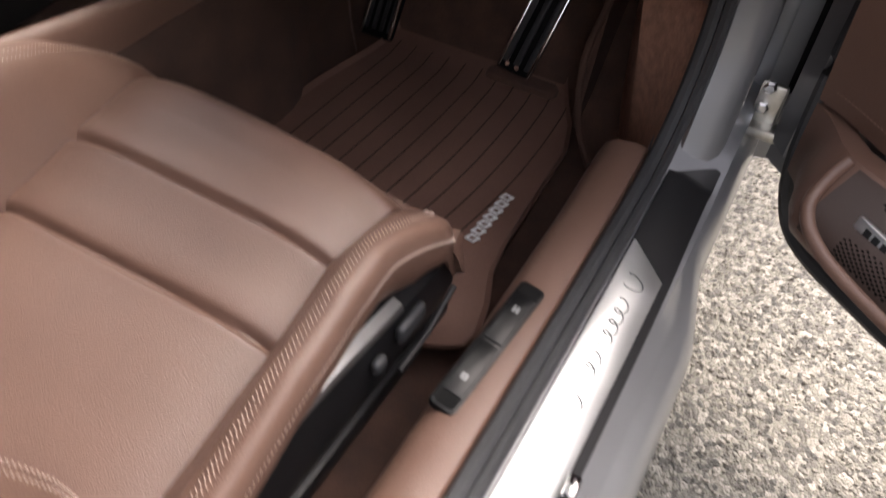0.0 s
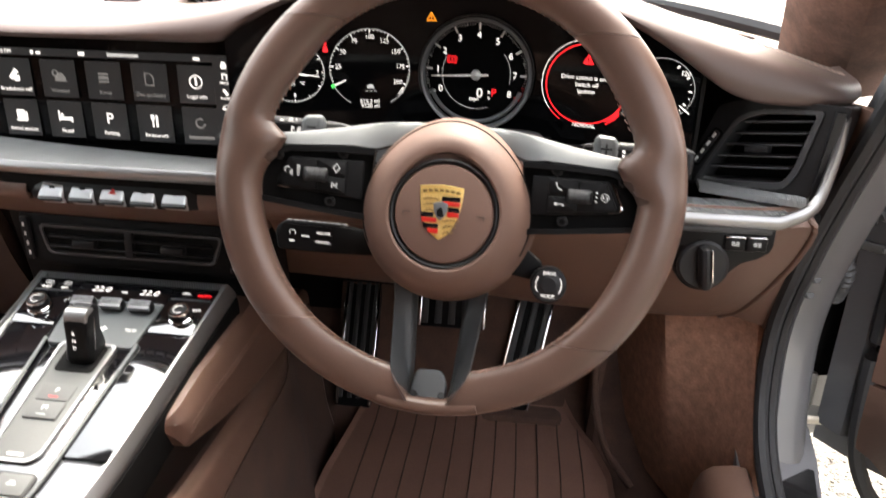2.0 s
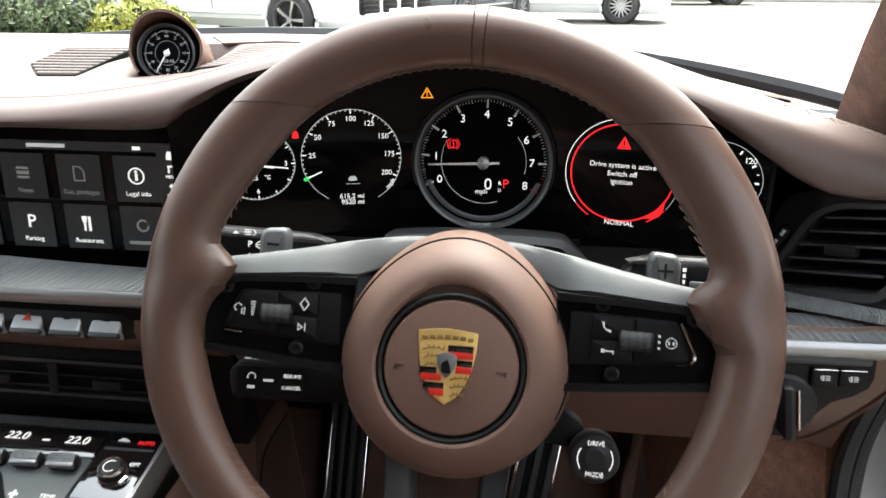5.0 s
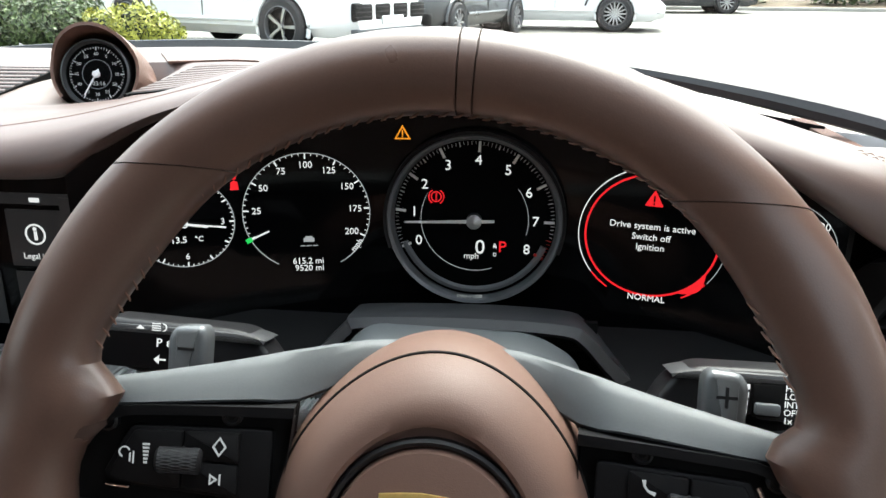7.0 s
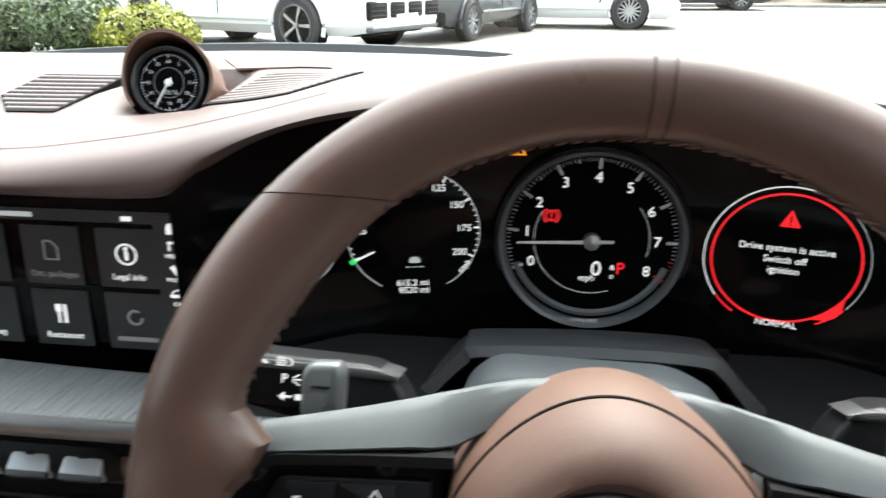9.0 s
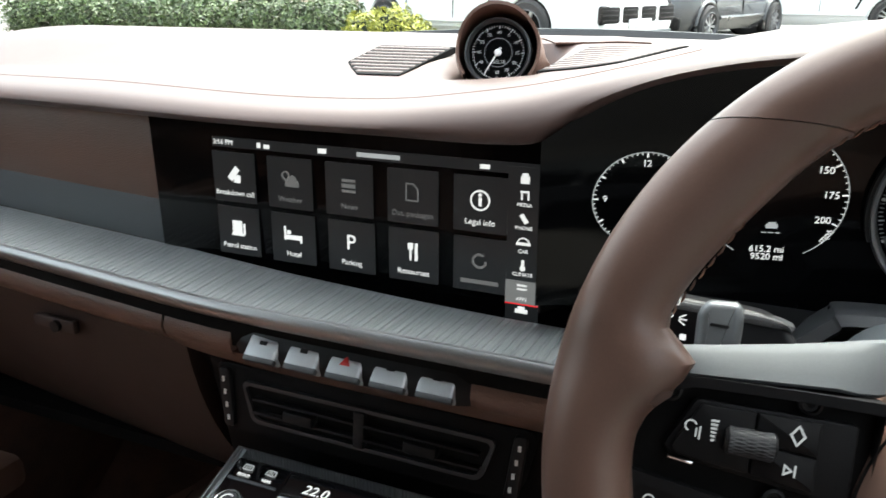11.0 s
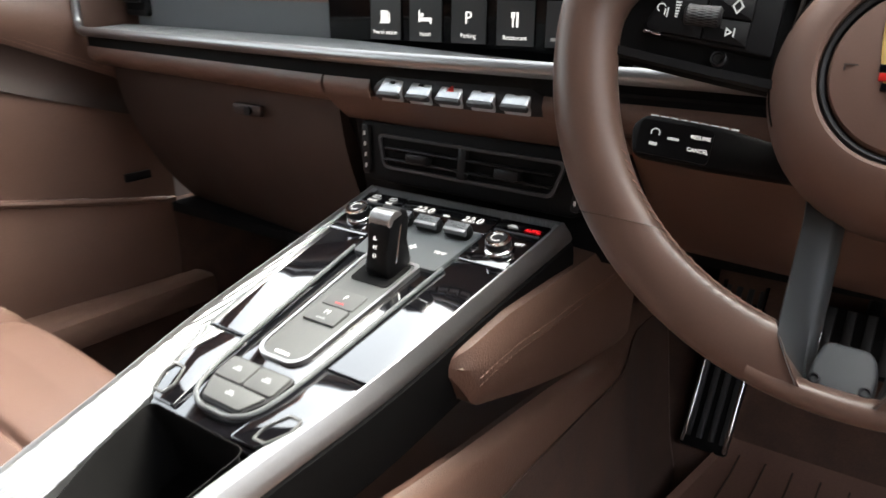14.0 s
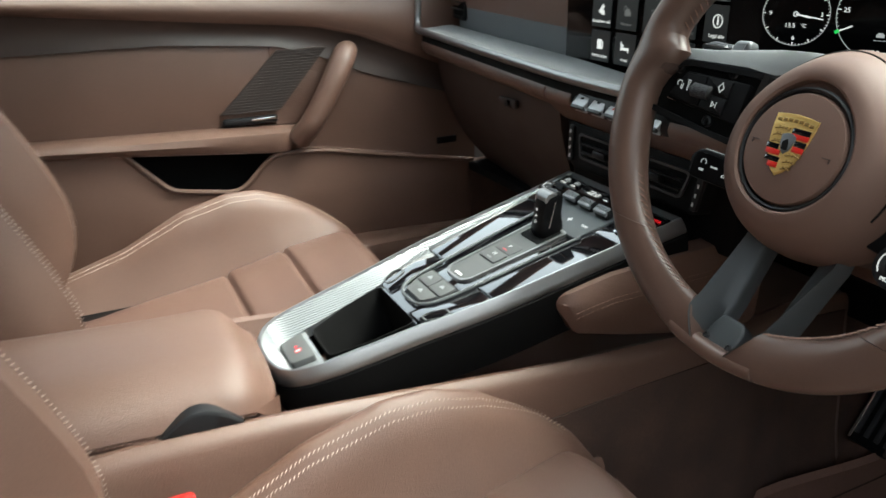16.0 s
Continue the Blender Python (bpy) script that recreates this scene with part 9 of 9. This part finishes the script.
# ---- outside: hedge, parked cars, far planting
def leaves(name, blobs, n, size, mt, label, category, seed, kind=""):
    r = random.Random(seed)
    root = thing(name, label, category, (blobs[0][0], blobs[0][1], 0.0), kind="")
    vs, fs = [], []
    for k in range(n):
        cx, cy, cz, rx, ry, rz = r.choice(blobs)
        while True:
            d = Vector((r.gauss(0, 1), r.gauss(0, 1), r.gauss(0, 1)))
            if d.length > 0.1:
                break
        d.normalize()
        q = r.uniform(0.72, 1.06) * (1 + 0.12 * math.sin(7 * d.x + 5 * d.z + cx))
        p = Vector((cx + d.x * rx * q, cy + d.y * ry * q, max(0.02, cz + d.z * rz * q)))
        s = size * r.uniform(0.6, 1.3)
        a = (d + Vector((r.uniform(-0.8, 0.8), r.uniform(-0.8, 0.8), r.uniform(-0.8, 0.8)))).normalized()
        t = a.orthogonal().normalized()
        t.rotate(Matrix.Rotation(r.uniform(0, 6.28), 3, a))
        b = a.cross(t)
        i = len(vs)
        vs += [p - t * s, p + b * s * 0.45 + a * s * 0.12, p + t * s, p - b * s * 0.45 + a * s * 0.12]
        fs.append((i, i + 1, i + 2, i + 3))
    me = bpy.data.meshes.new("foliage")
    me.from_pydata(vs, [], fs)
    me.materials.append(mt)
    under(new("foliage", me), root)
    # a solid dark core fills each bush behind its leaves
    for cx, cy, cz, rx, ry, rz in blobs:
        part("twigs", lathe([(0.02, 0.0), (0.05, 0.3 * cz), (0.75 * rx, 0.75 * cz), (0.82 * rx, cz), (0.6 * rx, cz + 0.6 * rz), (0, cz + 0.8 * rz)], 10, Matrix.Translation((cx, cy, 0)) @ Matrix.Diagonal((1, ry / rx, 1, 1))), core_dark, root)
    return root


core_dark = material("bush_core", (0.02, 0.028, 0.01), 0.95, vary=0.3, scale=12)
for i, (x0, y0, w, h) in enumerate(((-5.85, 9.7, 0.62, 0.8), (-6.95, 9.8, 0.6, 0.84), (-8.05, 9.75, 0.64, 0.8), (-9.2, 9.9, 0.66, 0.86), (-10.5, 10.0, 0.7, 0.85), (-11.9, 10.1, 0.7, 0.88))):
    leaves("hedge_bush", [(x0 - 0.3 * w, y0, 0.5 * h, 0.68 * w, 0.55, 0.5 * h), (x0 + 0.32 * w, y0 - 0.1, 0.46 * h, 0.62 * w, 0.5, 0.47 * h), (x0, y0 + 0.25, 0.58 * h, 0.7 * w, 0.5, 0.46 * h)], 8000, 0.04, leaf_green, "rounded green clipped hedge bush", "bush", 11 + i)["group"] = "hedge bushes"
leaves("yellow_bush", [(-5.0, 9.45, 0.3, 0.36, 0.36, 0.31), (-4.62, 9.5, 0.34, 0.36, 0.36, 0.34), (-4.35, 9.55, 0.27, 0.28, 0.3, 0.27)], 6500, 0.035, leaf_yellow, "low bright yellow bush beside the hedge", "bush", 31)


def car_wheel(parent, x, y, r, spokes, mt, side=-1):
    m = Matrix.Translation((x, y, r)) @ pose(0, 0, 0, 90)
    w = part("wheel", lathe([(0.66 * r, -0.11), (0.9 * r, -0.12), (r, -0.09), (r, 0.09), (0.9 * r, 0.12), (0.7 * r, 0.115), (0.66 * r, 0.09)], 40, m), tyre_rubber, parent, "black tyre")
    part("rim", lathe([(0.7 * r, -0.1), (0.7 * r, 0.112), (0.66 * r, 0.118), (0.63 * r, 0.1), (0.6 * r, -0.02), (0.1 * r, -0.03), (0.1 * r, -0.1)], 40, m), alloy_dark, w, "alloy rim")
    for k in range(spokes):
        a = 2 * math.pi * k / spokes
        part("spoke", loft([[m @ (Matrix.Rotation(a, 4, "Z") @ Vector((q, s * wd, h))) for s, h in ((-1, z - 0.03), (-1, z), (1, z), (1, z - 0.03))] for q, wd, z in ((0.05 * r, 0.03 * r, 0.085), (0.3 * r, 0.045 * r, 0.1), (0.66 * r, 0.06 * r if spokes < 12 else 0.03 * r, 0.095))]), mt, w, "alloy spoke")
    part("hub_cap", lathe([(0, 0.06), (0.1 * r, 0.06), (0.09 * r, 0.108), (0, 0.11)], 16, m), mt, w)
    return w


def parked(name, label, m, body, glass_h, length, width, sill, roof, deck, wheels, r, spokes, mt, wmat, front):
    """A parked car; x runs to its nose. The body is lofted from cross-sections."""
    root = thing(name, label, "car", m.translation, "parked cars")
    st = []
    H = length / 2
    for k in range(29):
        f = k / 28
        x = -H + length * f
        e = min(f, 1 - f)
        w = width / 2 * (0.86 + 0.14 * smooth(0, 0.14, e)) * (0.9 + 0.1 * smooth(0.0, 0.05, e))
        top = lerp([p[0] for p in deck], [p[1] for p in deck], f)
        lowz = sill + 0.06 * (1 - smooth(0, 0.08, e))
        ring = [(-w * 0.9, lowz), (-w, lowz + 0.12), (-w * 1.0, lowz + 0.35 * (top - lowz)), (-w * 0.985, lowz + 0.62 * (top - lowz)), (-w * 0.93, lowz + 0.9 * (top - lowz)), (-w * 0.8, top), (0, top + 0.03), (w * 0.8, top), (w * 0.93, lowz + 0.9 * (top - lowz)), (w * 0.985, lowz + 0.62 * (top - lowz)), (w, lowz + 0.35 * (top - lowz)), (w, lowz + 0.12), (w * 0.9, lowz)]
        st.append([Vector((x, a, b)) for a, b in ring])
    b = part("body", loft(st), body, root, "")
    cab = []
    for f, hgt in glass_h:
        x = -H + length * f
        w = width / 2 * 0.86
        base = lerp([p[0] for p in deck], [p[1] for p in deck], f) - 0.02
        cab.append([Vector((x, a, z)) for a, z in ((-w, base), (-w * 0.8, base + (roof - base) * hgt), (0, base + (roof - base) * hgt + 0.03 * hgt), (w * 0.8, base + (roof - base) * hgt), (w, base))])
    part("cabin", loft(cab), window_dark, root, "dark glazed cabin")
    roofp = [[p + Vector((0, 0, 0.012)) for p in ring[1:4]] + [p + Vector((0, 0, -0.02)) for p in ring[3:0:-1]] for ring, (f, hgt) in zip(cab, glass_h) if hgt > 0.9]
    if len(roofp) > 1:
        part("roof", loft(roofp), body, root)
    part("underside", rbox((0, 0, sill + 0.06), (length * 0.9, width * 0.8, 0.14), 0.03), black_deep, root)
    for wx in wheels:
        for s in (-1, 1):
            arch = [Vector((wx + (r + 0.05) * math.cos(a), s * (width / 2 + 0.003), r + (r + 0.05) * math.sin(a))) for a in np.linspace(-0.3, math.pi + 0.3, 30)]
            part("wheel_arch", tube(arch, 0.03, 8), body, root)
            # black disc stands in for the shade inside the wheel arch
            part("arch_shadow", lathe([(0, 0), (r + 0.045, 0), (r + 0.045, 0.12), (0, 0.12)], 36, Matrix.Translation((wx, s * (width / 2 - 0.1) - 0.06, r)) @ pose(0, 0, 0, 90) @ Matrix.Translation((0, 0, -0.07))), black_deep, root)
            car_wheel(root, wx, s * (width / 2 - 0.05), r, spokes, wmat)
    side_line = [Vector((x, -width / 2 - 0.004, sill + 0.2)) for x in np.linspace(wheels[0] + r + 0.12, wheels[1] - r - 0.12, 6)]
    part("sill_trim", tube(side_line, 0.03, 8), body, root)
    for gx in (0.02, -1.0):
        part("door_gap", rbox((gx, -width / 2 + 0.004, sill + 0.42), (0.008, 0.02, 0.5), 0.002), black_deep, root)
    if front == "suv":
        for s in (-1, 1):
            for y0, w in ((s * 0.66, 0.42), (s * 0.22 if s > 0 else -0.22, 0.4)):
                gl = part("bumper_grille", rbox((H - 0.035, y0, 0.58), (0.08, w, 0.24), 0.05, Matrix.Identity(4), 3), black_soft, root, "black bumper grille")
                for k in range(3):
                    part("grille_bar", rbox((H + 0.008, y0, 0.52 + 0.06 * k), (0.01, w * 0.92, 0.012), 0.003), black_satin, gl)
            part("head_lamp", rbox((H - 0.16, s * 0.74, 0.88), (0.2, 0.3, 0.14), 0.05, Matrix.Identity(4), 3), chrome, root, "clear head lamp")
        part("number_plate", rbox((H + 0.012, 0, 0.47), (0.02, 0.52, 0.11), 0.005), mark_white, root, "plain pale plate")
        part("front_lip", rbox((H - 0.05, 0, 0.34), (0.12, width * 0.8, 0.06), 0.02), grey_satin, root, "grey lower lip")
        part("side_vent", rbox((wheels[1] - 0.62, -width / 2 - 0.006, 0.74), (0.22, 0.02, 0.03), 0.006), black_satin, root)
    if front == "hatch":
        for s in (-1, 1):
            part("tail_lamp", rbox((-H + 0.03, s * 0.66, 0.93), (0.1, 0.3, 0.12), 0.03), red_plastic, root, "red tail lamp")
            part("reflector", rbox((-H - 0.003, s * 0.6, 0.5), (0.02, 0.16, 0.04), 0.008), red_plastic, root, "red rear reflector")
        part("number_plate", rbox((-H - 0.006, 0, 0.86), (0.02, 0.52, 0.11), 0.005), lit_plate, root, "plain yellow plate")
        part("bumper", rbox((-H + 0.04, 0, 0.38), (0.12, width * 0.9, 0.2), 0.04, Matrix.Identity(4), 3), black_soft, root, "black rear bumper")
    if front == "coupe":
        part("side_slash", loft([[Vector((wheels[1] - 0.62 + 0.1 * t + dx_, -width / 2 - 0.006, 0.5 + 0.26 * t)) for dx_ in (0, 0.04)] + [Vector((wheels[1] - 0.62 + 0.1 * t + dx_, -width / 2 + 0.02, 0.5 + 0.26 * t)) for dx_ in (0.04, 0)] for t in (0, 0.5, 1)]), black_deep, root, "black side vent")
        part("side_lamp", rbox((H - 0.28, -width / 2 + 0.03, 0.66), (0.12, 0.05, 0.05), 0.015), lit_plate, root, "amber side lamp")
    for o in root.children:
        o.matrix_parent_inverse = Matrix.Identity(4)
    root.matrix_basis = m
    return root


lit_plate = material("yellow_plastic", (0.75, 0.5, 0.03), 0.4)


def heading(x, y, d):
    return axes((x, y, 0), (d[0], d[1], 0), (-d[1], d[0], 0))


# white off-roader, its nose towards the camera's side
d1 = Vector((0.92, -0.39)).normalized()
c1 = Vector((-2.83, 9.99)) - d1 * 1.45
c1 += Vector((-d1.y, d1.x)) * 0.98
parked("white_off_roader", "white off-road car with five-spoke wheels on the forecourt", heading(c1.x, c1.y, d1), white_paint, ((0.1, 0.0), (0.16, 0.85), (0.3, 1.0), (0.55, 1.0), (0.72, 0.05)), 5.0, 2.06, 0.26, 1.68, ((0, 0.85), (0.06, 1.0), (0.3, 1.08), (0.7, 1.1), (0.9, 1.0), (0.97, 0.9), (1, 0.7)), (-1.45, 1.45), 0.385, 5, white_paint, alloy, "suv")
d2 = Vector((0.35, 0.94)).normalized()
c2 = Vector((-0.85, 12.7)) + d2 * 1.28 + Vector((-d2.y, d2.x)) * 0.84
parked("dark_hatchback", "dark grey car seen from behind", heading(c2.x, c2.y, d2), dark_paint, ((0.04, 0.0), (0.12, 0.8), (0.3, 1.0), (0.5, 1.0), (0.72, 0.05)), 4.1, 1.78, 0.24, 1.48, ((0, 0.8), (0.06, 0.95), (0.4, 0.98), (0.75, 0.95), (1, 0.65)), (-1.28, 1.3), 0.32, 10, dark_paint, alloy, "hatch")
d3 = Vector((0.995, -0.1)).normalized()
c3 = Vector((2.08, 16.1)) - d3 * 1.22
c3 += Vector((-d3.y, d3.x)) * 0.85
parked("white_coupe", "white sports car with many-spoked wheels", heading(c3.x, c3.y, d3), white_paint, ((0.15, 0.0), (0.3, 0.85), (0.45, 1.0), (0.55, 0.95), (0.72, 0.05)), 4.4, 1.82, 0.2, 1.28, ((0, 0.7), (0.1, 0.88), (0.4, 0.86), (0.75, 0.85), (0.95, 0.68), (1, 0.5)), (-1.22, 1.22), 0.35, 15, white_paint, alloy, "coupe")
c4 = Vector((6.45, 25.7)) + Vector((-1.35, 0.85))
parked("dark_saloon", "dark saloon car parked far off", heading(c4.x, c4.y, (1, 0.05)), dark_paint, ((0.12, 0.0), (0.25, 0.9), (0.42, 1.0), (0.6, 0.95), (0.75, 0.05)), 4.7, 1.85, 0.22, 1.42, ((0, 0.75), (0.1, 0.95), (0.7, 0.93), (0.95, 0.75), (1, 0.55)), (-1.4, 1.35), 0.34, 10, dark_paint, alloy, "plain")
# unseen wall, added only to cut sky light from the open door's side
bw = part("boundary_wall", rbox((3.1, -4.6, 1.0), (0.22, 9.6, 2.0), 0.02), material("wall_render", (0.3, 0.28, 0.25), 0.85, vary=0.2, scale=1.5, bump=0.4, grain=40), None)
tagged(bw, "unseen plain wall added to block side light behind the open door", "wall", kind="structure")
kb = part("kerb", rbox((6, 28.6, 0.06), (60, 0.15, 0.12), 0.02), material("kerb_stone", (0.35, 0.34, 0.31), 0.8, vary=0.15, scale=2, bump=0.3, grain=60), None)
tagged(kb, "pale concrete kerb along the far planting", "kerb", kind="structure")
soil = part("planting_bed", sheet(lambda u, v: (-24 + 60 * u, 28.7 + 8 * v, 0.06 + 0.8 * v * v + 0.05 * math.sin(9 * u)), 40, 10, 0.1, back=(0, 0, -1)), material("leaf_litter", (0.12, 0.085, 0.05), 0.95, vary=0.5, scale=3, bump=0.8, grain=12))
tagged(soil, "brown leaf litter on a far bank", "planting bed", kind="structure")
for i in range(9):
    x = -14 + 5.2 * i
    leaves("far_bush", [(x, 32.0, 0.9, 1.5, 1.0, 1.0), (x + 1.8, 32.5, 1.2, 1.4, 1.0, 1.2)], 1800, 0.11, leaf_green, "dense green shrub on the far bank", "bush", 50 + i)["group"] = "far shrubs"
